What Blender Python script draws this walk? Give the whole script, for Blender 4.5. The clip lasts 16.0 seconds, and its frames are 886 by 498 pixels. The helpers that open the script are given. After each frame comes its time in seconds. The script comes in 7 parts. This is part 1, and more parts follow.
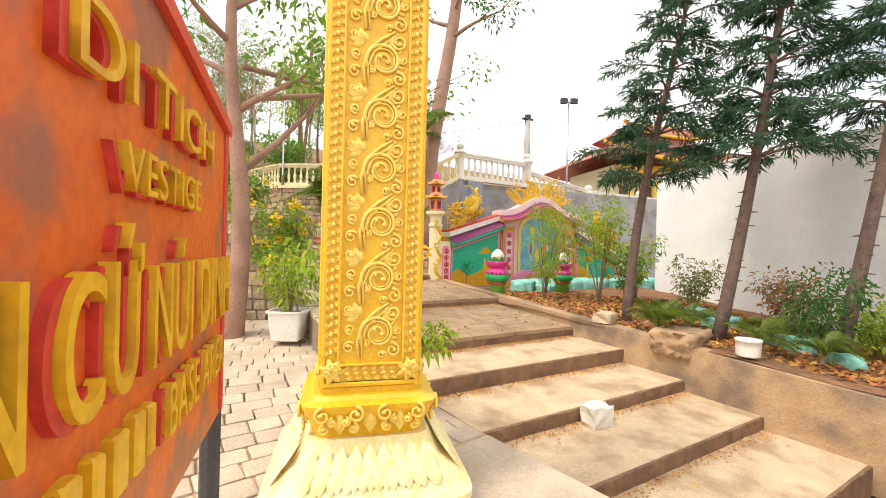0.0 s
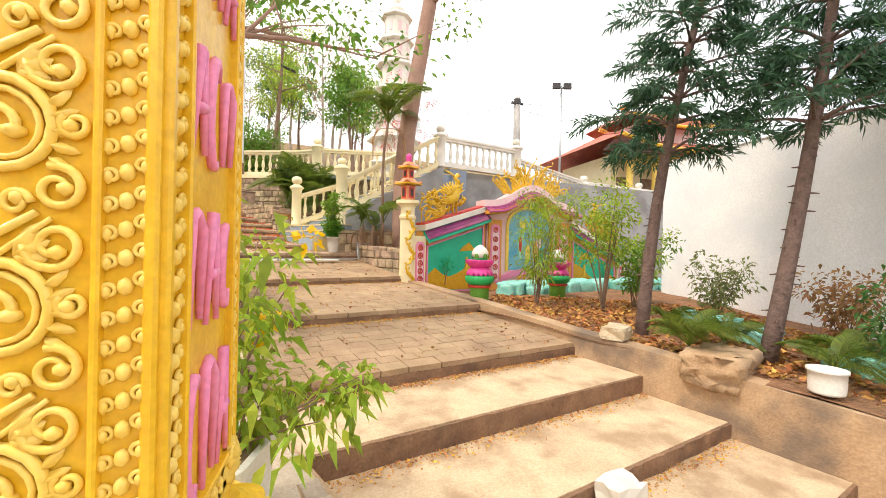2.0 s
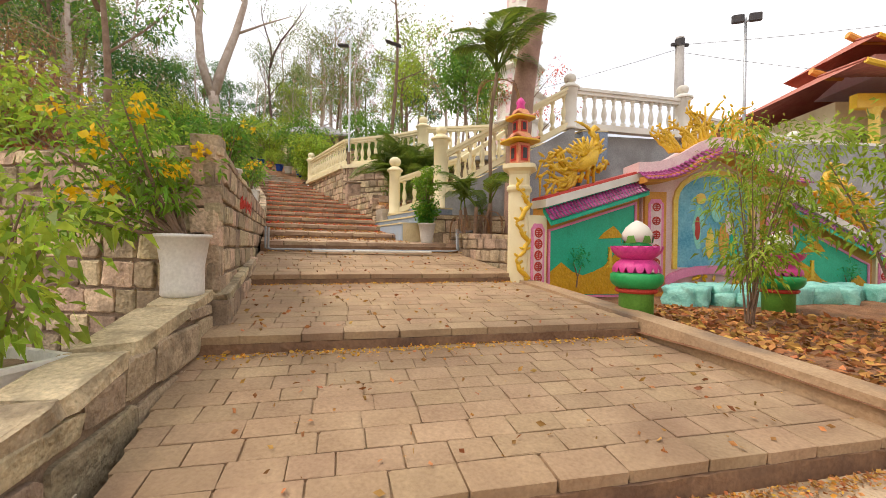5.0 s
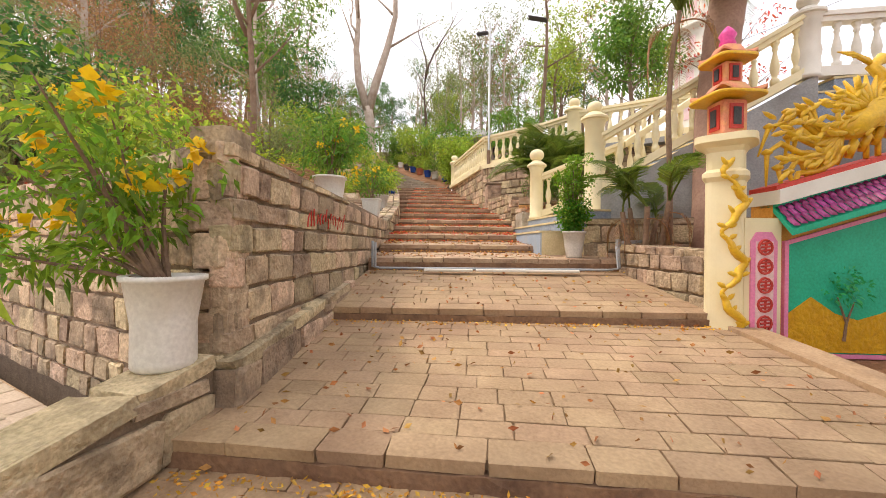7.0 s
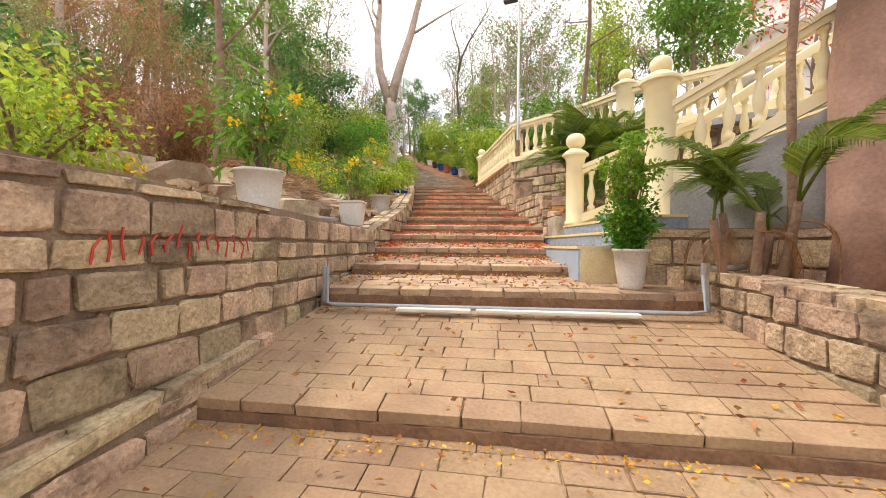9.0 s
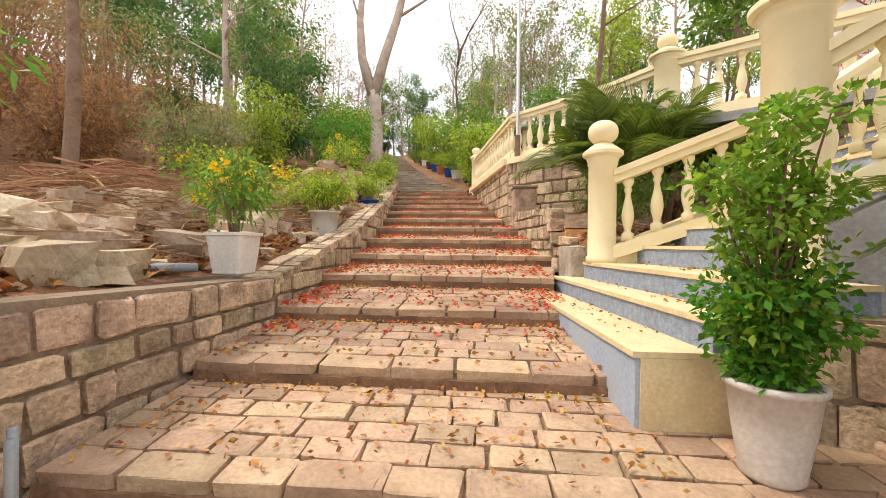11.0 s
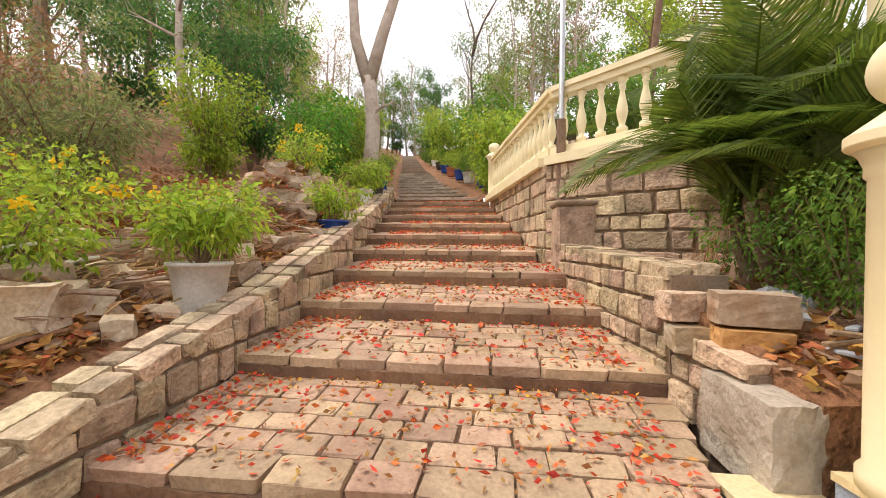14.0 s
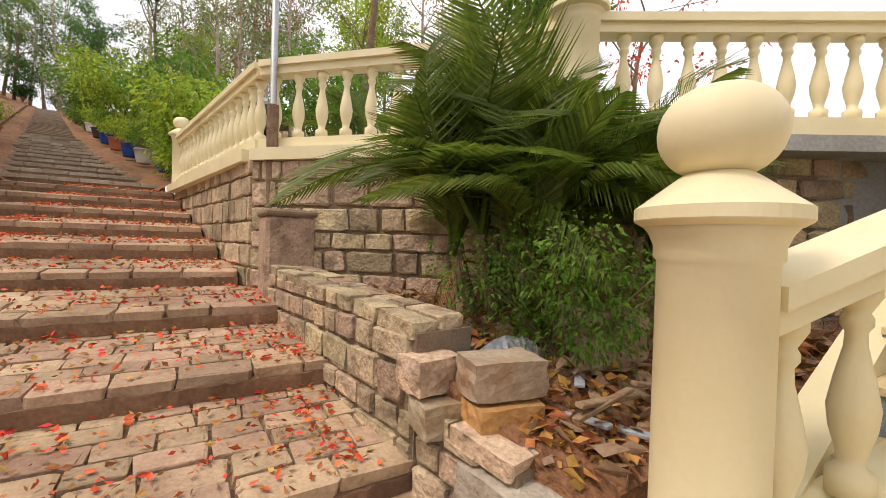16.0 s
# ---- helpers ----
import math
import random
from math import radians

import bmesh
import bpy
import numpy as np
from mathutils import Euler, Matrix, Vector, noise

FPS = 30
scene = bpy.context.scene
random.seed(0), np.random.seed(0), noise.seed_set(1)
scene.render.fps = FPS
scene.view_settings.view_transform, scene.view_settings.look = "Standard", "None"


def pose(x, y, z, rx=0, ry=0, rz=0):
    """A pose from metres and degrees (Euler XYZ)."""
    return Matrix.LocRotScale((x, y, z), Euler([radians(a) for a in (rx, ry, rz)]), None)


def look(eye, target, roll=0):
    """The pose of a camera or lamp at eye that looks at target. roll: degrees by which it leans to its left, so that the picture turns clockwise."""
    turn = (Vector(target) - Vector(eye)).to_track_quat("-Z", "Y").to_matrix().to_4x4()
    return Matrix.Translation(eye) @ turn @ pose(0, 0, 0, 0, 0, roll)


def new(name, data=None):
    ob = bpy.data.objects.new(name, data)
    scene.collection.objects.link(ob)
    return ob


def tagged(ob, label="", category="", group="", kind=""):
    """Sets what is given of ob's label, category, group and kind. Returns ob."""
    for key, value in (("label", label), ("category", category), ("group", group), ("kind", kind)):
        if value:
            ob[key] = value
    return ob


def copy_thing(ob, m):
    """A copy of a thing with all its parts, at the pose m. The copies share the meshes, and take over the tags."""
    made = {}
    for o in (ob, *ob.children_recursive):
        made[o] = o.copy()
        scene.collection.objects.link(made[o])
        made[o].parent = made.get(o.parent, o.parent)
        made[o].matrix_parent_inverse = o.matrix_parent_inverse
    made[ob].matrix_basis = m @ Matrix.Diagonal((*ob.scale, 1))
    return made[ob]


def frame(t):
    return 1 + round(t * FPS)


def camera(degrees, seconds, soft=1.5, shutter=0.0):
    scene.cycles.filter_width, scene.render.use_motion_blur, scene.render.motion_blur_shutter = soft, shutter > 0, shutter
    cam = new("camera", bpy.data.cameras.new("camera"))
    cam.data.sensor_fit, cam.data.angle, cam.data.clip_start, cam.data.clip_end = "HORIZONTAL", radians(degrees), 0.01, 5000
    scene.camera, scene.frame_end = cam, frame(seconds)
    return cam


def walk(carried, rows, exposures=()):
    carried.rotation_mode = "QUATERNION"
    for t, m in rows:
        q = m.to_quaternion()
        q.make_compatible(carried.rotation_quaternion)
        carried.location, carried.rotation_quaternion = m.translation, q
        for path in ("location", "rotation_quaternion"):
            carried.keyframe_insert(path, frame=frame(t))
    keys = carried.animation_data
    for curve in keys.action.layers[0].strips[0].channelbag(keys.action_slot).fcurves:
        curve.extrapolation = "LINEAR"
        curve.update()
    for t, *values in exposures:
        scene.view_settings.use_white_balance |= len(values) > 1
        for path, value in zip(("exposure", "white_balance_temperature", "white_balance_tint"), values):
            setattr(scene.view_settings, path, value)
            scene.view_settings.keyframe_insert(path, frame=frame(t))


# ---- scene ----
cam = camera(94.7, 16.0, soft=0.9)
METRES, EYE, TILT, LEAN, TURN = 14.0, 2.0, 0.0, 0.0, 0.0
ROWS = [
    (0.0, 0.0, 0.0, 0.0, -0.0, 0.02, -1.38),
    (0.5, 0.0141, 0.0321, -0.0005, -0.9, -0.01, -1.38),
    (1.0, 0.0179, 0.0624, -0.0003, -1.47, -0.01, -1.3),
    (1.5, 0.0217, 0.0895, -0.0026, -1.7, -0.11, -1.34),
    (2.0, 0.0259, 0.1146, -0.0036, -1.29, -0.09, -1.3),
    (2.5, 0.0317, 0.14, -0.0123, 0.06, -0.1, -1.4),
    (3.0, 0.0377, 0.1666, -0.0151, 2.21, -0.11, -1.26),
    (5.5, 0.0333, 0.3258, -0.0213, 22.89, -0.22, -0.86),
    (6.0, 0.0273, 0.3536, -0.0175, 29.37, -0.31, -0.78),
    (6.5, 0.0204, 0.3816, -0.0096, 34.7, -0.31, -0.63),
    (7.0, 0.009, 0.4084, -0.005, 38.81, -0.32, -0.52),
    (7.5, 0.002, 0.4392, 0.0035, 41.42, -0.33, -0.5),
    (8.0, -0.0103, 0.4686, 0.0072, 42.94, -0.32, -0.48),
    (10.5, -0.1086, 0.6317, 0.0345, 44.77, -0.59, -0.63),
    (11.0, -0.1301, 0.6653, 0.0471, 44.89, -0.58, -0.59),
    (11.5, -0.154, 0.6918, 0.0541, 45.29, -0.64, -0.52),
    (12.0, -0.1771, 0.7232, 0.0554, 45.99, -0.65, -0.59),
    (12.5, -0.2006, 0.7525, 0.064, 46.62, -0.63, -0.46),
    (13.0, -0.2202, 0.776, 0.0724, 46.99, -0.66, -0.57),
    (13.5, -0.2405, 0.7997, 0.0785, 47.12, -0.69, -0.58),
    (14.0, -0.2607, 0.8163, 0.0885, 47.23, -0.64, -0.55),
    (14.5, -0.2773, 0.8358, 0.0925, 47.21, -0.72, -0.57),
    (15.0, -0.2954, 0.8512, 0.0975, 43.89, -0.73, -0.55),
    (15.5, -0.2997, 0.8594, 0.1049, 28.27, -0.76, -0.98),
    (16.0, -0.2924, 0.8682, 0.1056, 8.26, -0.78, -1.69),
]
walk(cam, [(t, pose(0, 0, EYE, TILT, LEAN, TURN) @ pose(METRES * x, METRES * y, METRES * z, 90 + pitch, roll, yaw)) for t, x, y, z, yaw, pitch, roll in ROWS],
     [(0.0, 0.52, 7000, 10), (2.5, 0.6, 7000, 10), (3.2, 0.5, 7000, 10), (5.5, 0.1, 7000, 14), (6.5, 0.23, 7000, 15), (8.0, 0.5, 7000, 16), (10.5, 0.5, 7000, 15), (12.0, 0.35, 7000, 15), (13.0, 0.33, 7000, 15), (14.5, 0.42, 7000, 16), (15.4, 0.32, 7000, 16), (16.0, 0.02, 7000, 15)])
from mathutils.bvhtree import BVHTree


# ---- world and sun ----
SUN_EL, SUN_AZ = 57.0, 240.0          # degrees; azimuth clockwise from +y
world = bpy.data.worlds.new("sky")
scene.world = world
world.use_nodes = True
wn = world.node_tree.nodes
sky = wn.new("ShaderNodeTexSky")
sky.sky_type, sky.sun_disc = "NISHITA", False
sky.sun_elevation, sky.sun_rotation = radians(SUN_EL), radians(SUN_AZ)
sky.air_density, sky.dust_density, sky.ozone_density = 1.0, 4.0, 1.0
# thin bright cloud over the blue
coord, cloud, span, veil = wn.new("ShaderNodeTexCoord"), wn.new("ShaderNodeTexNoise"), wn.new("ShaderNodeMapRange"), wn.new("ShaderNodeMix")
cloud.inputs["Scale"].default_value, cloud.inputs["Detail"].default_value = 2.2, 6.0
span.inputs[1].default_value, span.inputs[2].default_value, span.inputs[3].default_value, span.inputs[4].default_value = 0.35, 0.6, 0.32, 0.95
veil.data_type = "RGBA"
veil.inputs[7].default_value = (9.6, 9.7, 10.0, 1.0)
wl = world.node_tree.links
wl.new(coord.outputs["Generated"], cloud.inputs["Vector"])
wl.new(cloud.outputs["Fac"], span.inputs[0])
wl.new(span.outputs[0], veil.inputs[0])
wl.new(sky.outputs[0], veil.inputs[6])
wl.new(veil.outputs[2], wn["Background"].inputs[0])
wn["Background"].inputs[1].default_value = 0.15
sun = new("sun", bpy.data.lights.new("sun", "SUN"))
sun.data.energy, sun.data.angle, sun.data.color = 1.7, radians(12.0), (1.0, 0.92, 0.80)
el, az = radians(SUN_EL), radians(SUN_AZ)
SUN_DIR = Vector((math.sin(az) * math.cos(el), math.cos(az) * math.cos(el), math.sin(el)))
sun.matrix_world = look(SUN_DIR * 60, (0, 0, 0))

# ---- materials ----


def mat(name, a, b, scale=6.0, rough=0.85, bump=0.3, fine=60.0, metal=0.0, vary=0.0, island=0.0, stain=None, stain_scale=1.2,
        stain_amount=0.5, coat=0.0, through_light=0.0, dist=0.01, grain_mix=0.35):
    """Two colours mixed by noise at two scales, a stain, a change from piece to piece, and a fine relief."""
    m = bpy.data.materials.new(name)
    m.use_nodes = True
    nt = m.node_tree
    n, lk = nt.nodes, nt.links
    bs = n["Principled BSDF"]
    geo = n.new("ShaderNodeNewGeometry")

    def noise_tex(s, detail=4.0):
        t = n.new("ShaderNodeTexNoise")
        t.inputs["Scale"].default_value, t.inputs["Detail"].default_value = s, detail
        lk.new(geo.outputs["Position"], t.inputs["Vector"])
        return t.outputs["Fac"]

    def mixed(fac, c1, c2, kind="MIX"):
        x = n.new("ShaderNodeMix")
        x.data_type, x.blend_type = "RGBA", kind
        for sock, val in ((x.inputs[0], fac), (x.inputs[6], c1), (x.inputs[7], c2)):
            if isinstance(val, (int, float)):
                sock.default_value = val
            elif isinstance(val, tuple):
                sock.default_value = (*val, 1.0)
            else:
                lk.new(val, sock)
        return x.outputs[2]

    def ramp(fac, lo, hi):
        r = n.new("ShaderNodeMapRange")
        r.inputs[1].default_value, r.inputs[2].default_value = lo, hi
        lk.new(fac, r.inputs[0])
        return r.outputs[0]

    col = mixed(ramp(noise_tex(scale), 0.32, 0.68), a, b)
    grain = noise_tex(fine, 3.0)
    col = mixed(grain_mix, col, mixed(ramp(grain, 0.3, 0.7), tuple(x * 0.72 for x in a), tuple(min(1, x * 1.15) for x in b)))
    if stain:
        col = mixed(mixed(ramp(noise_tex(stain_scale, 6.0), 0.48, 0.66), (0, 0, 0), (stain_amount,) * 3), col, stain)
    for on, sock in ((vary, "obj"), (island, "isl")):
        if on:
            src = n.new("ShaderNodeObjectInfo").outputs["Random"] if sock == "obj" else geo.outputs["Random Per Island"]
            hv = n.new("ShaderNodeHueSaturation")
            lk.new(ramp(src, 0.0, 1.0), hv.inputs["Value"])
            mr = hv.inputs["Value"].links[0].from_node
            mr.inputs[3].default_value, mr.inputs[4].default_value = 1.0 - on, 1.0 + on
            hr = n.new("ShaderNodeMapRange")
            mul = n.new("ShaderNodeMath")
            mul.operation = "MULTIPLY"
            mul.inputs[1].default_value = 7.31
            fr = n.new("ShaderNodeMath")
            fr.operation = "FRACT"
            lk.new(src, mul.inputs[0])
            lk.new(mul.outputs[0], fr.inputs[0])
            lk.new(fr.outputs[0], hr.inputs[0])
            hr.inputs[3].default_value, hr.inputs[4].default_value = 0.5 - 0.06 * on, 0.5 + 0.06 * on
            lk.new(hr.outputs[0], hv.inputs["Hue"])
            lk.new(col, hv.inputs["Color"])
            col = hv.outputs[0]
    lk.new(col, bs.inputs["Base Color"])
    bs.inputs["Roughness"].default_value, bs.inputs["Metallic"].default_value = rough, metal
    bs.inputs["Coat Weight"].default_value = coat
    if bump:
        bp = n.new("ShaderNodeBump")
        bp.inputs["Strength"].default_value, bp.inputs["Distance"].default_value = bump, dist
        lk.new(grain, bp.inputs["Height"])
        bp2 = n.new("ShaderNodeBump")
        bp2.inputs["Strength"].default_value, bp2.inputs["Distance"].default_value = bump, dist * 3
        lk.new(noise_tex(scale * 2.2), bp2.inputs["Height"])
        lk.new(bp.outputs[0], bp2.inputs["Normal"])
        lk.new(bp2.outputs[0], bs.inputs["Normal"])
    if through_light:
        tr = n.new("ShaderNodeBsdfTranslucent")
        lk.new(col, tr.inputs[0])
        ms = n.new("ShaderNodeMixShader")
        ms.inputs[0].default_value = through_light
        lk.new(bs.outputs[0], ms.inputs[1])
        lk.new(tr.outputs[0], ms.inputs[2])
        lk.new(ms.outputs[0], n["Material Output"].inputs[0])
    return m


M_STONE = mat("grey_stone", (0.39, 0.285, 0.185), (0.62, 0.48, 0.33), 9, 0.9, 0.9, 45, vary=0.34, stain=(0.13, 0.095, 0.065), stain_scale=5, stain_amount=0.6, grain_mix=0.5)
M_MORTAR = mat("mortar", (0.20, 0.145, 0.10), (0.32, 0.235, 0.165), 9, 0.95, 0.5, 70)
M_PAVER = mat("paving_stone", (0.33, 0.215, 0.125), (0.46, 0.32, 0.195), 3, 0.9, 0.5, 50, vary=0.09, stain=(0.24, 0.15, 0.09), stain_scale=1.6, stain_amount=0.55)
M_PAVER_UP = mat("worn_block", (0.38, 0.26, 0.17), (0.55, 0.39, 0.26), 6, 0.9, 0.6, 50, vary=0.2, stain=(0.22, 0.12, 0.075), stain_scale=1.4, stain_amount=0.6)
M_JOINT = mat("joint_soil", (0.19, 0.125, 0.075), (0.29, 0.195, 0.12), 8, 0.95, 0.5, 60)
M_GREYSTEP = mat("grey_step_stone", (0.33, 0.27, 0.21), (0.47, 0.40, 0.32), 5, 0.9, 0.5, 50, vary=0.15, stain=(0.22, 0.16, 0.11), stain_scale=2, stain_amount=0.5)
M_COURT = mat("pale_court_stone", (0.44, 0.35, 0.26), (0.58, 0.48, 0.37), 4, 0.9, 0.4, 50, vary=0.12, stain=(0.36, 0.27, 0.19), stain_scale=1.8, stain_amount=0.5)
M_CONCRETE = mat("old_concrete", (0.46, 0.33, 0.21), (0.66, 0.51, 0.34), 3.5, 0.9, 0.5, 50, stain=(0.29, 0.18, 0.10), stain_scale=2.6, stain_amount=0.65)
M_CEMENT = mat("pale_cement", (0.34, 0.29, 0.23), (0.52, 0.46, 0.38), 7, 0.95, 0.7, 45, stain=(0.26, 0.19, 0.13), stain_scale=5, stain_amount=0.6)
# raw brown concrete, darkened so the colour carries the shade on step fronts
M_RISER = mat("shaded_riser_concrete", (0.16, 0.085, 0.05), (0.30, 0.175, 0.10), 4, 0.95, 0.6, 40, stain=(0.09, 0.055, 0.04), stain_scale=3)
M_KERB = mat("kerb_concrete", (0.36, 0.22, 0.12), (0.52, 0.36, 0.22), 3, 0.9, 0.5, 45, stain=(0.13, 0.10, 0.085), stain_scale=1.8, stain_amount=0.75)
M_SOIL = mat("bank_soil", (0.20, 0.085, 0.04), (0.36, 0.18, 0.09), 5, 0.95, 0.8, 30, stain=(0.12, 0.075, 0.04), stain_scale=2, dist=0.03)
M_HILL = mat("hill_ground", (0.16, 0.11, 0.04), (0.31, 0.18, 0.08), 1.5, 0.95, 0.8, 12, stain=(0.08, 0.09, 0.03), stain_scale=0.6, dist=0.05)
M_RUBBLE = mat("rubble", (0.42, 0.31, 0.21), (0.66, 0.54, 0.41), 6, 0.9, 0.6, 40, vary=0.3, stain=(0.38, 0.18, 0.06), stain_scale=5, stain_amount=0.5)
M_CREAM = mat("cream_paint", (0.80, 0.70, 0.43), (0.86, 0.77, 0.52), 2, 0.55, 0.03, 60, grain_mix=0.06, stain=(0.68, 0.57, 0.34), stain_scale=3.5, stain_amount=0.35)
M_TREAD = mat("cream_tread", (0.66, 0.54, 0.30), (0.76, 0.64, 0.40), 4, 0.8, 0.25, 50, stain=(0.5, 0.38, 0.2), stain_scale=5, stain_amount=0.4)
M_WHITE = mat("white_paint", (0.74, 0.70, 0.62), (0.82, 0.79, 0.72), 2, 0.6, 0.03, 60, grain_mix=0.06, stain=(0.55, 0.5, 0.42), stain_scale=2.5, stain_amount=0.3)
M_BLUE = mat("blue_grey_granite_paint", (0.16, 0.21, 0.30), (0.34, 0.40, 0.50), 28, 0.7, 0.2, 140)
M_PALEBLUE = mat("pale_blue_paint", (0.32, 0.41, 0.53), (0.43, 0.51, 0.61), 3, 0.7, 0.15, 60, stain=(0.36, 0.36, 0.36), stain_scale=3, stain_amount=0.4)
M_PLASTER = mat("grey_plaster", (0.29, 0.30, 0.31), (0.42, 0.42, 0.42), 2.2, 0.9, 0.3, 40, stain=(0.17, 0.16, 0.15), stain_scale=1.5, stain_amount=0.6)
M_WHITEWALL = mat("whitewashed_wall", (0.84, 0.85, 0.87), (0.89, 0.89, 0.90), 0.9, 0.9, 0.2, 30, stain=(0.70, 0.72, 0.77), stain_scale=0.7, stain_amount=0.6)
M_GOLD = mat("yellow_gold_paint", (0.74, 0.42, 0.015), (0.82, 0.52, 0.03), 6, 0.42, 0.15, 50, stain=(0.62, 0.33, 0.01), stain_scale=9, stain_amount=0.35, coat=0.2)
# pale gold; on the pillar's reliefs it paints highlights onto the same gold
M_GOLDLIGHT = mat("pale_highlit_gold_paint", (0.82, 0.55, 0.07), (0.88, 0.66, 0.17), 9, 0.42, 0.1, 50, stain=(0.80, 0.50, 0.05), stain_scale=14, stain_amount=0.5, coat=0.2)
M_PALEGOLD = mat("chalky_yellow_paint", (0.84, 0.70, 0.33), (0.90, 0.80, 0.48), 9, 0.5, 0.2, 50, stain=(0.80, 0.54, 0.10), stain_scale=12, stain_amount=0.5)
M_PINK = mat("pink_paint", (0.80, 0.22, 0.42), (0.85, 0.30, 0.50), 8, 0.5, 0.1, 50)
M_HOTPINK = mat("magenta_paint", (0.70, 0.04, 0.28), (0.80, 0.08, 0.36), 8, 0.45, 0.1, 50)
M_PALEPINK = mat("pale_pink_paint", (0.82, 0.56, 0.58), (0.86, 0.66, 0.66), 8, 0.55, 0.1, 50, stain=(0.7, 0.4, 0.45), stain_scale=5, stain_amount=0.3)
M_TEAL = mat("teal_paint", (0.0, 0.38, 0.21), (0.005, 0.50, 0.31), 5, 0.5, 0.15, 50)
M_OCHRE = mat("ochre_relief_paint", (0.60, 0.29, 0.0), (0.72, 0.39, 0.01), 10, 0.55, 0.6, 30)
M_ORANGE = mat("orange_paint", (0.70, 0.28, 0.04), (0.78, 0.38, 0.08), 6, 0.55, 0.15, 50)
M_CORAL = mat("coral_paint", (0.66, 0.20, 0.11), (0.76, 0.32, 0.19), 8, 0.55, 0.1, 50, stain=(0.78, 0.50, 0.12), stain_scale=9, stain_amount=0.4)
M_PURPLE = mat("purple_tile_glaze", (0.22, 0.02, 0.12), (0.36, 0.06, 0.22), 9, 0.35, 0.15, 50, island=0.25)
M_GREEN = mat("green_paint", (0.08, 0.26, 0.03), (0.14, 0.36, 0.05), 5, 0.5, 0.15, 50)
M_BRIGHTGREEN = mat("bright_green_paint", (0.0, 0.34, 0.08), (0.02, 0.42, 0.12), 6, 0.45, 0.1, 50)
M_RED = mat("red_paint", (0.48, 0.03, 0.02), (0.60, 0.06, 0.04), 6, 0.5, 0.15, 50)
M_SIGN = mat("orange_red_sign_paint", (0.58, 0.085, 0.01), (0.68, 0.14, 0.02), 5, 0.5, 0.15, 40, stain=(0.20, 0.10, 0.08), stain_scale=6, stain_amount=0.75)
M_SIGNYEL = mat("yellow_letter_paint", (0.62, 0.34, 0.01), (0.72, 0.44, 0.02), 8, 0.45, 0.1, 50, stain=(0.4, 0.16, 0.02), stain_scale=11, stain_amount=0.5)
M_AQUA = mat("aqua_rock_paint", (0.18, 0.58, 0.52), (0.34, 0.70, 0.62), 8, 0.6, 0.4, 40)
M_SKYBLUE = mat("mural_blue", (0.05, 0.30, 0.48), (0.25, 0.55, 0.66), 4, 0.6, 0.2, 30)
M_BARK = mat("brown_bark", (0.16, 0.095, 0.06), (0.28, 0.18, 0.12), 7, 0.95, 0.8, 35, stain=(0.34, 0.26, 0.2), stain_scale=3, stain_amount=0.4)
M_PALEBARK = mat("pale_bark", (0.40, 0.32, 0.26), (0.56, 0.47, 0.40), 5, 0.9, 0.5, 30, stain=(0.28, 0.19, 0.14), stain_scale=3, stain_amount=0.5)
M_REDBARK = mat("smooth_reddish_bark", (0.30, 0.17, 0.125), (0.42, 0.26, 0.20), 3, 0.85, 0.4, 30, stain=(0.2, 0.12, 0.09), stain_scale=2)
M_PINEBARK = mat("pine_bark", (0.10, 0.065, 0.055), (0.19, 0.125, 0.105), 9, 0.95, 0.8, 40)
LEAF = dict(rough=0.5, bump=0.0, island=0.4, through_light=0.55, fine=30)
M_LEAF = mat("green_leaf", (0.11, 0.24, 0.03), (0.20, 0.36, 0.05), 3, **LEAF)
M_LEAFFRESH = mat("fresh_green_leaf", (0.14, 0.30, 0.025), (0.28, 0.45, 0.045), 3, **LEAF)
M_LEAFRICH = mat("rich_green_leaf", (0.05, 0.20, 0.015), (0.13, 0.34, 0.03), 3, **LEAF)
M_LEAFYEL = mat("yellow_green_leaf", (0.25, 0.38, 0.03), (0.42, 0.54, 0.07), 3, **LEAF)
M_LEAFDARK = mat("dark_green_leaf", (0.055, 0.16, 0.04), (0.105, 0.24, 0.055), 3, **LEAF)
M_NEEDLE = mat("pine_needle", (0.032, 0.09, 0.055), (0.075, 0.165, 0.08), 3, **LEAF)
M_PALM = mat("palm_leaf", (0.075, 0.14, 0.016), (0.20, 0.27, 0.04), 2, **LEAF)
M_DRYLEAF = mat("dry_foliage", (0.29, 0.14, 0.055), (0.46, 0.27, 0.12), 3, **LEAF)
M_OLIVE = mat("olive_foliage", (0.18, 0.23, 0.07), (0.32, 0.36, 0.14), 3, **LEAF)
M_YELLOWFLOWER = mat("yellow_flower", (0.85, 0.50, 0.01), (0.90, 0.62, 0.02), 5, 0.6, 0.0, 30, island=0.15, through_light=0.3)
M_REDPETAL = mat("red_petal", (0.60, 0.06, 0.02), (0.75, 0.14, 0.04), 5, 0.6, 0.0, 30, island=0.3)
M_LITTER = mat("dry_leaf_litter", (0.34, 0.14, 0.04), (0.54, 0.27, 0.08), 5, 0.8, 0.0, 30, island=0.45)
M_GOLDLITTER = mat("golden_petal_litter", (0.55, 0.26, 0.02), (0.68, 0.38, 0.05), 5, 0.8, 0.0, 30, island=0.35)
M_TWIG = mat("dry_twig", (0.22, 0.13, 0.08), (0.40, 0.28, 0.18), 8, 0.9, 0.3, 40, vary=0.25)
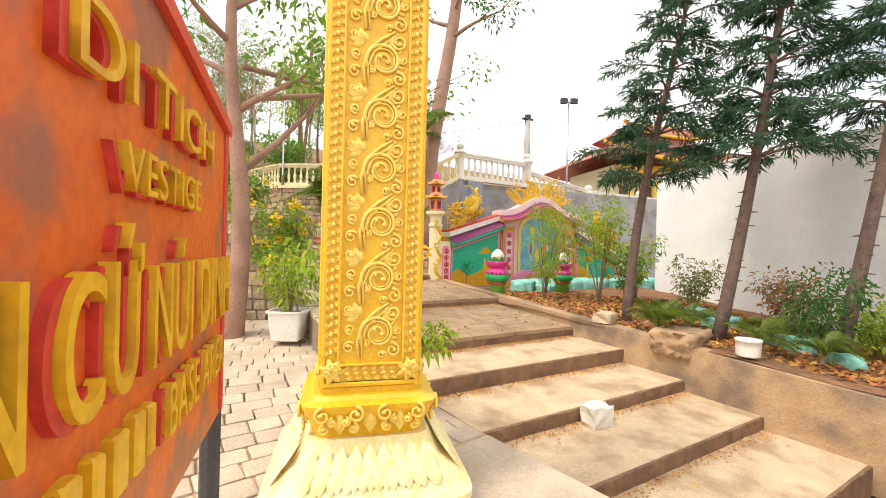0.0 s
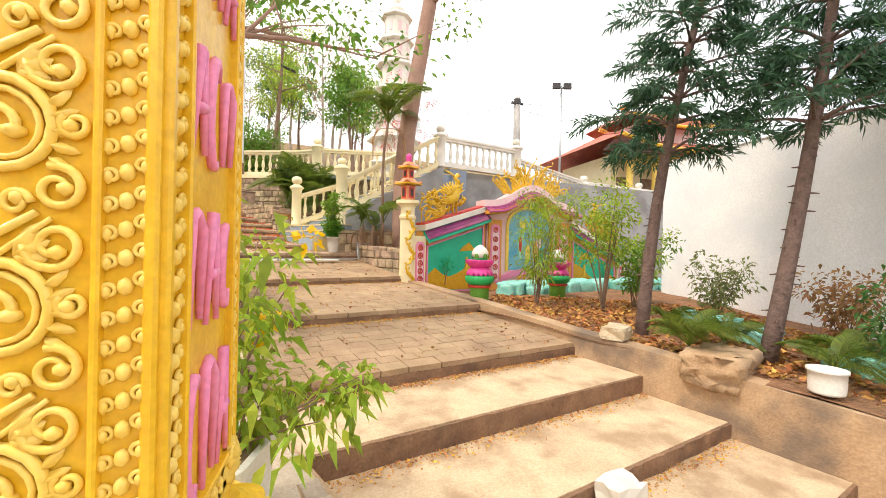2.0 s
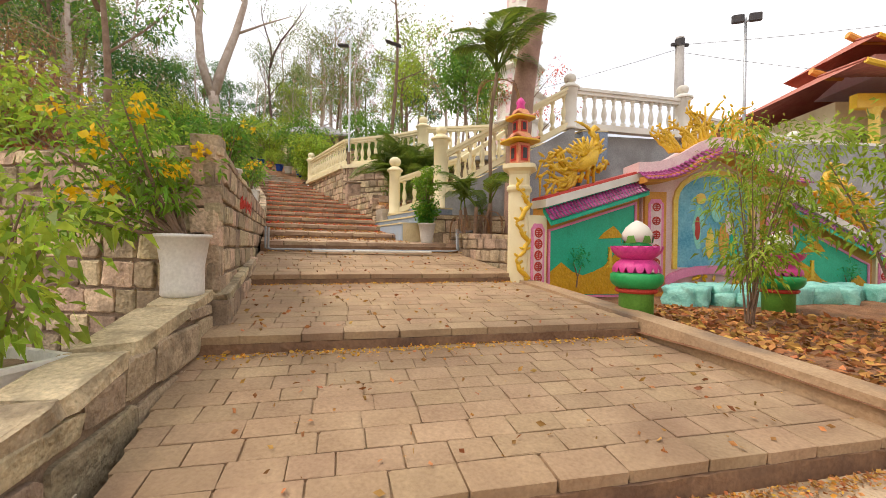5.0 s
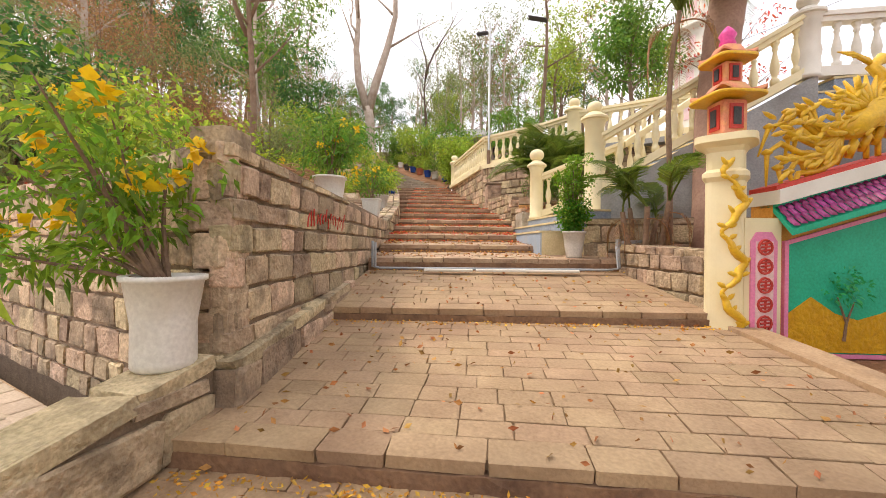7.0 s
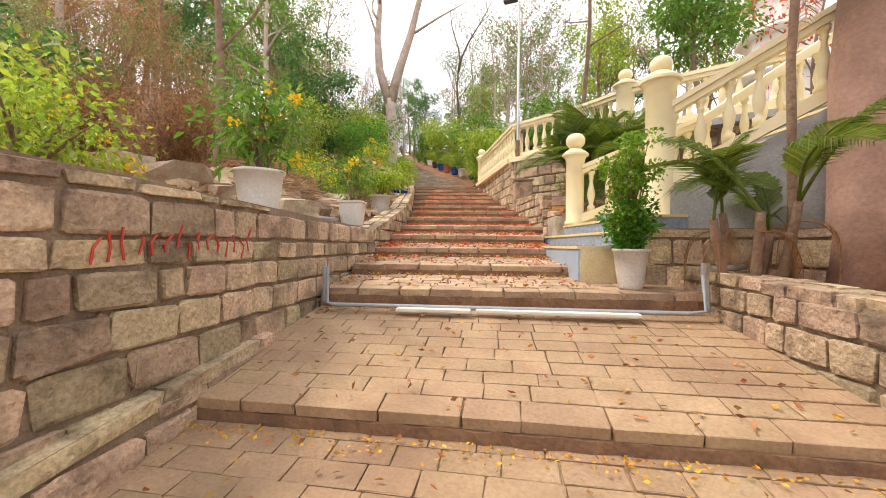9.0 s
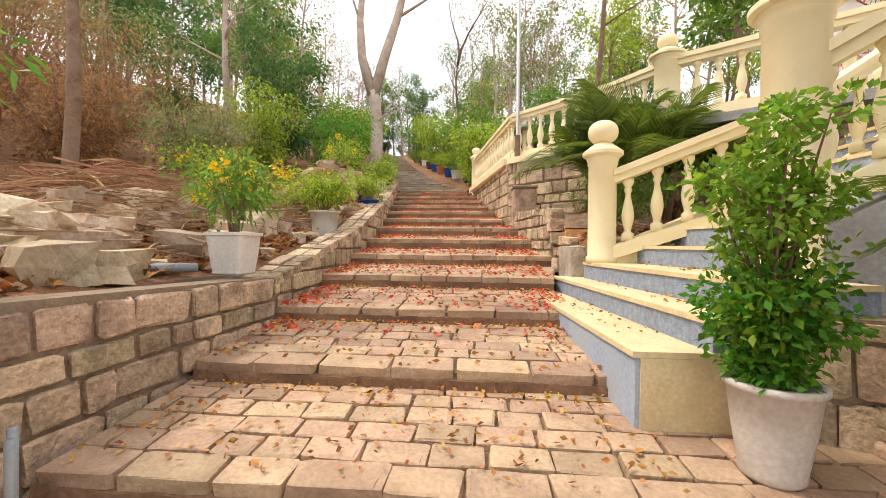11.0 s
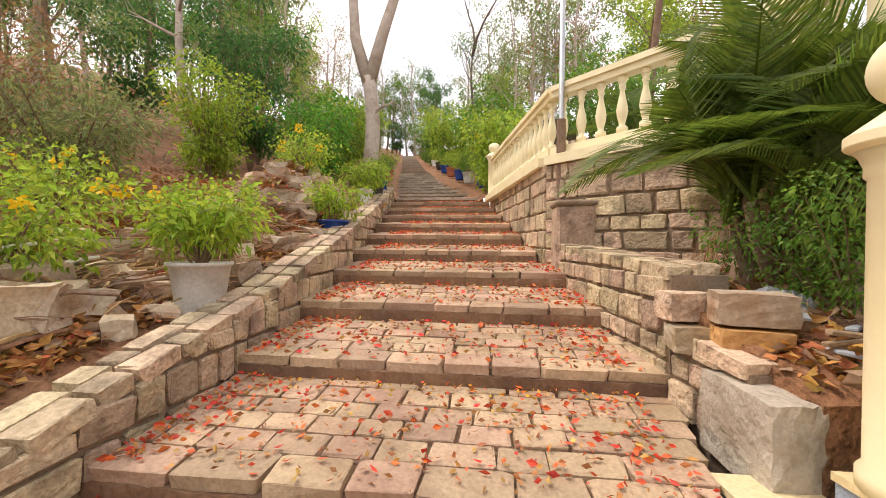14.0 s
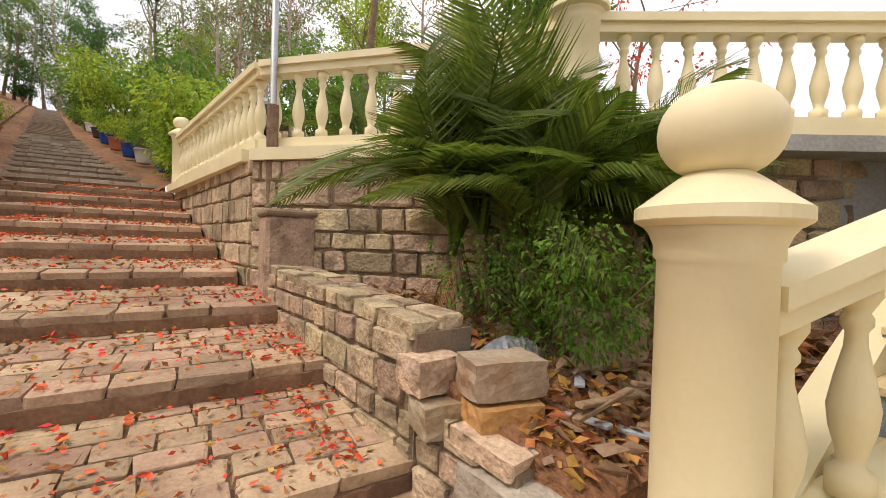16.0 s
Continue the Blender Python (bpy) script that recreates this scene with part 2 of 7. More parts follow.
M_PLASTIC = mat("white_plastic", (0.72, 0.70, 0.66), (0.80, 0.78, 0.74), 4, 0.4, 0.05, 50, stain=(0.55, 0.5, 0.43), stain_scale=4, stain_amount=0.35)
M_POTGREY = mat("weathered_white_pot", (0.50, 0.46, 0.41), (0.64, 0.60, 0.55), 5, 0.6, 0.15, 50, stain=(0.34, 0.29, 0.24), stain_scale=5, stain_amount=0.6)
M_POTBLUE = mat("blue_glaze", (0.01, 0.04, 0.22), (0.02, 0.08, 0.34), 5, 0.25, 0.1, 50)
M_POTRED = mat("terracotta", (0.38, 0.10, 0.05), (0.50, 0.17, 0.09), 5, 0.8, 0.2, 50)
M_PIPE = mat("grey_pvc", (0.24, 0.27, 0.30), (0.33, 0.36, 0.39), 5, 0.45, 0.05, 60, stain=(0.3, 0.24, 0.17), stain_scale=6, stain_amount=0.4)
M_METAL = mat("galvanised_steel", (0.40, 0.42, 0.44), (0.52, 0.54, 0.56), 6, 0.45, 0.1, 60, metal=0.6)
M_DARK = mat("dark_iron", (0.03, 0.03, 0.035), (0.07, 0.06, 0.06), 6, 0.6, 0.2, 60)
M_ROOFRED = mat("red_roof_tile", (0.36, 0.10, 0.06), (0.50, 0.19, 0.12), 3, 0.8, 0.3, 40, island=0.2)
M_CONCRETEPOLE = mat("grey_concrete_pole", (0.36, 0.34, 0.33), (0.48, 0.46, 0.44), 3, 0.9, 0.3, 40, stain=(0.22, 0.2, 0.19), stain_scale=2)

# ---- shape helpers ----
CU, SU = math.cos(radians(40)), math.sin(radians(40))


def W(u, v, z=0.0):
    """World place of a point u metres across the stair and v metres up along it."""
    return Vector((u * CU - v * SU, u * SU + v * CU, z))


STAIR = pose(0, 0, 0, 0, 0, 40)


class Shape:
    def __init__(self):
        self.v, self.f = [], []

    def add(self, verts, faces):
        k = len(self.v)
        self.v += [tuple(p) for p in verts]
        self.f += [tuple(i + k for i in f) for f in faces]
        return self

    def box(self, c, s, rz=0.0, bev=0.0, m=None):
        x, y, z = s[0] / 2, s[1] / 2, s[2] / 2
        b = min(bev, x * 0.9, y * 0.9, z * 0.9)
        rings = [(-z, b), (-z + b, 0), (z - b, 0), (z, b)] if b else [(-z, 0), (z, 0)]
        vs = []
        for h, i in rings:
            X, Y = x - i, y - i
            if b:
                vs += [(-X + b, -Y, h), (X - b, -Y, h), (X, -Y + b, h), (X, Y - b, h), (X - b, Y, h), (-X + b, Y, h), (-X, Y - b, h), (-X, -Y + b, h)]
            else:
                vs += [(-X, -Y, h), (X, -Y, h), (X, Y, h), (-X, Y, h)]
        k = 8 if b else 4
        mm = (m or Matrix()) @ pose(c[0], c[1], c[2], 0, 0, rz)
        vs = [mm @ Vector(p) for p in vs]
        fs = [tuple(range(k))[::-1], tuple(range((len(rings) - 1) * k, len(rings) * k))]
        for r in range(len(rings) - 1):
            fs += [(r * k + i, r * k + (i + 1) % k, (r + 1) * k + (i + 1) % k, (r + 1) * k + i) for i in range(k)]
        return self.add(vs, fs)

    def prism(self, poly, z0, z1):
        """poly: counter-clockwise (x, y); z0, z1 numbers or one value for each corner."""
        n = len(poly)
        a = z0 if isinstance(z0, (list, tuple)) else [z0] * n
        b = z1 if isinstance(z1, (list, tuple)) else [z1] * n
        vs = [(p[0], p[1], a[i]) for i, p in enumerate(poly)] + [(p[0], p[1], b[i]) for i, p in enumerate(poly)]
        fs = [tuple(range(n))[::-1], tuple(range(n, 2 * n))] + [(i, (i + 1) % n, n + (i + 1) % n, n + i) for i in range(n)]
        return self.add(vs, fs)

    def lathe(self, prof, seg=16, at=(0, 0, 0), power=1.0, sx=1.0, sy=1.0, rz=0.0):
        """prof: (radius, z) from the bottom up. power under 1 squares the outline."""
        vs, fs, n = [], [], len(prof)
        for r, z in prof:
            for i in range(seg):
                a = 2 * math.pi * i / seg + rz
                c, s = math.cos(a), math.sin(a)
                c, s = math.copysign(abs(c) ** power, c), math.copysign(abs(s) ** power, s)
                vs.append((at[0] + r * c * sx, at[1] + r * s * sy, at[2] + z))
        for j in range(n - 1):
            fs += [(j * seg + i, j * seg + (i + 1) % seg, (j + 1) * seg + (i + 1) % seg, (j + 1) * seg + i) for i in range(seg)]
        fs += [tuple(range(seg))[::-1], tuple(range((n - 1) * seg, n * seg))]
        return self.add(vs, fs)

    def tube(self, pts, rad, seg=8):
        """A tube along points; rad: one radius or one for each point."""
        pts = [Vector(p) for p in pts]
        rads = rad if isinstance(rad, (list, tuple)) else [rad] * len(pts)
        vs, fs = [], []
        side = None
        for i, p in enumerate(pts):
            d = (pts[min(i + 1, len(pts) - 1)] - pts[max(i - 1, 0)]).normalized()
            if side is None:
                side = d.orthogonal().normalized()
            side = (side - d * side.dot(d))
            side = side.normalized() if side.length > 1e-6 else d.orthogonal().normalized()
            up = d.cross(side)
            vs += [p + (side * math.cos(2 * math.pi * k / seg) + up * math.sin(2 * math.pi * k / seg)) * rads[i] for k in range(seg)]
        for i in range(len(pts) - 1):
            fs += [(i * seg + k, i * seg + (k + 1) % seg, (i + 1) * seg + (k + 1) % seg, (i + 1) * seg + k) for k in range(seg)]
        fs += [tuple(range(seg))[::-1], tuple(range((len(pts) - 1) * seg, len(pts) * seg))]
        return self.add(vs, fs)

    def rock(self, c, s, rnd, rz=0.0, cuts=3, rough=0.12):
        """An angular stone: a rounded block with uneven corners."""
        n = cuts
        idx, vs, fs = {}, [], []

        def vert(i, j, k):
            if (i, j, k) not in idx:
                p = Vector((i / n * 2 - 1, j / n * 2 - 1, k / n * 2 - 1))
                q = p * (0.80 + 0.20 / max(1e-6, p.length / max(abs(x) for x in p)))
                q += Vector((rnd.uniform(-1, 1), rnd.uniform(-1, 1), rnd.uniform(-1, 1))) * rough
                idx[i, j, k] = len(vs)
                vs.append(Vector((q.x * s[0] / 2, q.y * s[1] / 2, q.z * s[2] / 2)))
            return idx[i, j, k]
        for i in range(n):
            for j in range(n):
                for a, b in ((0, 0), (n, 1)):
                    quads = [[(i, j, a), (i, j + 1, a), (i + 1, j + 1, a), (i + 1, j, a)],
                             [(i, a, j), (i + 1, a, j), (i + 1, a, j + 1), (i, a, j + 1)],
                             [(a, i, j), (a, i, j + 1), (a, i + 1, j + 1), (a, i + 1, j)]]
                    for qd in quads:
                        f = tuple(vert(*x) for x in qd)
                        fs.append(f if b == 0 else f[::-1])
        mm = pose(*c, 0, 0, rz)
        return self.add([mm @ p for p in vs], fs)

    def mesh(self, name, material, smooth=False):
        me = bpy.data.meshes.new(name)
        me.from_pydata(self.v, [], self.f)
        me.materials.append(material)
        if smooth:
            me.polygons.foreach_set("use_smooth", [True] * len(me.polygons))
        me.update()
        return me

    def ob(self, name, material, parent=None, label="", smooth=False, category="", group="", kind=""):
        o = new(name, self.mesh(name, material, smooth))
        o.parent = parent
        return tagged(o, label, category, group, kind)


def thing(name, label, category, group="", at=None, kind=""):
    e = new(name)
    e.empty_display_size = 0.2
    if at is not None:
        e.matrix_basis = at if isinstance(at, Matrix) else Matrix.Translation(at)
    return tagged(e, label, category, group, kind)


def piece(name, mesh, m, parent):
    o = new(name, mesh)
    o.parent = parent
    o.matrix_basis = m
    return o


rng = random.Random(7)


def unit_blocks(count, material, rough=0.08, bev=0.095):
    """Uneven unit blocks, centred, with softened edges, to be scaled."""
    out = []
    for k in range(count):
        s = Shape()
        s.box((0, 0, 0), (1, 1, 1), bev=bev)
        s.v = [tuple(c * (1 + rng.uniform(-rough, rough)) for c in p) for p in s.v]
        out.append(s.mesh("block", material))
    return out


BLOCKS = unit_blocks(18, M_STONE, 0.1, 0.065)
PAVERS = unit_blocks(8, M_PAVER, 0.03, 0.03)
PAVERS_TOP = unit_blocks(8, M_GREYSTEP, 0.075, 0.055)
PAVERS_COURT = unit_blocks(8, M_COURT, 0.05, 0.06)
PAVERS_UP = unit_blocks(12, M_PAVER_UP, 0.075, 0.055)


def scaled(m, s):
    return m @ Matrix.Diagonal((*s, 1.0))


def kites(points, ways, size, rnd, width=0.45, droop=0.25):
    """Leaves: one bent four-sided leaf at each point, along its way."""
    p, d = np.asarray(points, float), np.asarray(ways, float)
    n = len(p)
    d = d / np.maximum(1e-6, np.linalg.norm(d, axis=1))[:, None]
    r = rnd.normal(size=(n, 3))
    side = np.cross(d, r)
    side /= np.maximum(1e-6, np.linalg.norm(side, axis=1))[:, None]
    nrm = np.cross(side, d)
    s = size * rnd.uniform(0.6, 1.3, size=(n, 1))
    a, tip = p, p + d * s - np.array([0, 0, 1.0]) * s * droop
    mid = p + d * s * 0.45 + nrm * s * 0.06
    left, right = mid + side * s * width * 0.5, mid - side * s * width * 0.5
    v = np.stack([a, right, tip, left], 1).reshape(-1, 3)
    f = np.arange(4 * n).reshape(-1, 4)
    return v, f


def leaf_ob(name, v, f, material, parent=None, label="", kind=""):
    me = bpy.data.meshes.new(name)
    me.from_pydata(v.tolist(), [], f.tolist())
    me.materials.append(material)
    me.update()
    o = new(name, me)
    o.parent = parent
    return tagged(o, label, kind=kind)


def clumps(centres, radii, per, size, seed, width=0.45, droop=0.25, flat=0.75, hollow=0.3):
    """Leaves spread through uneven clumps; they point outward and droop."""
    r = np.random.default_rng(seed)
    ps, ds = [], []
    for c, rad in zip(centres, radii):
        k = max(4, int(per * r.uniform(0.7, 1.3)))
        d = r.normal(size=(k, 3))
        d /= np.linalg.norm(d, axis=1)[:, None]
        q = d * rad * (hollow + (1 - hollow) * r.random((k, 1)) ** 0.6)
        q[:, 2] *= flat
        ps.append(np.asarray(c) + q)
        ds.append(d + r.normal(size=(k, 3)) * 0.6)
    return kites(np.concatenate(ps), np.concatenate(ds), size, r, width, droop)


# ---- lie of the land ----
STEP_Z = 0.192


def stair_z(v):
    """Height of the main flight's nosing line."""
    if v < 9.7:
        return 0.1 + max(0.0, v - 1.4) * 0.185
    if v < 13.5:
        return 1.75 + (v - 9.7) * 0.206
    if v < 21.0:
        return 2.533 + (v - 13.5) * 0.2456
    return 4.375 + (v - 21.0) * 0.25


def left_edge(v):
    """The stair's left side; it bends away to the left on the way up."""
    if v < 14.0:
        return 2.92
    if v < 21.2:
        return 2.91 - 0.08 * (v - 14) - 0.0065 * (v - 14) ** 2
    return 1.997 - 0.225 * (v - 21.2)


def right_edge(v):
    if v < 13.0:
        return 5.36
    if v < 21.0:
        return 5.47 - 0.16 * max(0.0, v - 13.7)
    return left_edge(v) + 1.5 + 0.77 * math.exp(-(v - 21.0) / 3.0)


def bend(v):
    return left_edge(v) - 2.92


def wall_v(u):
    """The front of the bank's stone wall left of the stair."""
    return 6.3 + 0.635 * (2.6 - u)


def bank_z(u, v):
    u -= bend(v)
    out = max(0.0, 2.6 - u)
    z = max(2.36, stair_z(v) + 0.12)
    back = max(0.0, v - wall_v(u) - 0.25)
    if back < 1.6 and v < 14:
        out *= back / 1.6
    heap = 0.72 * math.exp(-((u - 1.75) / 0.52) ** 2 - ((v - 17.1) / 1.3) ** 2) + 0.28 * math.exp(-((u - 1.2) / 0.8) ** 2 - ((v - 12.3) / 1.5) ** 2)
    return z + heap + 0.22 * out + 0.05 * max(0.0, out - 6) + 0.10 * noise.noise(Vector((u * 0.9, v * 0.9, 0))) * min(1, out) + 0.5 * noise.noise(Vector((u * 0.17, v * 0.17, 3))) * min(1, out / 8)


def right_z(u, v):
    u -= bend(max(v, 21.0)) - bend(21.0)
    return stair_z(v) + 0.05 + 0.1 * max(0, u - 4.6) * 0.6 + 0.25 * noise.noise(Vector((u * 0.2, v * 0.2, 9))) * min(1, max(0, u - 4.6) / 6)


def garden_z(x, y):
    v = -x * SU + y * CU
    return min(0.98, 0.60 + 0.065 * max(0.0, v)) + 0.04 * noise.noise(Vector((x * 1.5, y * 1.5, 1)))


def grid(name, us, vs, zf, material, place=W, label="", category=""):
    s = Shape()
    n = len(vs)
    s.v = [tuple(place(*zf(u, v))) for u in us for v in vs]
    s.f = [(i * n + j, i * n + j + 1, (i + 1) * n + j + 1, (i + 1) * n + j) for i in range(len(us) - 1) for j in range(n - 1)]
    return s.ob(name, material, None, label, True, category, "", "structure")


grid("ground", [-400, -150, -60, -20, -8, -2, 2, 6.4, 12, 30, 80, 400], [-400, -150, -60, -20, -6, 0, 4, 10, 25, 60, 150, 400],
     lambda x, y: (x, y, -0.45), M_HILL, lambda x, y, z: Vector((x, y, z)), "dry brown earth reaching away from the stair", "ground")
us = [2.5 - 0.25 * i for i in range(33)] + [-6, -7, -8.5, -10, -13, -17, -22, -30, -45, -70]
ws = [0.3 * i for i in range(50)] + [15, 16, 17.5, 19, 21, 24, 28, 33, 40, 50, 70]
grid("ground_bank", us, ws, lambda u, w: (u + bend(wall_v(u) + 0.25 + w), wall_v(u) + 0.25 + w, bank_z(u + bend(wall_v(u) + 0.25 + w), wall_v(u) + 0.25 + w)), M_SOIL, W, "reddish soil bank strewn with leaves and rubble", "bank")
grid("ground_slope", [4.45, 5.5, 6.5, 8, 10, 13, 18, 25, 40, 70], [20.6, 20.5, 22, 24, 26, 29, 33, 38, 45, 55, 80],
     lambda u, v: (u + bend(max(v, 21.0)) - bend(21.0), v, right_z(u + bend(max(v, 21.0)) - bend(21.0), v)), M_HILL, W, "dry wooded slope beside the stair", "slope")
VERGE = [20.95 + 0.38 * i for i in range(100)]
grid("ground_verge", [-0.9, -0.4, 0.0, 0.3], VERGE, lambda k, v: (left_edge(v) + k, v, stair_z(v) + (0.02 - 0.1 * k if k <= 0 else -0.22)), M_SOIL, W, "strip of soil along the upper steps", "ground")
grid("ground_verge", [-0.35, 0.0, 0.4, 1.6], VERGE, lambda k, v: (right_edge(v) + k, v, stair_z(v) + (0.03 + 0.06 * min(1, k) if k >= 0 else -0.22)), M_SOIL, W, "strip of soil along the upper steps", "ground")
grid("ground_garden", [0, 0.15, 0.3, 0.45, 0.6, 0.75, 0.9, 1.0], [-8 + 0.5 * i for i in range(45)],
     lambda k, v: (6.15 + k * 12, v, garden_z(*W(6.15 + k * 12, v)[:2])), M_SOIL, W, "planting bed of red-brown mulch", "flower bed")

# paved court left of the pillar, higher than the lowest steps
COURT = thing("pavement", "worn square-stone court below the stone wall", "pavement", kind="structure")
Shape().prism([W(2.35, 2.2)[:2], W(2.35, 6.35)[:2], W(-4.5, 10.7)[:2], W(-4.5, 2.2)[:2]], -0.4, [0.548, 0.828, 0.828, 0.548]).ob("joint_bed", M_KERB, COURT)
Shape().prism([W(2.35, -9)[:2], W(2.35, 2.2)[:2], W(-4.5, 2.2)[:2], W(-4.5, -9)[:2]], -0.4, [0.45, 0.555, 0.555, 0.45]).ob("court_edge", M_COURT, COURT)
Shape().prism([W(-4.5, -9)[:2], W(-4.5, 10.7)[:2], W(-14, 17)[:2], W(-14, -9)[:2]], -0.4, [0.45, 0.80, 0.80, 0.45]).ob("court_edge", M_CONCRETE, COURT)

# ---- the stair ----
# each step: height, nosing's left end (u, v), right end (u, v)
LOW = [(-0.10, 2.35, 0.95, 6.05, 0.35), (0.10, 2.35, 1.85, 6.08, 1.24), (0.295, 2.35, 2.72, 6.12, 2.12), (0.54, 2.35, 3.62, 6.15, 2.99),
       (0.75, 2.45, 4.50, 6.18, 3.88), (1.05, 2.5, 6.18, 6.22, 5.62), (1.36, 2.72, 8.15, 6.32, 7.85), (1.78, 2.9, 9.72, 6.3, 9.72)]
UP = [(1.96, 10.58), (2.14, 11.56), (2.335, 12.53), (2.53, 13.5)] + [(2.745, 14.43), (2.955, 15.37), (3.165, 16.25), (3.378, 17.06), (3.585, 17.90), (3.79, 18.70), (4.0, 19.50), (4.2, 20.30)]
TOP = [(4.40 + 0.19 * i, 21.1 + 0.76 * i) for i in range(48)]


def step_body(z, a, b, c, d, back_rise, sink=0.03):
    """One step: nosing a to b, rear edge d to c (uv); the tread climbs a little to its rear."""
    s = Shape()
    poly = [W(a[0], a[1] + 0.045)[:2], W(b[0], b[1] + 0.045)[:2], W(*c)[:2], W(*d)[:2]]
    return s.prism(poly, z - 0.75, [z - sink, z - sink, z - sink + back_rise, z - sink + back_rise])


def pave(parent, z, a, b, c, d, rise, meshes, size, nose, seed, joint=0.018, front=0.16, uneven=0.006):
    """Lay the tread's stones row by row, the long nosing stones first."""
    r = random.Random(seed)
    A, B, C, D = Vector(a), Vector(b), Vector(c), Vector(d)
    depth = ((D - A).length + (C - B).length) / 2
    rows, used = [], 0.0
    slope = math.degrees(math.atan2(rise, depth))
    rows.append(nose[1])
    while sum(rows) + size[1] * 0.6 < depth:
        rows.append(size[1] * r.uniform(0.88, 1.12))
    k = depth / sum(rows)
    rows = [x * k for x in rows]
    for j, w in enumerate(rows):
        f = (used + w / 2) / depth
        used += w
        P, Q = A.lerp(D, f), B.lerp(C, f)
        length, t = (Q - P).length, 0.0
        ang = math.degrees(math.atan2(Q.y - P.y, Q.x - P.x)) + 40
        base = nose[0] if j == 0 else size[0]
        first = base * (0.5 if j % 2 else 1.0) * r.uniform(0.8, 1.1)
        while t < length - 0.04:
            l = min(first if t == 0 else base * r.uniform(0.75, 1.25), length - t)
            if length - t - l < 0.1:
                l = length - t
            q = P.lerp(Q, (t + l / 2) / length)
            t += l
            h = front if j == 0 else 0.08
            zz = z + rise * f - h / 2 + r.uniform(-uneven, uneven * 0.6)
            p = W(q.x, q.y, zz)
            m = pose(p.x, p.y, p.z, 0, 0, ang + r.uniform(-0.8, 0.8)) @ pose(0, 0, 0, slope + r.uniform(-0.5, 0.5), r.uniform(-0.5, 0.5), 0)
            piece("paving_stone", r.choice(meshes), scaled(m, (l - joint, w - joint, h)), parent)


PAVE_JOBS = []
RISES = {4: 0.18, 5: 0.20, 6: 0.27}
steps = LOW + [(z, left_edge(v), v, right_edge(v) + (0.1 if 13 < v < 16 else 0.0), v) for z, v in UP]
for i, (z, ul, vl, ur, vr) in enumerate(steps):
    nxt = steps[i + 1] if i + 1 < len(steps) else (4.4, left_edge(21.1), 21.1, right_edge(21.1), 21.1)
    rise = RISES.get(i, 0.05 if i < 4 else 0.075)
    a, b, c, d = (ul, vl), (ur, vr), (max(ur, nxt[3]) if i != 7 else 6.3, nxt[4] + 0.1), (ul if i > 6 else nxt[1], nxt[2] + 0.1)
    low = i < 4
    st = step_body(z, a, b, c, d, rise, 0.012 if 4 <= i < 7 else 0.03).ob("step", M_CONCRETE if low else M_PAVER if i < 7 else M_JOINT, None, "broad weathered concrete step with a raw brown front, darkened as if in shade" if low else "worn stone-paved step of the long stair", False, "step", "steps of the stair", "structure")
    if not low:
        PAVE_JOBS.append((st, z, a, b, c, d, rise, i))
    if i < 20:
        # smooth cement skin on the tread, stopping short of the raw front
        s = Shape()
        e = 0.02
        if low:
            s.prism([W(a[0], a[1] + e)[:2], W(b[0], b[1] + e)[:2], W(*c)[:2], W(*d)[:2]], z - 0.028, [z, z, z + rise, z + rise])
            s.ob("tread_skin", M_CONCRETE, st)
        # uneven raw front; its shade is painted in by the dark colour
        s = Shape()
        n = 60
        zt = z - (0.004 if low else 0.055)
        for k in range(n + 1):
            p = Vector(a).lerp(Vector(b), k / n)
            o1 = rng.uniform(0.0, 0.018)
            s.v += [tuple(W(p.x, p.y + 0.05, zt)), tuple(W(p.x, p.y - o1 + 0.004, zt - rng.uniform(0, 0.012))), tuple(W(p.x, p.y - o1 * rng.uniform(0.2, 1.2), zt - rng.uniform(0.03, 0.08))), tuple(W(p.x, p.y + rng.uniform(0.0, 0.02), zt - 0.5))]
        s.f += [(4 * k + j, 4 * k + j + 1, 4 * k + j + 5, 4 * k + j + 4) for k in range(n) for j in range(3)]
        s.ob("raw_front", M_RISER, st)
for k, (z, v) in enumerate(TOP):
    l0, r0, l1, r1 = left_edge(v), right_edge(v), left_edge(v + 0.86), right_edge(v + 0.86)
    st = step_body(z, (l0, v), (r0, v), (r1, v + 0.86), (l1, v + 0.86), 0.03).ob("step", M_GREYSTEP, None, "small grey stone step high up the hill", False, "step", "steps of the stair", "structure")
    # front strip in the same dark colour, with shade painted in
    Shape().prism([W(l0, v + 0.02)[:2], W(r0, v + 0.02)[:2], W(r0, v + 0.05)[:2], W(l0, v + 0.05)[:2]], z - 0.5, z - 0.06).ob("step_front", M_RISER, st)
    if k < 12:
        PAVE_JOBS.append((st, z, (l0, v), (r0, v), (r1, v + 0.80), (l1, v + 0.80), 0.03, 30 + k))

# ---- stone walls ----


def wall_core(s, p, q, z0, z1, thick, side=1):
    """Mortar body along p to q (uv); side 1 puts its thickness to the left of the way."""
    P, Q = Vector(p), Vector(q)
    d = (Q - P).normalized()
    n = Vector((-d.y, d.x)) * thick * side
    poly = [P, Q, Q + n, P + n] if side > 0 else [P + n, Q + n, Q, P]
    zs0 = [z0[0], z0[1], z0[1], z0[0]] if side > 0 else [z0[0], z0[1], z0[1], z0[0]]
    zs1 = [z1[0], z1[1], z1[1], z1[0]]
    s.prism([W(*x)[:2] for x in poly], zs0, zs1)


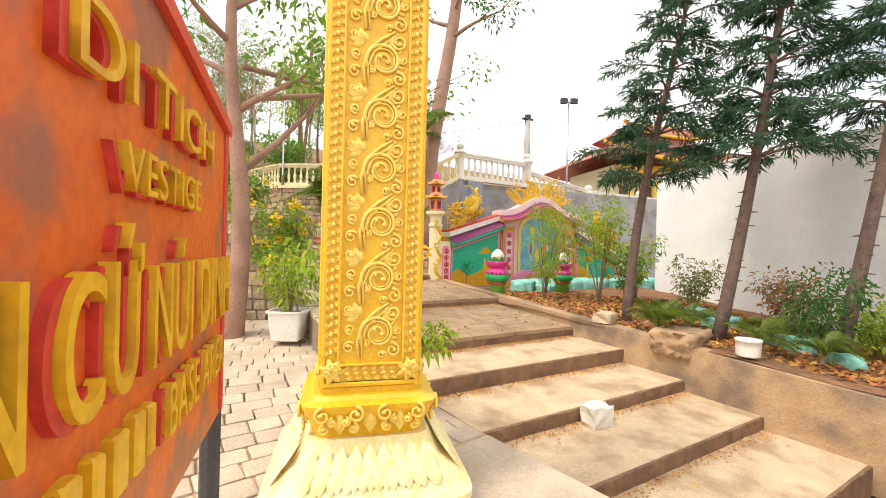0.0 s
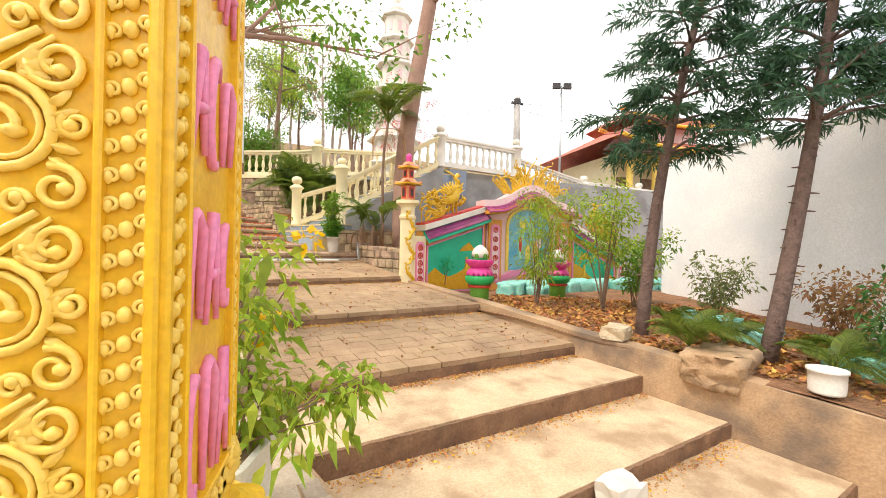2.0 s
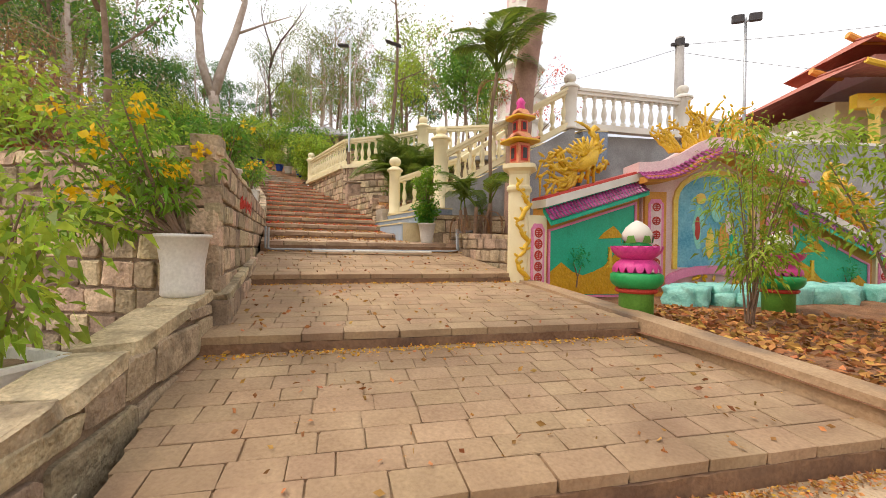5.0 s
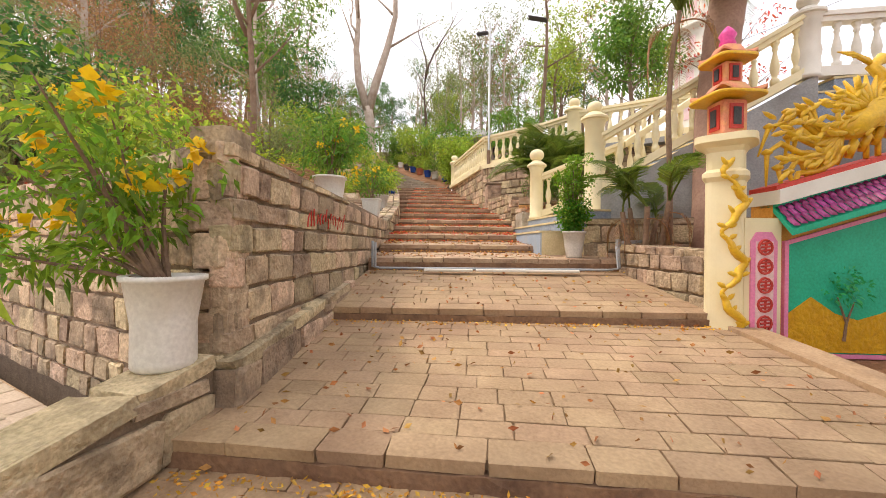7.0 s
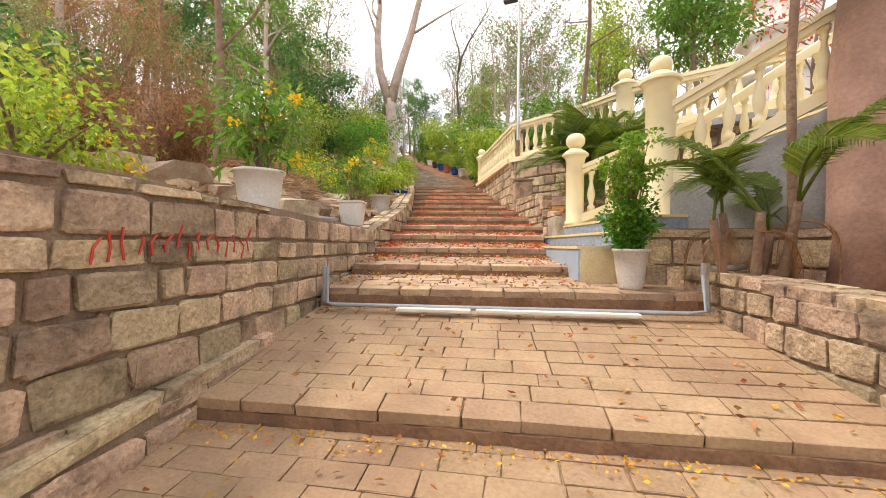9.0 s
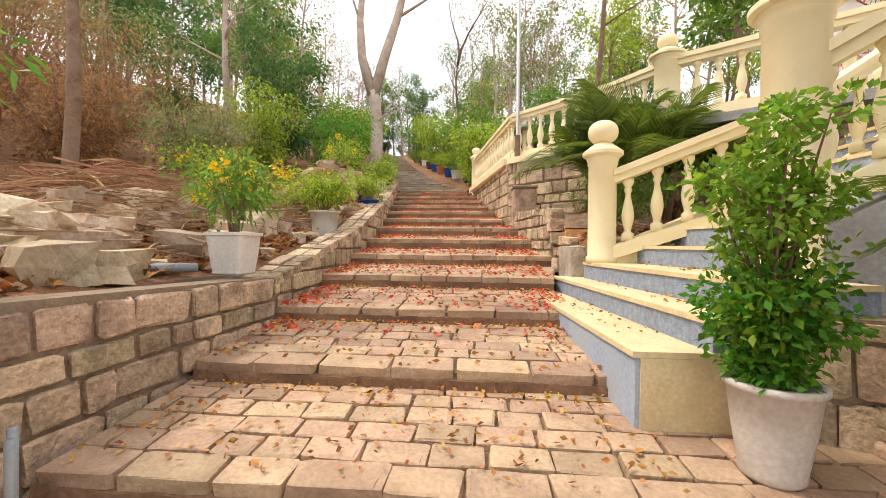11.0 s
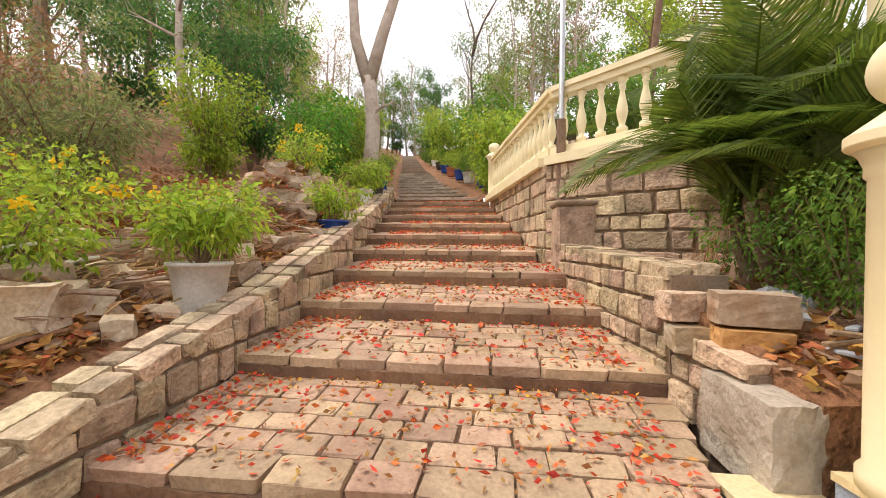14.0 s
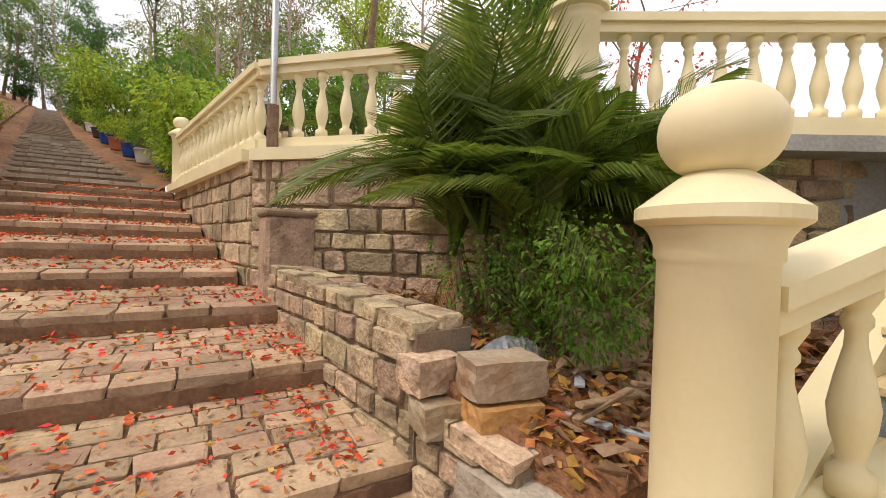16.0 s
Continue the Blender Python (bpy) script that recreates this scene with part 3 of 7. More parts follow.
def lay(parent, p, q, z0, z1, side, seed, size=(0.32, 0.175), proud=0.03, cap=0.0, meshes=None, name="stone", gap=0.028):
    """Courses of stones on the face of a wall along p to q, and flat cap stones on top if cap (their width) is given."""
    r = random.Random(seed)
    P, Q = Vector(p), Vector(q)
    d = (Q - P).normalized()
    n = Vector((-d.y, d.x)) * side
    L = (Q - P).length
    ang = math.degrees(math.atan2(d.y, d.x)) + 40
    lo, hi = min(z0), max(z1)
    z, row = lo, 0
    while z < hi - 0.05:
        h = size[1] * r.uniform(0.78, 1.2)
        t = -r.uniform(0.0, 0.2)
        while t < L - 0.05:
            l = size[0] * r.uniform(0.5, 1.4)
            a, b = max(t, 0.0), min(t + l, L)
            t += l
            if b - a < 0.07:
                continue
            f = (a + b) / 2 / L
            g0, g1 = z0[0] + (z0[1] - z0[0]) * f, z1[0] + (z1[1] - z1[0]) * f
            bot, top = z, min(z + h, g1)
            if top - bot < 0.05 or top < g0:
                continue
            c = P + d * (a + b) / 2 + n * (0.06 - proud + r.uniform(-0.008, 0.008))
            w = W(c.x, c.y, (bot + top) / 2)
            m = pose(w.x, w.y, w.z, r.uniform(-1, 1), r.uniform(-2.2, 2.2), ang + r.uniform(-1.2, 1.2))
            piece(name, r.choice(meshes or BLOCKS), scaled(m, (b - a - gap, 0.12, top - bot - gap)), parent)
        z += h
        row += 1
    rows = 0 if not cap else 1 if size[0] > 0.45 else 2
    for row in range(rows):
        t = 0.0
        while t < L - 0.02:
            l = min((0.6 if rows == 1 else 0.25) * r.uniform(0.6, 1.4), L - t)
            if L - t - l < 0.1:
                l = L - t
            f = (t + l / 2) / L
            wide = cap / rows
            c = P + d * (t + l / 2) + n * (wide * (row + 0.5) - 0.035 + r.uniform(-0.006, 0.006))
            zz = z1[0] + (z1[1] - z1[0]) * f
            w = W(c.x, c.y, zz + 0.012 + r.uniform(-0.008, 0.006))
            tilt = -math.degrees(math.atan2(z1[1] - z1[0], L))
            m = pose(w.x, w.y, w.z, 0, 0, ang + r.uniform(-1.5, 1.5)) @ pose(0, 0, 0, r.uniform(-1.5, 1.5), tilt, 0)
            piece("cap_stone", r.choice(meshes or BLOCKS), scaled(m, (l - gap, wide - gap * 0.7, 0.085)), parent)
            t += l


WALL_JOBS, WALL_QUOINS = [], []


def stone_wall(name, label, runs, thick=0.35, size=(0.32, 0.175), cap=0.0):
    """runs: (p, q, z0 pair, z1 pair, side)."""
    s = Shape()
    for p, q, z0, z1, side in runs:
        core_p = Vector(p).lerp(Vector(q), 0.026) if name in ("wall_bank_front", "wall_bank_stair") else p
        wall_core(s, core_p, q, (z0[0] - 0.3, z0[1] - 0.3), z1, thick, side)
    o = s.ob(name, M_MORTAR, None, label, False, "stone wall", "", "structure")
    for k, (p, q, z0, z1, side) in enumerate(runs):
        WALL_JOBS.append((o, p, q, z0, z1, side, size, cap, len(WALL_JOBS) * 13 + k))
    return o


stone_wall("wall_bank_front", "wall of squared grey-brown stones holding the soil bank",
           [((2.65, 6.5), (-4.0, wall_v(-4.0) + 0.2), (0.78, 0.80), (2.50, 2.46), -1)], size=(0.29, 0.2))
stone_wall("wall_bank_stair", "long wall of squared stones beside the stair",
           [((2.65, 6.5), (2.92, 11.5), (1.0, 1.95), (2.50, 2.38), 1)], thick=0.2)
stone_wall("wall_kerb_lower", "low kerb wall of dark stones edging the lower terrace",
           [((2.20, 4.2), (2.62, 6.45), (0.6, 0.95), (0.98, 1.31), 1), ((2.73, 6.45), (2.86, 8.9), (1.05, 1.35), (1.27, 1.50), 1)], thick=0.28, size=(0.5, 0.3), cap=0.32)
stone_wall("wall_kerb_stair", "narrow stone kerb climbing beside the stair",
           [((left_edge(p), p), (left_edge(q), q), (stair_z(p) - 0.1, stair_z(q) - 0.1), (stair_z(p) + 0.2, stair_z(q) + 0.2), 1) for p, q in ((11.5, 14.0), (14.0, 16.2), (16.2, 18.4), (18.4, 21.2))], thick=0.3, size=(0.26, 0.2), cap=0.32)
stone_wall("wall_planter_low", "low planter wall of blackened stone beside the painted screen",
           [((6.27, 10.2), (6.27, 7.95), (1.5, 1.3), (1.95, 1.86), 1)], thick=0.3, size=(0.3, 0.17), cap=0.36)
stone_wall("wall_planter_end", "short block wall behind the potted bush",
           [((5.95, 10.27), (9.0, 9.2), (1.75, 1.75), (2.36, 2.36), 1)], thick=0.3, size=(0.42, 0.24))
stone_wall("wall_low_right", "low stepped wall of squared stones beside the stair",
           [((5.27, 15.65), (5.52, 13.50), (2.9, 2.45), (3.20, 3.08), 1), ((5.54, 13.50), (5.62, 12.95), (2.5, 2.33), (2.74, 2.70), 1)], thick=0.32, size=(0.3, 0.17), cap=0.34)
stone_wall("wall_terrace", "high retaining wall of pale squared stones under the balustrade",
           [((4.46, 20.3), (5.16, 16.1), (3.7, 3.0), (4.22, 4.22), 1), ((5.16, 16.1), (6.55, 14.7), (3.0, 2.8), (4.22, 4.22), 1), ((6.55, 14.7), (7.05, 13.95), (2.8, 2.8), (4.22, 4.22), 1),
            ((7.05, 13.95), (9.3, 12.75), (2.6, 2.6), (4.22, 4.22), 1)], thick=0.35, size=(0.34, 0.2))

# corner stones where the two bank walls meet
z, k = 0.98, 0
while z < 2.44:
    h = 0.2 + 0.03 * math.sin(k * 2.3)
    p = W(2.565, 6.635, z + h / 2)
    WALL_QUOINS.append((pose(p.x, p.y, p.z, 0, 0, 38 + 4 * math.sin(k * 1.7)), (0.215 + 0.01 * math.sin(k * 3.1), 0.24, h - 0.02), k))
    z, k = z + h, k + 1

# pier with the lamp pole
box_pier = thing("stone_pier", "dark square stone pier at the foot of the lamp pole", "pier")
p = W(5.42, 15.83)
Shape().box((p.x, p.y, 3.1), (0.42, 0.46, 1.16), 40, 0.03).ob("pier_body", M_STONE, box_pier)
Shape().box((p.x, p.y, 3.70), (0.46, 0.50, 0.06), 40, 0.02).ob("pier_cap", M_MORTAR, box_pier)

# terrace deck behind the balustrades, and the soil of the planters
deck = Shape()
deck.prism([x[:2] for x in (W(4.6, 20.3), W(5.3, 16.2), W(6.65, 14.8), W(7.15, 14.1), W(9.4, 12.6), W(9.3, 9.95), W(11.5, 9.35), W(22, 5.5), W(40, 20), W(14, 40), W(6, 24))], 0.5, 4.24)
deck.ob("floor_terrace", M_PLASTER, None, "grey cement terrace behind the balustrades", False, "terrace", "", "structure")
Shape().prism([W(6.4, 7.95)[:2], W(8.6, 8.0)[:2], W(9.0, 9.4)[:2], W(6.4, 10.3)[:2]], 0.8, 1.86).ob("ground_planter", M_SOIL, None, "brown soil of the palm planter", False, "flower bed", "", "structure")
PLANTER_UP = Shape().prism([W(5.75, 12.75)[:2], W(9.2, 12.75)[:2], W(7.1, 14.1)[:2], W(6.6, 14.8)[:2], W(5.4, 16.0)[:2], W(5.62, 13.4)[:2]], 1.8, [2.66, 2.9, 2.98, 3.0, 3.12, 2.9]).ob("ground_planter_upper", M_SOIL, None, "leaf-strewn soil behind the low wall", False, "flower bed", "", "structure")

# right kerb of the planting bed
kerb = Shape()
KP = [(6.02, -3.0, 0.40), (6.05, 0.4, 0.60), (6.12, 2.0, 0.74), (6.15, 3.0, 0.84), (6.18, 3.9, 0.90), (6.22, 5.5, 1.07), (6.30, 7.75, 1.27)]
for a, b in zip(KP, KP[1:]):
    kerb.prism([W(a[0], a[1])[:2], W(a[0] + 0.26, a[1])[:2], W(b[0] + 0.26, b[1])[:2], W(b[0], b[1])[:2]], -0.4, [a[2], a[2], b[2], b[2]])
kerb.ob("kerb", M_KERB, None, "stained brown cement kerb of the planting bed", False, "kerb", "", "structure")

# white boundary wall
ww = thing("wall_white", "tall whitewashed boundary wall with faint stains", "wall", kind="structure")
ww_m = pose(6.3, 12.1, 0, 0, 0, -77.9)
Shape().box((9.0, 0.11, 1.98), (18.0, 0.22, 4.56), 0, 0.01, ww_m).ob("wall_body", M_WHITEWALL, ww)
Shape().box((9.0, 0.11, 4.28), (18.06, 0.28, 0.05), 0, 0.015, ww_m).ob("coping", M_WHITEWALL, ww)

# ---- blue steps to the terrace ----
blue = thing("painted_steps", "side flight with cream treads and blue-grey risers", "steps", kind="structure")
RI = [(5.32, 5.14, 2.18), (5.66, 5.42, 2.335), (5.95, 5.68, 2.50), (6.30, 6.12, 2.67)] + [(6.30 + 0.31 * k, 6.12 + 0.31 * k, 2.67 + 0.175 * k) for k in range(1, 10)]
for k, (un, uf, z) in enumerate(RI):
    vn = 10.25 if k < 3 else 10.62 - 0.34 * (un - 6.24)
    vf = (13.0, 12.85, 12.6)[k] if k < 3 else 12.40
    ub = RI[k + 1][0] + 0.06 if k + 1 < len(RI) else 9.6
    ub2 = RI[k + 1][1] + 0.06 if k + 1 < len(RI) else 9.6
    vb = vn if k < 3 else 10.62 - 0.34 * (ub - 6.24)
    poly = [W(un, vn)[:2], W(ub, vb)[:2], W(ub2, vf)[:2], W(uf, vf)[:2]]
    Shape().prism(poly, z - 0.75, z - 0.03).ob("riser", M_BLUE if k else M_PALEBLUE, blue)
    Shape().prism([W(un - 0.015, vn - 0.01)[:2], W(ub, vb - 0.01)[:2], W(ub2, vf)[:2], W(uf - 0.015, vf)[:2]], z - 0.028, z).ob("tread", M_TREAD, blue)
Shape().prism([W(5.34, 10.235)[:2], W(6.1, 10.235)[:2], W(6.1, 10.246)[:2], W(5.34, 10.246)[:2]], 1.76, 2.15).ob("end_face", M_TREAD, blue, "bare beige cement end of the lowest step")
Shape().prism([W(5.8, 12.38)[:2], W(9.6, 12.38)[:2], W(9.6, 12.52)[:2], W(5.8, 12.52)[:2]], 1.9, [2.62, 4.25, 4.25, 2.62]).ob("stringer", M_CREAM, blue)
Shape().prism([W(6.2, 10.52)[:2], W(8.85, 9.63)[:2], W(8.9, 9.8)[:2], W(6.25, 10.72)[:2]], 1.6, [2.70, 4.28, 4.28, 2.70]).ob("cheek_wall", M_PLASTER, blue, "grey plastered side wall of the flight")

# ---- balustrades ----
BAL = [(0.055, 0), (0.055, 0.07), (0.03, 0.09), (0.034, 0.12), (0.052, 0.19), (0.058, 0.25), (0.045, 0.33), (0.026, 0.42), (0.024, 0.46), (0.036, 0.48), (0.036, 0.50), (0.028, 0.515), (0.046, 0.55), (0.052, 0.56), (0.052, 0.60)]
BAL_CREAM = Shape().lathe(BAL, 12).mesh("baluster", M_CREAM, True)
BAL_WHITE = Shape().lathe(BAL, 10).mesh("baluster", M_WHITE, True)


def newel(parent, x, y, z0, shaft, r, material, ball=0.15):
    h = shaft
    post = Shape().lathe([(r * 1.12, 0), (r * 1.12, 0.05), (r, 0.07), (r, h - 0.10), (r * 1.07, h - 0.09), (r * 1.07, h - 0.06), (r * 1.16, h - 0.03), (r * 1.30, h - 0.005)], 32, (x, y, z0)).ob("post", material, parent, smooth=True)
    Shape().lathe([(r * 1.28, h - 0.012), (r * 1.42, h), (r * 1.44, h + 0.004), (r * 1.44, h + 0.034), (r * 1.38, h + 0.04), (r * 0.66, h + 0.115), (r * 0.55, h + 0.125)], 40, (x, y, z0)).ob("cap", material, post)
    Shape().lathe([(0.03 + ball * math.sin(a * math.pi / 14) * 0.98, ball - ball * math.cos(a * math.pi / 14)) if 0 < a < 14 else (0.03, (0 if a == 0 else 2 * ball)) for a in range(15)],
                  32, (x, y, z0 + h + 0.115)).ob("ball", material, post, smooth=True)


def rail_run(parent, a, b, z0, z1, material, spacing=0.24, height=0.86):
    """Base rail, balusters and handrail from a to b (world xy), base heights z0 to z1."""
    A, B = Vector((*a, z0)), Vector((*b, z1))
    d = B - A
    flat = Vector((d.x, d.y, 0))
    n = Vector((-d.y, d.x, 0)).normalized()
    for name, lo, hi, half in (("base_rail", 0.0, 0.13, 0.085), ("handrail", 0.73, 0.80, 0.075), ("rail_cap", 0.80, 0.86, 0.105)):
        poly = [A - n * half, B - n * half, B + n * half, A + n * half]
        Shape().prism([p[:2] for p in poly], [p.z + lo for p in poly], [p.z + hi for p in poly]).ob(name, material, parent)
    k = max(1, round(flat.length / spacing))
    for i in range(k):
        p = A.lerp(B, (i + 0.5) / k)
        piece("baluster", BAL_CREAM if material is M_CREAM else BAL_WHITE, Matrix.Translation((p.x, p.y, p.z + 0.13)), parent)


def balustrade(label, pts, material, newels=(), spacing=0.24):
    b = thing("balustrade", label, "balustrade", "balustrades of the terrace")
    for (p, q) in zip(pts, pts[1:]):
        rail_run(b, p[:2], q[:2], p[2], q[2], material, spacing)
    for x, y, z, h, r, ball in newels:
        newel(b, x, y, z, h, r, material, ball)
    return b


N1, N2 = W(5.81, 12.46), W(6.25, 10.62)
e1 = W(9.4, 12.46)
k1 = (N1.x + 1.6 * 0.94, N1.y + 1.6 * 0.342)
balustrade("cream balustrade with a round ball-topped post beside the blue steps", [(N1.x + 0.1, N1.y + 0.04, 2.54), (*k1, 3.08), (e1.x, e1.y - 0.5, 4.25)], M_CREAM, [(N1.x, N1.y, 2.50, 1.05, 0.132, 0.114)])
e2 = W(8.8, 9.74)
balustrade("cream sloping balustrade with a tall round post", [(N2.x, N2.y, 2.78), (e2.x, e2.y, 4.28)], M_CREAM, [(N2.x, N2.y, 2.36, 1.56, 0.145, 0.085)])
c2 = (2.91, 14.52)
balustrade("white balustrade along the raised terrace edge", [(0.48, 13.15, 4.26), (c2[0], c2[1], 4.26)], M_WHITE, [(0.48, 13.15, 4.24, 0.86, 0.14, 0.10), (c2[0], c2[1], 4.24, 0.9, 0.15, 0.10)])
balustrade("white balustrade before the yellow temple house", [(c2[0], c2[1], 4.0), (5.6, 15.9, 3.55), (10.5, 17.6, 3.4)], M_WHITE, [(5.6, 15.9, 3.5, 0.8, 0.12, 0.1), (8.0, 16.75, 3.4, 0.85, 0.12, 0.1)])
t1 = [W(4.52, 20.15), W(5.26, 16.2), W(6.62, 14.78), W(7.1, 14.05)]
balustrade("cream balustrade on top of the high stone wall", [(p.x, p.y, 4.28) for p in t1], M_CREAM, [(t1[0].x, t1[0].y, 4.2, 0.95, 0.13, 0.1), (t1[3].x, t1[3].y, 4.2, 1.0, 0.16, 0.1)])
balustrade("cream balustrade over the grey slab of the terrace", [(t1[3].x, t1[3].y, 4.32), (e1.x, e1.y, 4.32)], M_CREAM)
balustrade("white balustrade far back on the terrace", [(-2.6, 19.0, 4.3), (3.5, 20.5, 4.3)], M_WHITE)
for k, (p, q) in enumerate(zip(t1, t1[1:] + [e1])):
    a, b = Vector((p.x, p.y)), Vector((q.x, q.y))
    d = (b - a).normalized()
    n = Vector((-d.y, d.x)) * 0.2
    Shape().prism([a - n, b - n, b + n, a + n], 4.19 - 0.002 * k, 4.30 - 0.002 * k).ob("terrace_slab", M_CREAM if k < 2 else M_PLASTER, None, "cream-painted ledge under the balustrade" if k < 2 else "weathered grey cement edge slab", False, "slab", "", "structure")

# ---- gate pillar ----
pil = thing("gate_pillar", "yellow-gold gate pillar with raised scroll ornament on a lotus plinth", "pillar", at=pose(-0.45, 2.55, -0.08, 0, 0, 13))
Shape().box((0, 0, 3.55), (0.54, 0.54, 4.6), 0, 0.012).ob("shaft", M_GOLD, pil)




def curl(s, cx, cz, r0, r1, turns, a0, sgn, y, rad):
    pts, rads = [], []
    n = int(14 * turns) + 4
    rad *= 0.78
    for i in range(n + 1):
        f = i / n
        a = a0 + sgn * turns * 2 * math.pi * f
        r = r0 + (r1 - r0) * f
        pts.append((cx + r * math.cos(a), y, cz + r * math.sin(a)))
        rads.append(rad * (1.15 - 0.4 * f))
    s.tube(pts, rads, 6)
    s.lathe([(0.002, -0.012), (rad * 1.7, -0.004), (rad * 1.7, 0.006), (0.002, 0.014)], 8, (pts[-1][0], y, pts[-1][2]))


def petal(s, x, z, l, w, ang, y, h=0.014):
    c, q = math.cos(ang), math.sin(ang)
    base = [(0, 0), (0.35, -w / 2 / l), (0.75, -w / 2.6 / l), (1, 0), (0.75, w / 2.6 / l), (0.35, w / 2 / l)]
    ring = [(x + (a * c - b * q) * l, y, z + (a * q + b * c) * l) for a, b in base]
    mid = [(x + c * l * 0.25, y - h, z + q * l * 0.25), (x + c * l * 0.8, y - h * 0.7, z + q * l * 0.8)]
    s.add(ring + mid, [(0, 1, 6), (1, 2, 7, 6), (2, 3, 7), (3, 4, 7), (4, 5, 6, 7), (5, 0, 6)])


scroll = Shape()
yy = -0.004
curl(scroll, 0.035, 0.14, 0.105, 0.022, 1.6, math.pi * 1.15, -1, yy, 0.013)
curl(scroll, 0.035, 0.14, 0.082, 0.03, 1.2, math.pi * 1.15, -1, yy, 0.008)
curl(scroll, 0.115, 0.255, 0.045, 0.014, 1.3, math.pi, 1, yy, 0.010)
curl(scroll, 0.118, 0.045, 0.040, 0.012, 1.3, math.pi * 0.6, -1, yy, 0.010)
curl(scroll, -0.125, 0.065, 0.034, 0.010, 1.2, math.pi * 0.2, 1, yy, 0.010)
curl(scroll, -0.118, 0.165, 0.028, 0.010, 1.2, math.pi * 1.6, -1, yy, 0.009)
scroll.tube([(-0.07, yy, 0.0), (-0.078, yy, 0.10), (-0.045, yy, 0.20), (0.02, yy, 0.262), (0.09, yy, 0.31)], [0.009, 0.010, 0.010, 0.009, 0.007], 6)
scroll.tube([(-0.05, yy, 0.0), (-0.055, yy, 0.10), (-0.02, yy, 0.19), (0.045, yy, 0.245), (0.11, yy, 0.30)], [0.006, 0.007, 0.007, 0.006, 0.005], 6)
for ang, l in ((1.9, 0.085), (2.4, 0.095), (2.95, 0.09), (3.5, 0.07), (1.45, 0.06)):
    petal(scroll, -0.075, 0.235, l, 0.04, ang, 0.0)
for ang, l in ((0.5, 0.06), (1.0, 0.07), (-0.1, 0.05)):
    petal(scroll, 0.055, 0.235, l, 0.03, ang, 0.0)
curl(scroll, -0.13, 0.275, 0.026, 0.008, 1.2, 0.4, -1, yy, 0.009)
curl(scroll, 0.142, 0.155, 0.024, 0.008, 1.2, 2.4, 1, yy, 0.009)
curl(scroll, 0.06, 0.02, 0.022, 0.008, 1.2, 0.0, 1, yy, 0.008)
curl(scroll, -0.03, 0.09, 0.02, 0.007, 1.1, 4.0, 1, yy, 0.008)
for k in range(5):
    petal(scroll, 0.10, 0.10 + 0.02 * k, 0.05, 0.02, -0.6 + 0.35 * k, 0.0)
# paler than the shaft: the relief's highlights are put into the colour
SCROLL = scroll.mesh("scroll", M_GOLDLIGHT, True)
bead = Shape()
for k in range(6):
    zc = 0.05 * k
    bead.lathe([(0.002, -0.016), (0.011, -0.010), (0.013, 0), (0.011, 0.010), (0.002, 0.016)], 8, (0, 0, zc))
    curl(bead, 0.024, zc + 0.012, 0.015, 0.005, 0.9, 0, 1, -0.002, 0.006)
    curl(bead, -0.024, zc - 0.008, 0.014, 0.005, 0.9, 3, -1, -0.002, 0.006)
BEADS = bead.mesh("beading", M_GOLDLIGHT, True)
knot = Shape()
for k in range(7):
    a = k * math.pi * 2 / 7
    petal(knot, 0, 0, 0.075, 0.04, a, 0.0, 0.02)
    petal(knot, 0, 0, 0.045, 0.03, a + 0.4, -0.012, 0.02)
curl(knot, 0, 0, 0.05, 0.012, 1.2, 0, 1, -0.01, 0.010)
KNOT = knot.mesh("corner_flower", M_GOLDLIGHT, True)
Z0 = 1.30
for rot in (0, 90, 270):
    R = pose(0, 0, 0, 0, 0, rot)
    for x in (-0.178, 0.178):
        Shape().box((x, -0.276, 3.6), (0.014, 0.03, 4.3), 0, 0.004, R).ob("panel_moulding", M_GOLD, pil)
    for x in (-0.258, 0.258):
        Shape().box((x, -0.274, 3.55), (0.024, 0.022, 4.5), 0, 0.006, R).ob("edge_moulding", M_GOLD, pil)
    Shape().box((0, -0.276, Z0 + 0.13), (0.36, 0.03, 0.014), 0, 0.004, R).ob("panel_moulding", M_GOLD, pil)
    Shape().box((0, -0.274, Z0 + 0.02), (0.52, 0.022, 0.03), 0, 0.008, R).ob("edge_moulding", M_GOLD, pil)
    for x in (-0.218, 0.218):
        for k in range(13):
            piece("beading", BEADS, R @ pose(x, -0.274, Z0 + 0.2 + 0.3 * k), pil)
        piece("corner_flower", KNOT, R @ pose(x * 0.98, -0.278, Z0 + 0.095), pil)
    piece("beading", BEADS, R @ pose(-0.13, -0.274, Z0 + 0.08, 0, 90, 0), pil)
    if rot != 90:
        for k in range(13):
            piece("scroll", SCROLL, R @ pose(0, -0.274, Z0 + 0.16 + 0.305 * k), pil)
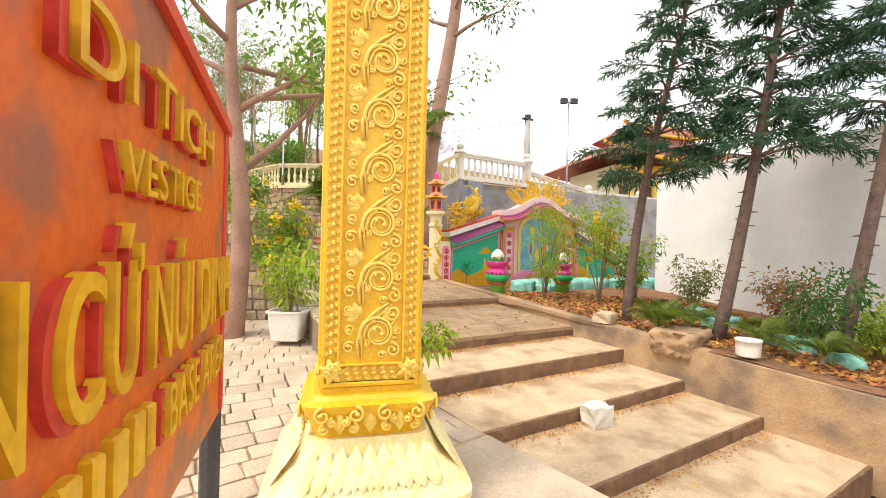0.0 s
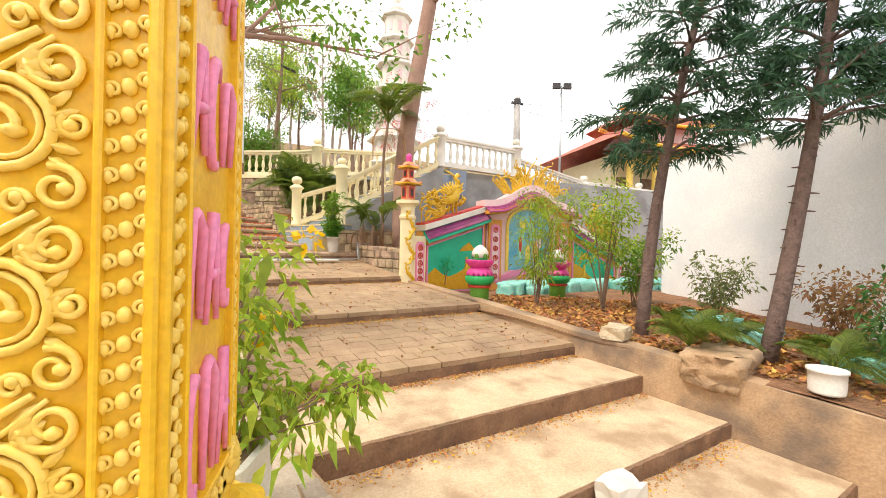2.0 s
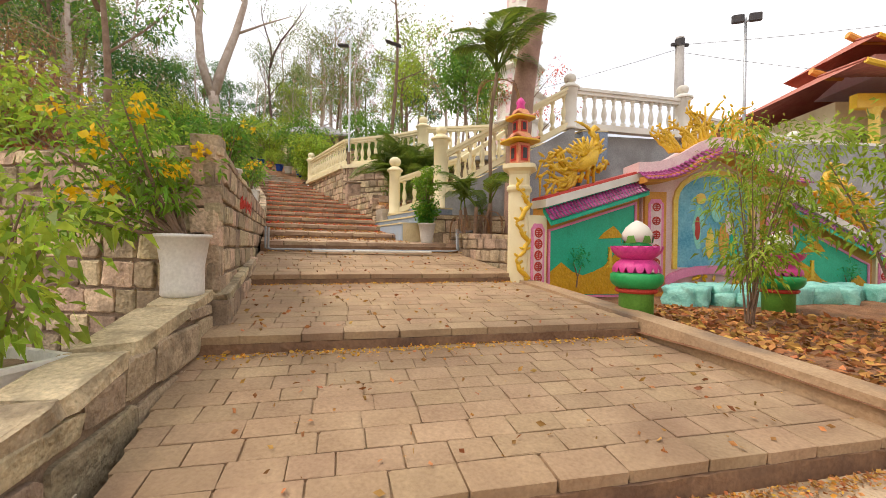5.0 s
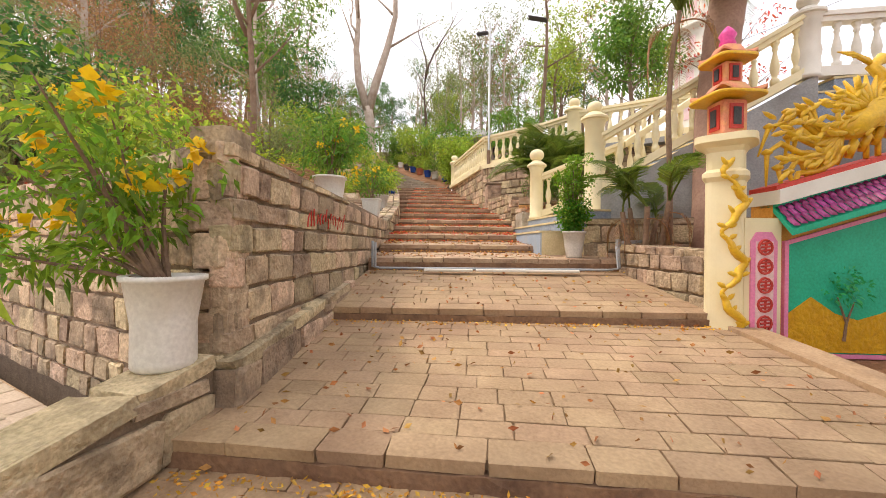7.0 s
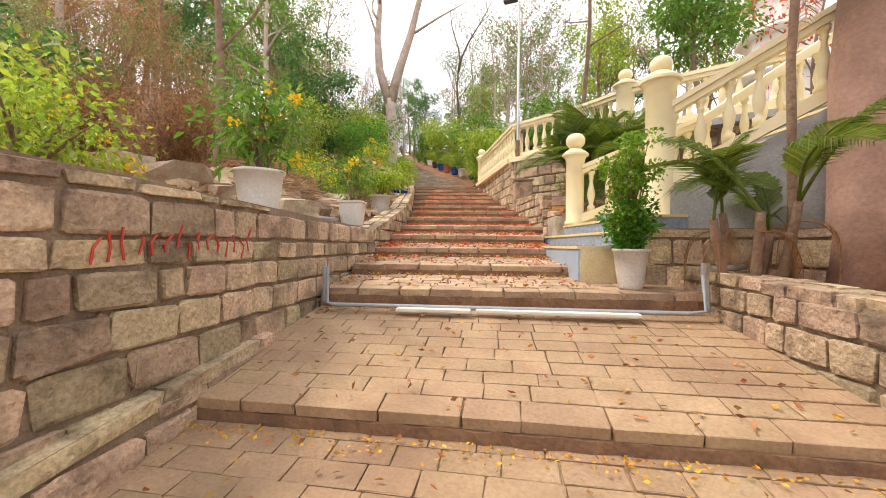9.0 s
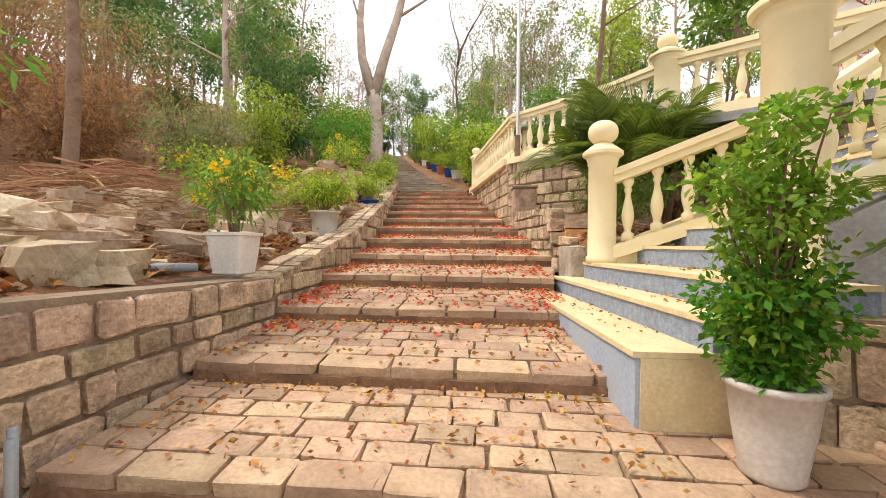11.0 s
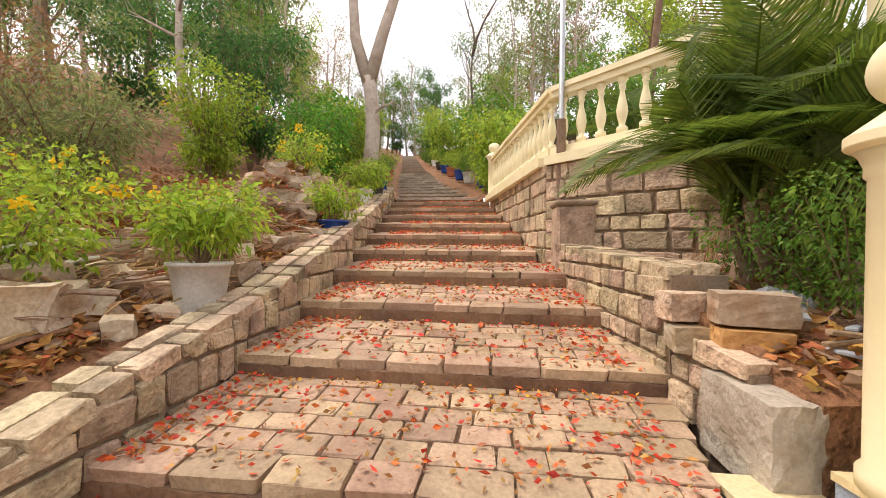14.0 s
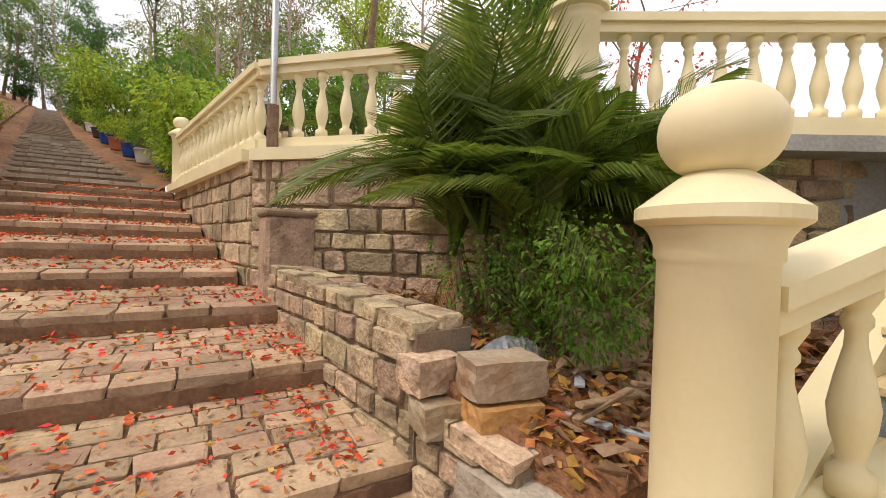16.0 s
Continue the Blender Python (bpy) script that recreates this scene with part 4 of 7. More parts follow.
# pink brush strokes on the inner face: writing that cannot be read
R = pose(0, 0, 0, 0, 0, 90)
strokes = random.Random(5)
for row in range(9):
    zc = Z0 + 0.30 + 0.37 * row
    for k in range(3):
        x0 = -0.115 + 0.115 * k
        s = Shape()
        a0, tall = strokes.uniform(0.3, 1.2), strokes.uniform(0.10, 0.15)
        if (row + k) % 3 == 0:
            s.tube([R @ Vector((x0 + 0.045 * math.cos(t), -0.279, zc + tall * math.sin(t))) for t in [a0 + 0.45 * i for i in range(11)]], [0.006, 0.012, 0.015, 0.016, 0.016, 0.015, 0.014, 0.014, 0.012, 0.009, 0.005], 6)
        elif (row + k) % 3 == 1:
            s.tube([R @ Vector((x0 - 0.04, -0.279, zc - tall)), R @ Vector((x0 - 0.035, -0.279, zc + tall * 0.9)), R @ Vector((x0 - 0.01, -0.279, zc + tall)), R @ Vector((x0 + 0.035, -0.279, zc + tall * 0.7)), R @ Vector((x0 + 0.03, -0.279, zc - tall * 0.9))], [0.008, 0.015, 0.015, 0.015, 0.007], 6)
        else:
            s.tube([R @ Vector((x0 - 0.04, -0.279, zc - tall)), R @ Vector((x0 + 0.0, -0.279, zc + tall)), R @ Vector((x0 + 0.012, -0.279, zc + tall)), R @ Vector((x0 + 0.045, -0.279, zc - tall))], [0.007, 0.015, 0.015, 0.007], 6)
            s.tube([R @ Vector((x0 - 0.02, -0.279, zc - 0.02)), R @ Vector((x0 + 0.035, -0.279, zc - 0.01))], 0.014, 6)
        s.ob("brush_stroke", M_PINK, pil, smooth=True)
# capital block of curled leaves, sloping lotus plinth and studded foot
Shape().lathe([(0.30, 1.04), (0.31, 1.07), (0.335, 1.14), (0.37, 1.21), (0.375, 1.235), (0.33, 1.25), (0.31, 1.27)], 32, (0, 0, 0), 0.25).ob("leaf_block", M_GOLD, pil)
for rot in range(4):
    R = pose(0, 0, 0, 0, 0, 90 * rot)
    s = Shape()
    for x in (-0.25, -0.08, 0.08, 0.25):
        sg = 1 if x in (-0.25, 0.08) else -1
        for k, (dx, dz, r) in enumerate(((0, 1.19, 0.045), (0.01 * sg, 1.11, 0.028), (0.05 * sg, 1.15, 0.024))):
            curl(s, x + dx, dz, r, r * 0.25, 1.2, 1.5, sg, -0.35 - 0.03 * (dz - 1.1) / 0.1, 0.011)
    for x in (-0.16, 0, 0.16):
        petal(s, x, 1.07, 0.15, 0.07, math.pi / 2, -0.34, 0.03)
    s.v = [tuple(R @ Vector(p)) for p in s.v]
    s.ob("leaf_carving", M_GOLDLIGHT, pil, smooth=True)
Shape().lathe([(0.56, 0.76), (0.56, 0.80), (0.54, 0.81), (0.40, 0.93), (0.335, 1.035), (0.33, 1.045)], 32, (0, 0, 0), 0.22).ob("lotus_plinth", M_PALEGOLD, pil)
for rot in range(4):
    R = pose(0, 0, 0, 0, 0, 90 * rot)
    s = Shape()
    for x in [-0.4 + 0.1 * i for i in range(9)]:
        f = x * 0.72
        petal(s, f, 0.0, 0.24, 0.085, -math.pi / 2 + x * 0.5, 0, 0.03)
        petal(s, f + 0.04, -0.12, 0.12, 0.06, -math.pi / 2 + x * 0.6, -0.004, 0.025)
    tilt = Matrix.Translation((0, -0.362, 1.03)) @ pose(0, 0, 0, -38, 0, 0)
    s.v = [tuple(R @ tilt @ Vector(p)) for p in s.v]
    s.ob("lotus_petals", M_PALEGOLD, pil, smooth=True)
Shape().lathe([(0.52, 0.30), (0.52, 0.74), (0.55, 0.76)], 32, (0, 0, 0), 0.22).ob("foot", M_DARK, pil)
studs = Shape()
for rot in range(4):
    for i in range(22):
        for j in range(3):
            p = pose(0, 0, 0, 0, 0, 90 * rot) @ Vector((-0.49 + i * 0.0467, -0.53, 0.72 - 0.06 * j))
            studs.lathe([(0.004, -0.016), (0.018, 0), (0.004, 0.016)], 6, p)
studs.ob("studs", M_GOLD, pil, kind="stuff")

# ---- sign board ----
sg_m = look((-0.81, 1.5, 1.9), (-0.507, 0.56, 1.9))
d = Vector((0.307, -0.952, 0)).normalized()
sign = thing("sign_board", "orange-red painted sign board with raised yellow letters", "sign", at=Matrix.Translation((-0.81, 1.5, 0)) @ pose(0, 0, 0, 0, 0, math.degrees(math.atan2(d.y, d.x))))
# local x runs along the board, y = +0 is its face towards the path
Shape().prism([(0, -0.06), (1.9, -0.06), (1.9, 0), (0, 0)], 1.38, [2.40, 2.62, 2.62, 2.40]).ob("board", M_SIGN, sign)
Shape().tube([(-0.02, -0.03, 0.6), (-0.02, -0.03, 2.42)], 0.035, 8).ob("post", M_DARK, sign)
Shape().tube([(1.9, -0.03, 0.5), (1.9, -0.03, 2.6)], 0.035, 8).ob("post", M_DARK, sign)
Shape().box((-0.004, -0.03, 1.9), (0.03, 0.08, 1.03), 0, 0.006).ob("edge_strip", M_RED, sign)
Shape().prism([(-0.02, -0.075), (1.92, -0.075), (1.92, 0.02), (-0.02, 0.02)], [2.40, 2.62, 2.62, 2.40], [2.44, 2.66, 2.66, 2.44]).ob("top_strip", M_RED, sign)


def text_mesh(text):
    cu = bpy.data.curves.new("letters", "FONT")
    cu.body, cu.size, cu.extrude = text, 1.0, 0.012
    tmp = new("letters_curve", cu)
    me = bpy.data.meshes.new_from_object(tmp)
    bpy.data.objects.remove(tmp)
    return me


def letters(words, x0, x1, z0, z1, plain, parent):
    """A row of raised letters from x0 (its start) to x1, between the heights z0 and z1; each letter a mesh with a
    shifted dark red copy as its shadow.
    """
    wide = sum(max(v.co.x for v in text_mesh(c).vertices) + 0.07 if c != " " else 0.3 for c in plain)
    cap_h = max(v.co.y for v in text_mesh("H").vertices)
    kx, kz, x = (x0 - x1) / wide, (z1 - z0) / cap_h, x0
    for c, b in zip(words, plain):
        if c == " ":
            x -= 0.3 * kx
            continue
        # the red copy, shifted sideways and down, is the letter's painted shadow
        for name, mt, y, dx, dz in (("letter", M_SIGNYEL, 0.016, 0.0, 0.0), ("letter_side", M_RED, 0.004, 0.022, -0.006)):
            me = text_mesh(c)
            me.name = name
            me.materials.append(mt)
            o = new(name, me)
            o.parent = parent
            o.matrix_basis = scaled(pose(x + dx, y, z0 + dz, 90, 0, 180), (kx, kz, 1))
        x -= (max(v.co.x for v in text_mesh(b).vertices) + 0.07) * kx


letters("CĂN CỨ NÚI DINH", 1.50, -0.0, 1.755, 1.955, "CAN CU NUI DINH", sign)
letters("BASE AREA", 0.66, 0.08, 1.575, 1.69, "BASE AREA", sign)
letters("VESTIGE", 0.90, 0.43, 2.085, 2.162, "VESTIGE", sign)
letters("DI TICH", 1.06, 0.29, 2.23, 2.33, "DI TICH", sign)
bars = random.Random(9)
for zb, h, x0, x1 in ((1.755, 0.2, 1.56, 1.86), (1.575, 0.115, 0.72, 1.8)):
    x = x0
    while x < x1:
        w = bars.uniform(0.03, 0.055)
        Shape().box((x + w / 2, 0.008, zb + h / 2), (w, 0.03, h * bars.uniform(0.85, 1.0)), 0, 0.005).ob("letter_bar", M_SIGNYEL, sign)
        x += w + bars.uniform(0.018, 0.04)

# ---- painted screen ----
screen = thing("painted_screen", "folded screen wall with painted reliefs, purple tile roofs and gold carvings", "screen wall")


def local_panel(p, q):
    """A frame with x along p to q (uv), y into the wall, z up."""
    P, Q = W(*p), W(*q)
    return Matrix.Translation(P) @ pose(0, 0, 0, 0, 0, math.degrees(math.atan2(Q.y - P.y, Q.x - P.x)))


def flat(s, pts, y0, y1, m):
    """A slab in the x-z plane (points counter-clockwise seen from the front), from y0 back to y1."""
    n = len(pts)
    vs = [m @ Vector((p[0], y0, p[1])) for p in pts] + [m @ Vector((p[0], y1, p[1])) for p in pts]
    fs = [tuple(range(n)), tuple(range(n, 2 * n))[::-1]] + [(i, n + i, n + (i + 1) % n, (i + 1) % n) for i in range(n)]
    return s.add(vs, fs)


def band(s, pts, w, y0, y1, m):
    """One raised strip along points (x, z), mitred at its bends."""
    P = [Vector(p) for p in pts]
    closed = (P[0] - P[-1]).length < 1e-6
    if closed:
        P = P[:-1]
    n = len(P)
    left, right = [], []
    for i in range(n):
        a = P[(i - 1) % n] if closed or i else P[0] * 2 - P[1]
        c = P[(i + 1) % n] if closed or i < n - 1 else P[-1] * 2 - P[-2]
        d1, d2 = (P[i] - a).normalized(), (c - P[i]).normalized()
        d = (d1 + d2).normalized()
        k = w / 2 / max(0.5, d.dot(d1))
        left.append(P[i] + Vector((-d.y, d.x)) * k)
        right.append(P[i] - Vector((-d.y, d.x)) * k)
    vs = [m @ Vector((p[0], y, p[1])) for p, y in [(q, y0) for q in left] + [(q, y0) for q in right] + [(q, y1) for q in left] + [(q, y1) for q in right]]
    fs = []
    for i in range(n if closed else n - 1):
        j = (i + 1) % n
        fs += [(i, n + i, n + j, j), (2 * n + i, 2 * n + j, 3 * n + j, 3 * n + i), (i, j, 2 * n + j, 2 * n + i), (n + i, 3 * n + i, 3 * n + j, n + j)]
    if not closed:
        fs += [(0, 2 * n, 3 * n, n), (n - 1, 2 * n - 1, 4 * n - 1, 3 * n - 1)]
    s.add(vs, fs)


def tile_roof(parent, m, x0, x1, zl, zr, rows=4, drop=0.075, out=0.32, pitch=0.062):
    """Rows of small half-round purple tiles on a sloping eave."""
    s = Shape()
    n = max(2, round((x1 - x0) / pitch))
    for j in range(rows):
        for i in range(n):
            x = x0 + (i + 0.5) * (x1 - x0) / n
            f = (i + 0.5) / n
            zz = zl + (zr - zl) * f
            y = -out * (j + 1) / rows
            pts = [(x + math.cos(a) * 0.028, math.sin(a) * 0.024) for a in (0, 0.8, 1.57, 2.34, 3.14)]
            y2 = -out * j / rows
            top = [m @ Vector((p[0], y2, zz - drop * j + p[1])) for p in pts]
            bot = [m @ Vector((p[0], y - 0.012, zz - drop * (j + 1) + p[1] + 0.012)) for p in pts]
            s.add(top + bot, [(k, k + 1, 6 + k, 5 + k) for k in range(4)] + [(5, 6, 7, 8, 9)])
    s.ob("roof_tiles", M_PURPLE, parent, "glazed purple roof tiles", kind="stuff")
    u = Shape()
    flat(u, [(x0, zl - 0.02), (x1, zr - 0.02), (x1, zr + 0.02), (x0, zl + 0.02)], -0.05, 0.15, m)
    for (y0, y1, dz) in ((-out, 0, 0),):
        a = [m @ Vector((x0, 0, zl - 0.015)), m @ Vector((x1, 0, zr - 0.015)), m @ Vector((x1, -out, zr - drop * rows - 0.012)), m @ Vector((x0, -out, zl - drop * rows - 0.012))]
        b = [p - Vector((0, 0, 0.05)) for p in a]
        u.add(a + b, [(0, 1, 2, 3), (7, 6, 5, 4), (0, 3, 7, 4), (1, 5, 6, 2), (3, 2, 6, 7), (0, 4, 5, 1)])
    u.ob("eave", M_TEAL, parent)


def hill_line(x0, x1, zs, base):
    n = len(zs) - 1
    return [(x0, base), (x1, base)] + [(x1 - (x1 - x0) * i / n, zs[n - i]) for i in range(n + 1)]


def wing(m, L, z0l, z0r, zl, zr, seed, mirror=False):
    """One side wing: sloping top from zl to zr over length L, bottom z0."""
    r = random.Random(seed)
    s = Shape()
    flat(s, [(0, 0.5), (L, 0.5), (L, zr), (0, zl)], 0.0, 0.25, m)
    s.ob("wing_wall", M_ORANGE, screen)

    def zt(x, off):
        return zl + (zr - zl) * x / L - off
    a, b = 0.10, L - 0.10
    flat(t := Shape(), [(a, z0l), (b, z0r), (b, zt(b, 0.46)), (a, zt(a, 0.46))], -0.012, 0.01, m)
    t.ob("painted_panel", M_TEAL, screen)
    p = Shape()
    band(p, [(a, z0l), (b, z0r), (b, zt(b, 0.46)), (a, zt(a, 0.46)), (a, z0l)], 0.035, -0.035, 0.0, m)
    p.ob("pink_frame", M_PINK, screen)
    hl = [z0l + 0.35, z0l + 0.5, z0l + 0.36, z0l + 0.30, z0l + 0.36, z0l + 0.44, z0l + 0.62, z0l + 0.72, z0l + 0.80]
    if mirror:
        hl = hl[::-1]
    hs = Shape()
    flat(hs, [(a + 0.02, z0l + 0.03), (b - 0.02, z0r + 0.03)] + [(b - 0.02 - (b - a - 0.04) * i / 8, min(hl[8 - i], zt(b - (b - a) * i / 8, 0.5))) for i in range(9)], -0.026, 0.0, m)
    hs.ob("painted_hill", M_OCHRE, screen)
    cs = Shape()
    cx = a + (b - a) * (0.28 if mirror else 0.70)
    flat(cs, [(cx - 0.25, z0l + 0.87), (cx + 0.25, z0l + 0.90), (cx + 0.16, z0l + 1.0), (cx + 0.05, z0l + 1.08), (cx - 0.06, z0l + 1.02), (cx - 0.16, z0l + 0.96)], -0.024, 0.0, m)
    cs.ob("painted_cloud", M_OCHRE, screen)
    px = cx - 0.02
    for k in range(5):
        ps = Shape()
        w1, w2, zb = 0.075 - 0.011 * k, 0.045 - 0.008 * k, z0l + 0.42 + 0.065 * k
        flat(ps, [(px - w1, zb), (px + w1, zb), (px + w2, zb + 0.033), (px + 0.028, zb + 0.036), (px + 0.028, zb + 0.066), (px - 0.028, zb + 0.066), (px - 0.028, zb + 0.036), (px - w2, zb + 0.033)], -0.04, 0, m)
        ps.ob("relief_tier", M_GOLD, screen)
    ts = Shape()
    tx = a + (b - a) * (0.72 if mirror else 0.30)
    ts.tube([m @ Vector((tx, -0.03, z0l + 0.12)), m @ Vector((tx + 0.02, -0.03, z0l + 0.28)), m @ Vector((tx - 0.06, -0.03, z0l + 0.5))], [0.014, 0.011, 0.006], 6)
    ts.tube([m @ Vector((tx + 0.015, -0.03, z0l + 0.26)), m @ Vector((tx + 0.09, -0.03, z0l + 0.46))], [0.010, 0.005], 6)
    ts.ob("relief_tree", M_BARK, screen)
    v, f = clumps([m @ Vector((tx + 0.01 + dx, -0.02, z0l + dz)) for dx, dz in ((-0.12, 0.56), (0, 0.66), (0.11, 0.56), (0, 0.52))], [0.11] * 4, 60, 0.045, seed, flat=1.0)
    leaf_ob("relief_leaves", v, f, M_BRIGHTGREEN, screen)
    ws = Shape()
    flat(ws, [(-0.02, zl - 0.10), (L + 0.02, zr - 0.10), (L + 0.02, zr + 0.02), (-0.02, zl + 0.02)], -0.10, 0.27, m)
    ws.ob("ridge_band", M_WHITE, screen)
    rs = Shape()
    flat(rs, [(-0.02, zl + 0.02), (L + 0.02, zr + 0.02), (L + 0.02, zr + 0.06), (-0.02, zl + 0.06)], -0.06, 0.25, m)
    rs.ob("ridge_strip", M_RED, screen)
    if mirror:
        tile_roof(screen, m, 0, L, zl - 0.10, zr - 0.10, 3, 0.07, 0.2)
    else:
        tile_roof(screen, m, 0, L, zl - 0.10, zr - 0.10, 3, 0.07, 0.2)


def badge_post(m, x, w, z0, z1, badges, body, d0=-0.06):
    s = Shape()
    flat(s, [(x - w / 2, 0.5), (x + w / 2, 0.5), (x + w / 2, z1), (x - w / 2, z1)], d0, 0.3, m)
    s.ob("post", body, screen)
    p = Shape()
    flat(p, [(x - w * 0.36, z0), (x + w * 0.36, z0), (x + w * 0.36, z1 - 0.2), (x + w * 0.2, z1 - 0.12), (x - w * 0.2, z1 - 0.12), (x - w * 0.36, z1 - 0.2)], d0 - 0.014, d0 + 0.01, m)
    p.ob("pink_border", M_PINK, screen)
    q = Shape()
    flat(q, [(x - w * 0.24, z0 + 0.05), (x + w * 0.24, z0 + 0.05), (x + w * 0.24, z1 - 0.2), (x - w * 0.24, z1 - 0.2)], d0 - 0.022, d0 + 0.01, m)
    strip = q.ob("pale_strip", M_PALEPINK, screen)
    for k in range(badges):
        zc = z0 + 0.15 + (z1 - z0 - 0.40) * k / max(1, badges - 1)
        b = Shape()
        pts = [m @ Vector((x + 0.062 * math.cos(a), d0 - 0.026, zc + 0.062 * math.sin(a))) for a in [i * math.pi / 6 for i in range(13)]]
        b.tube(pts, 0.011, 5)
        for dz in (-0.03, 0, 0.03):
            b.tube([m @ Vector((x - 0.04, d0 - 0.028, zc + dz)), m @ Vector((x + 0.04, d0 - 0.028, zc + dz + 0.008))], 0.009, 5)
        b.tube([m @ Vector((x, d0 - 0.028, zc - 0.045)), m @ Vector((x + 0.006, d0 - 0.028, zc + 0.045))], 0.009, 5)
        b.ob("round_emblem", M_RED, strip)


mL = local_panel((6.72, 7.80), (8.62, 7.78))
wing(mL, 1.9, 1.02, 0.98, 2.42, 2.98, 3)
mP = local_panel((6.28, 7.78), (6.74, 7.80))
badge_post(mP, 0.30, 0.33, 1.15, 2.20, 5, M_CREAM)
# gilded scroll post with a lantern turret at the outer end
Shape().lathe([(0.15, 1.0), (0.15, 2.52), (0.175, 2.56), (0.175, 2.60), (0.145, 2.63), (0.145, 2.78), (0.17, 2.82), (0.235, 2.86), (0.235, 2.92), (0.19, 2.93)], 24, mP @ Vector((0.10, 0.12, 0)), 0.45, rz=radians(40)).ob("scroll_post", M_CREAM, screen)
gs = Shape()
wav = [(0.035 + 0.085 * math.sin(t * 0.40) + 0.02 * math.sin(t * 1.3), -0.062 - 0.01 * math.cos(t * 0.8), 1.12 + 0.0345 * t) for t in range(46)]
gs.tube([mP @ Vector(p) for p in wav], [0.014 + 0.024 * abs(math.sin(t * 0.23)) for t in range(46)], 7)
for t in range(2, 45, 3):
    for sg in (-1, 1):
        k0 = len(gs.v)
        petal(gs, wav[t][0], wav[t][2], 0.07 + 0.05 * ((t * 7) % 5) / 5, 0.045, math.pi / 2 + sg * (0.7 + 0.2 * ((t * 3) % 4)), -0.072, 0.018)
        gs.v[k0:] = [tuple(mP @ Vector(p)) for p in gs.v[k0:]]
gs.ob("gold_scroll", M_GOLD, screen, smooth=True)
lan_m = mP @ Matrix.Translation((0.10, 0.12, 2.92)) @ Matrix.Diagonal((0.9, 0.9, 1.0, 1.0))
lantern = thing("turret_lantern", "two-tier red and orange lantern turret on the screen post", "lantern", at=lan_m)
for k, (hz_, w, z) in enumerate(((0.30, 0.15, 0.02), (0.20, 0.115, 0.46))):
    Shape().box((0, 0, z + hz_ / 2), (w * 1.6, w * 1.6, hz_), 0, 0.01).ob("turret", M_CORAL, lantern)
    for rot in range(4):
        R = pose(0, 0, 0, 0, 0, 90 * rot)
        wf = Shape().box((0, -w * 0.8, z + hz_ / 2), (w * 0.9, 0.03, hz_ * 0.72), 0, 0, R).ob("window_frame", M_RED, lantern)
        Shape().box((0, -w * 0.8 - 0.01, z + hz_ / 2), (w * 0.5, 0.03, hz_ * 0.5), 0, 0, R).ob("window_opening", M_DARK, wf)
    zr = z + hz_
    rf = Shape()
    n = 32
    prof = [(w * 1.75, zr + 0.03), (w * 1.75, zr + 0.05), (w * 1.1, zr + 0.085), (w * 0.8, zr + 0.15)]
    rf.lathe(prof, n, (0, 0, 0), 0.42)
    rf.v = [(x, y, zz + (0.6 * max(0, min(abs(x), abs(y)) - w * 0.9) if zz < zr + 0.06 else 0)) for x, y, zz in rf.v]
    rf.ob("turret_roof", M_CORAL, lantern)
    Shape().lathe([(w * 1.76, zr + 0.018), (w * 1.78, zr + 0.03), (w * 1.76, zr + 0.042)], n, (0, 0, 0), 0.42).ob("eave_trim", M_GOLD, lantern)
Shape().lathe([(0.05, 0.80), (0.075, 0.84), (0.06, 0.88), (0.08, 0.92), (0.045, 0.97), (0.01, 1.0)], 12).ob("finial", M_HOTPINK, lantern, smooth=True)

mC = local_panel((8.66, 7.76), (10.95, 6.95))
LC = (Vector((10.95, 6.95)) - Vector((8.66, 7.76))).length
s = Shape()
arch = [(0, 0.4), (LC, 0.4), (LC, 2.72)] + [(LC / 2 + (LC / 2) * math.cos(a), 2.72 + 0.62 * math.sin(a)) for a in [math.pi * i / 12 for i in range(1, 12)]] + [(0, 2.72)]
flat(s, arch, 0.0, 0.3, mC)
s.ob("arch_wall", M_PALEPINK, screen)
badge_post(mC, 0.20, 0.36, 1.15, 2.68, 6, M_ORANGE)
badge_post(mC, LC - 0.20, 0.36, 1.15, 2.68, 6, M_ORANGE)
pic = Shape()
cx, hw = LC / 2, 0.60
flat(pic, [(cx - hw, 1.45), (cx + hw, 1.45), (cx + hw, 2.55)] + [(cx + hw * math.cos(a), 2.55 + 0.42 * math.sin(a)) for a in [math.pi * i / 10 for i in range(1, 10)]] + [(cx - hw, 2.55)], -0.012, 0.01, mC)
pic.ob("arched_picture", M_SKYBLUE, screen, "arched blue painting of abstract robed shapes")
pr = random.Random(3)
for k, (dx, z0, w, h, mt) in enumerate(((-0.25, 1.75, 0.20, 0.75, M_AQUA), (-0.27, 1.9, 0.09, 0.4, M_RED), (-0.16, 1.65, 0.10, 0.55, M_SKYBLUE), (-0.05, 1.6, 0.14, 0.5, M_GOLDLIGHT), (0.18, 1.6, 0.16, 0.6, M_ORANGE), (0.35, 1.55, 0.14, 0.5, M_TEAL), (0.28, 2.0, 0.16, 0.4, M_PALEPINK), (-0.22, 2.5, 0.16, 0.18, M_GOLDLIGHT), (0.05, 2.2, 0.2, 0.5, M_AQUA))):
    b = Shape()
    flat(b, [(cx + dx + w * (0.5 + pr.uniform(-0.1, 0.1)) * math.cos(a), z0 + h / 2 + h * 0.5 * math.sin(a)) for a in [2 * math.pi * i / 14 for i in range(14)]], -0.02 - 0.002 * k, 0.0, mC)
    b.ob("painted_shape", mt, screen)
fr = Shape()
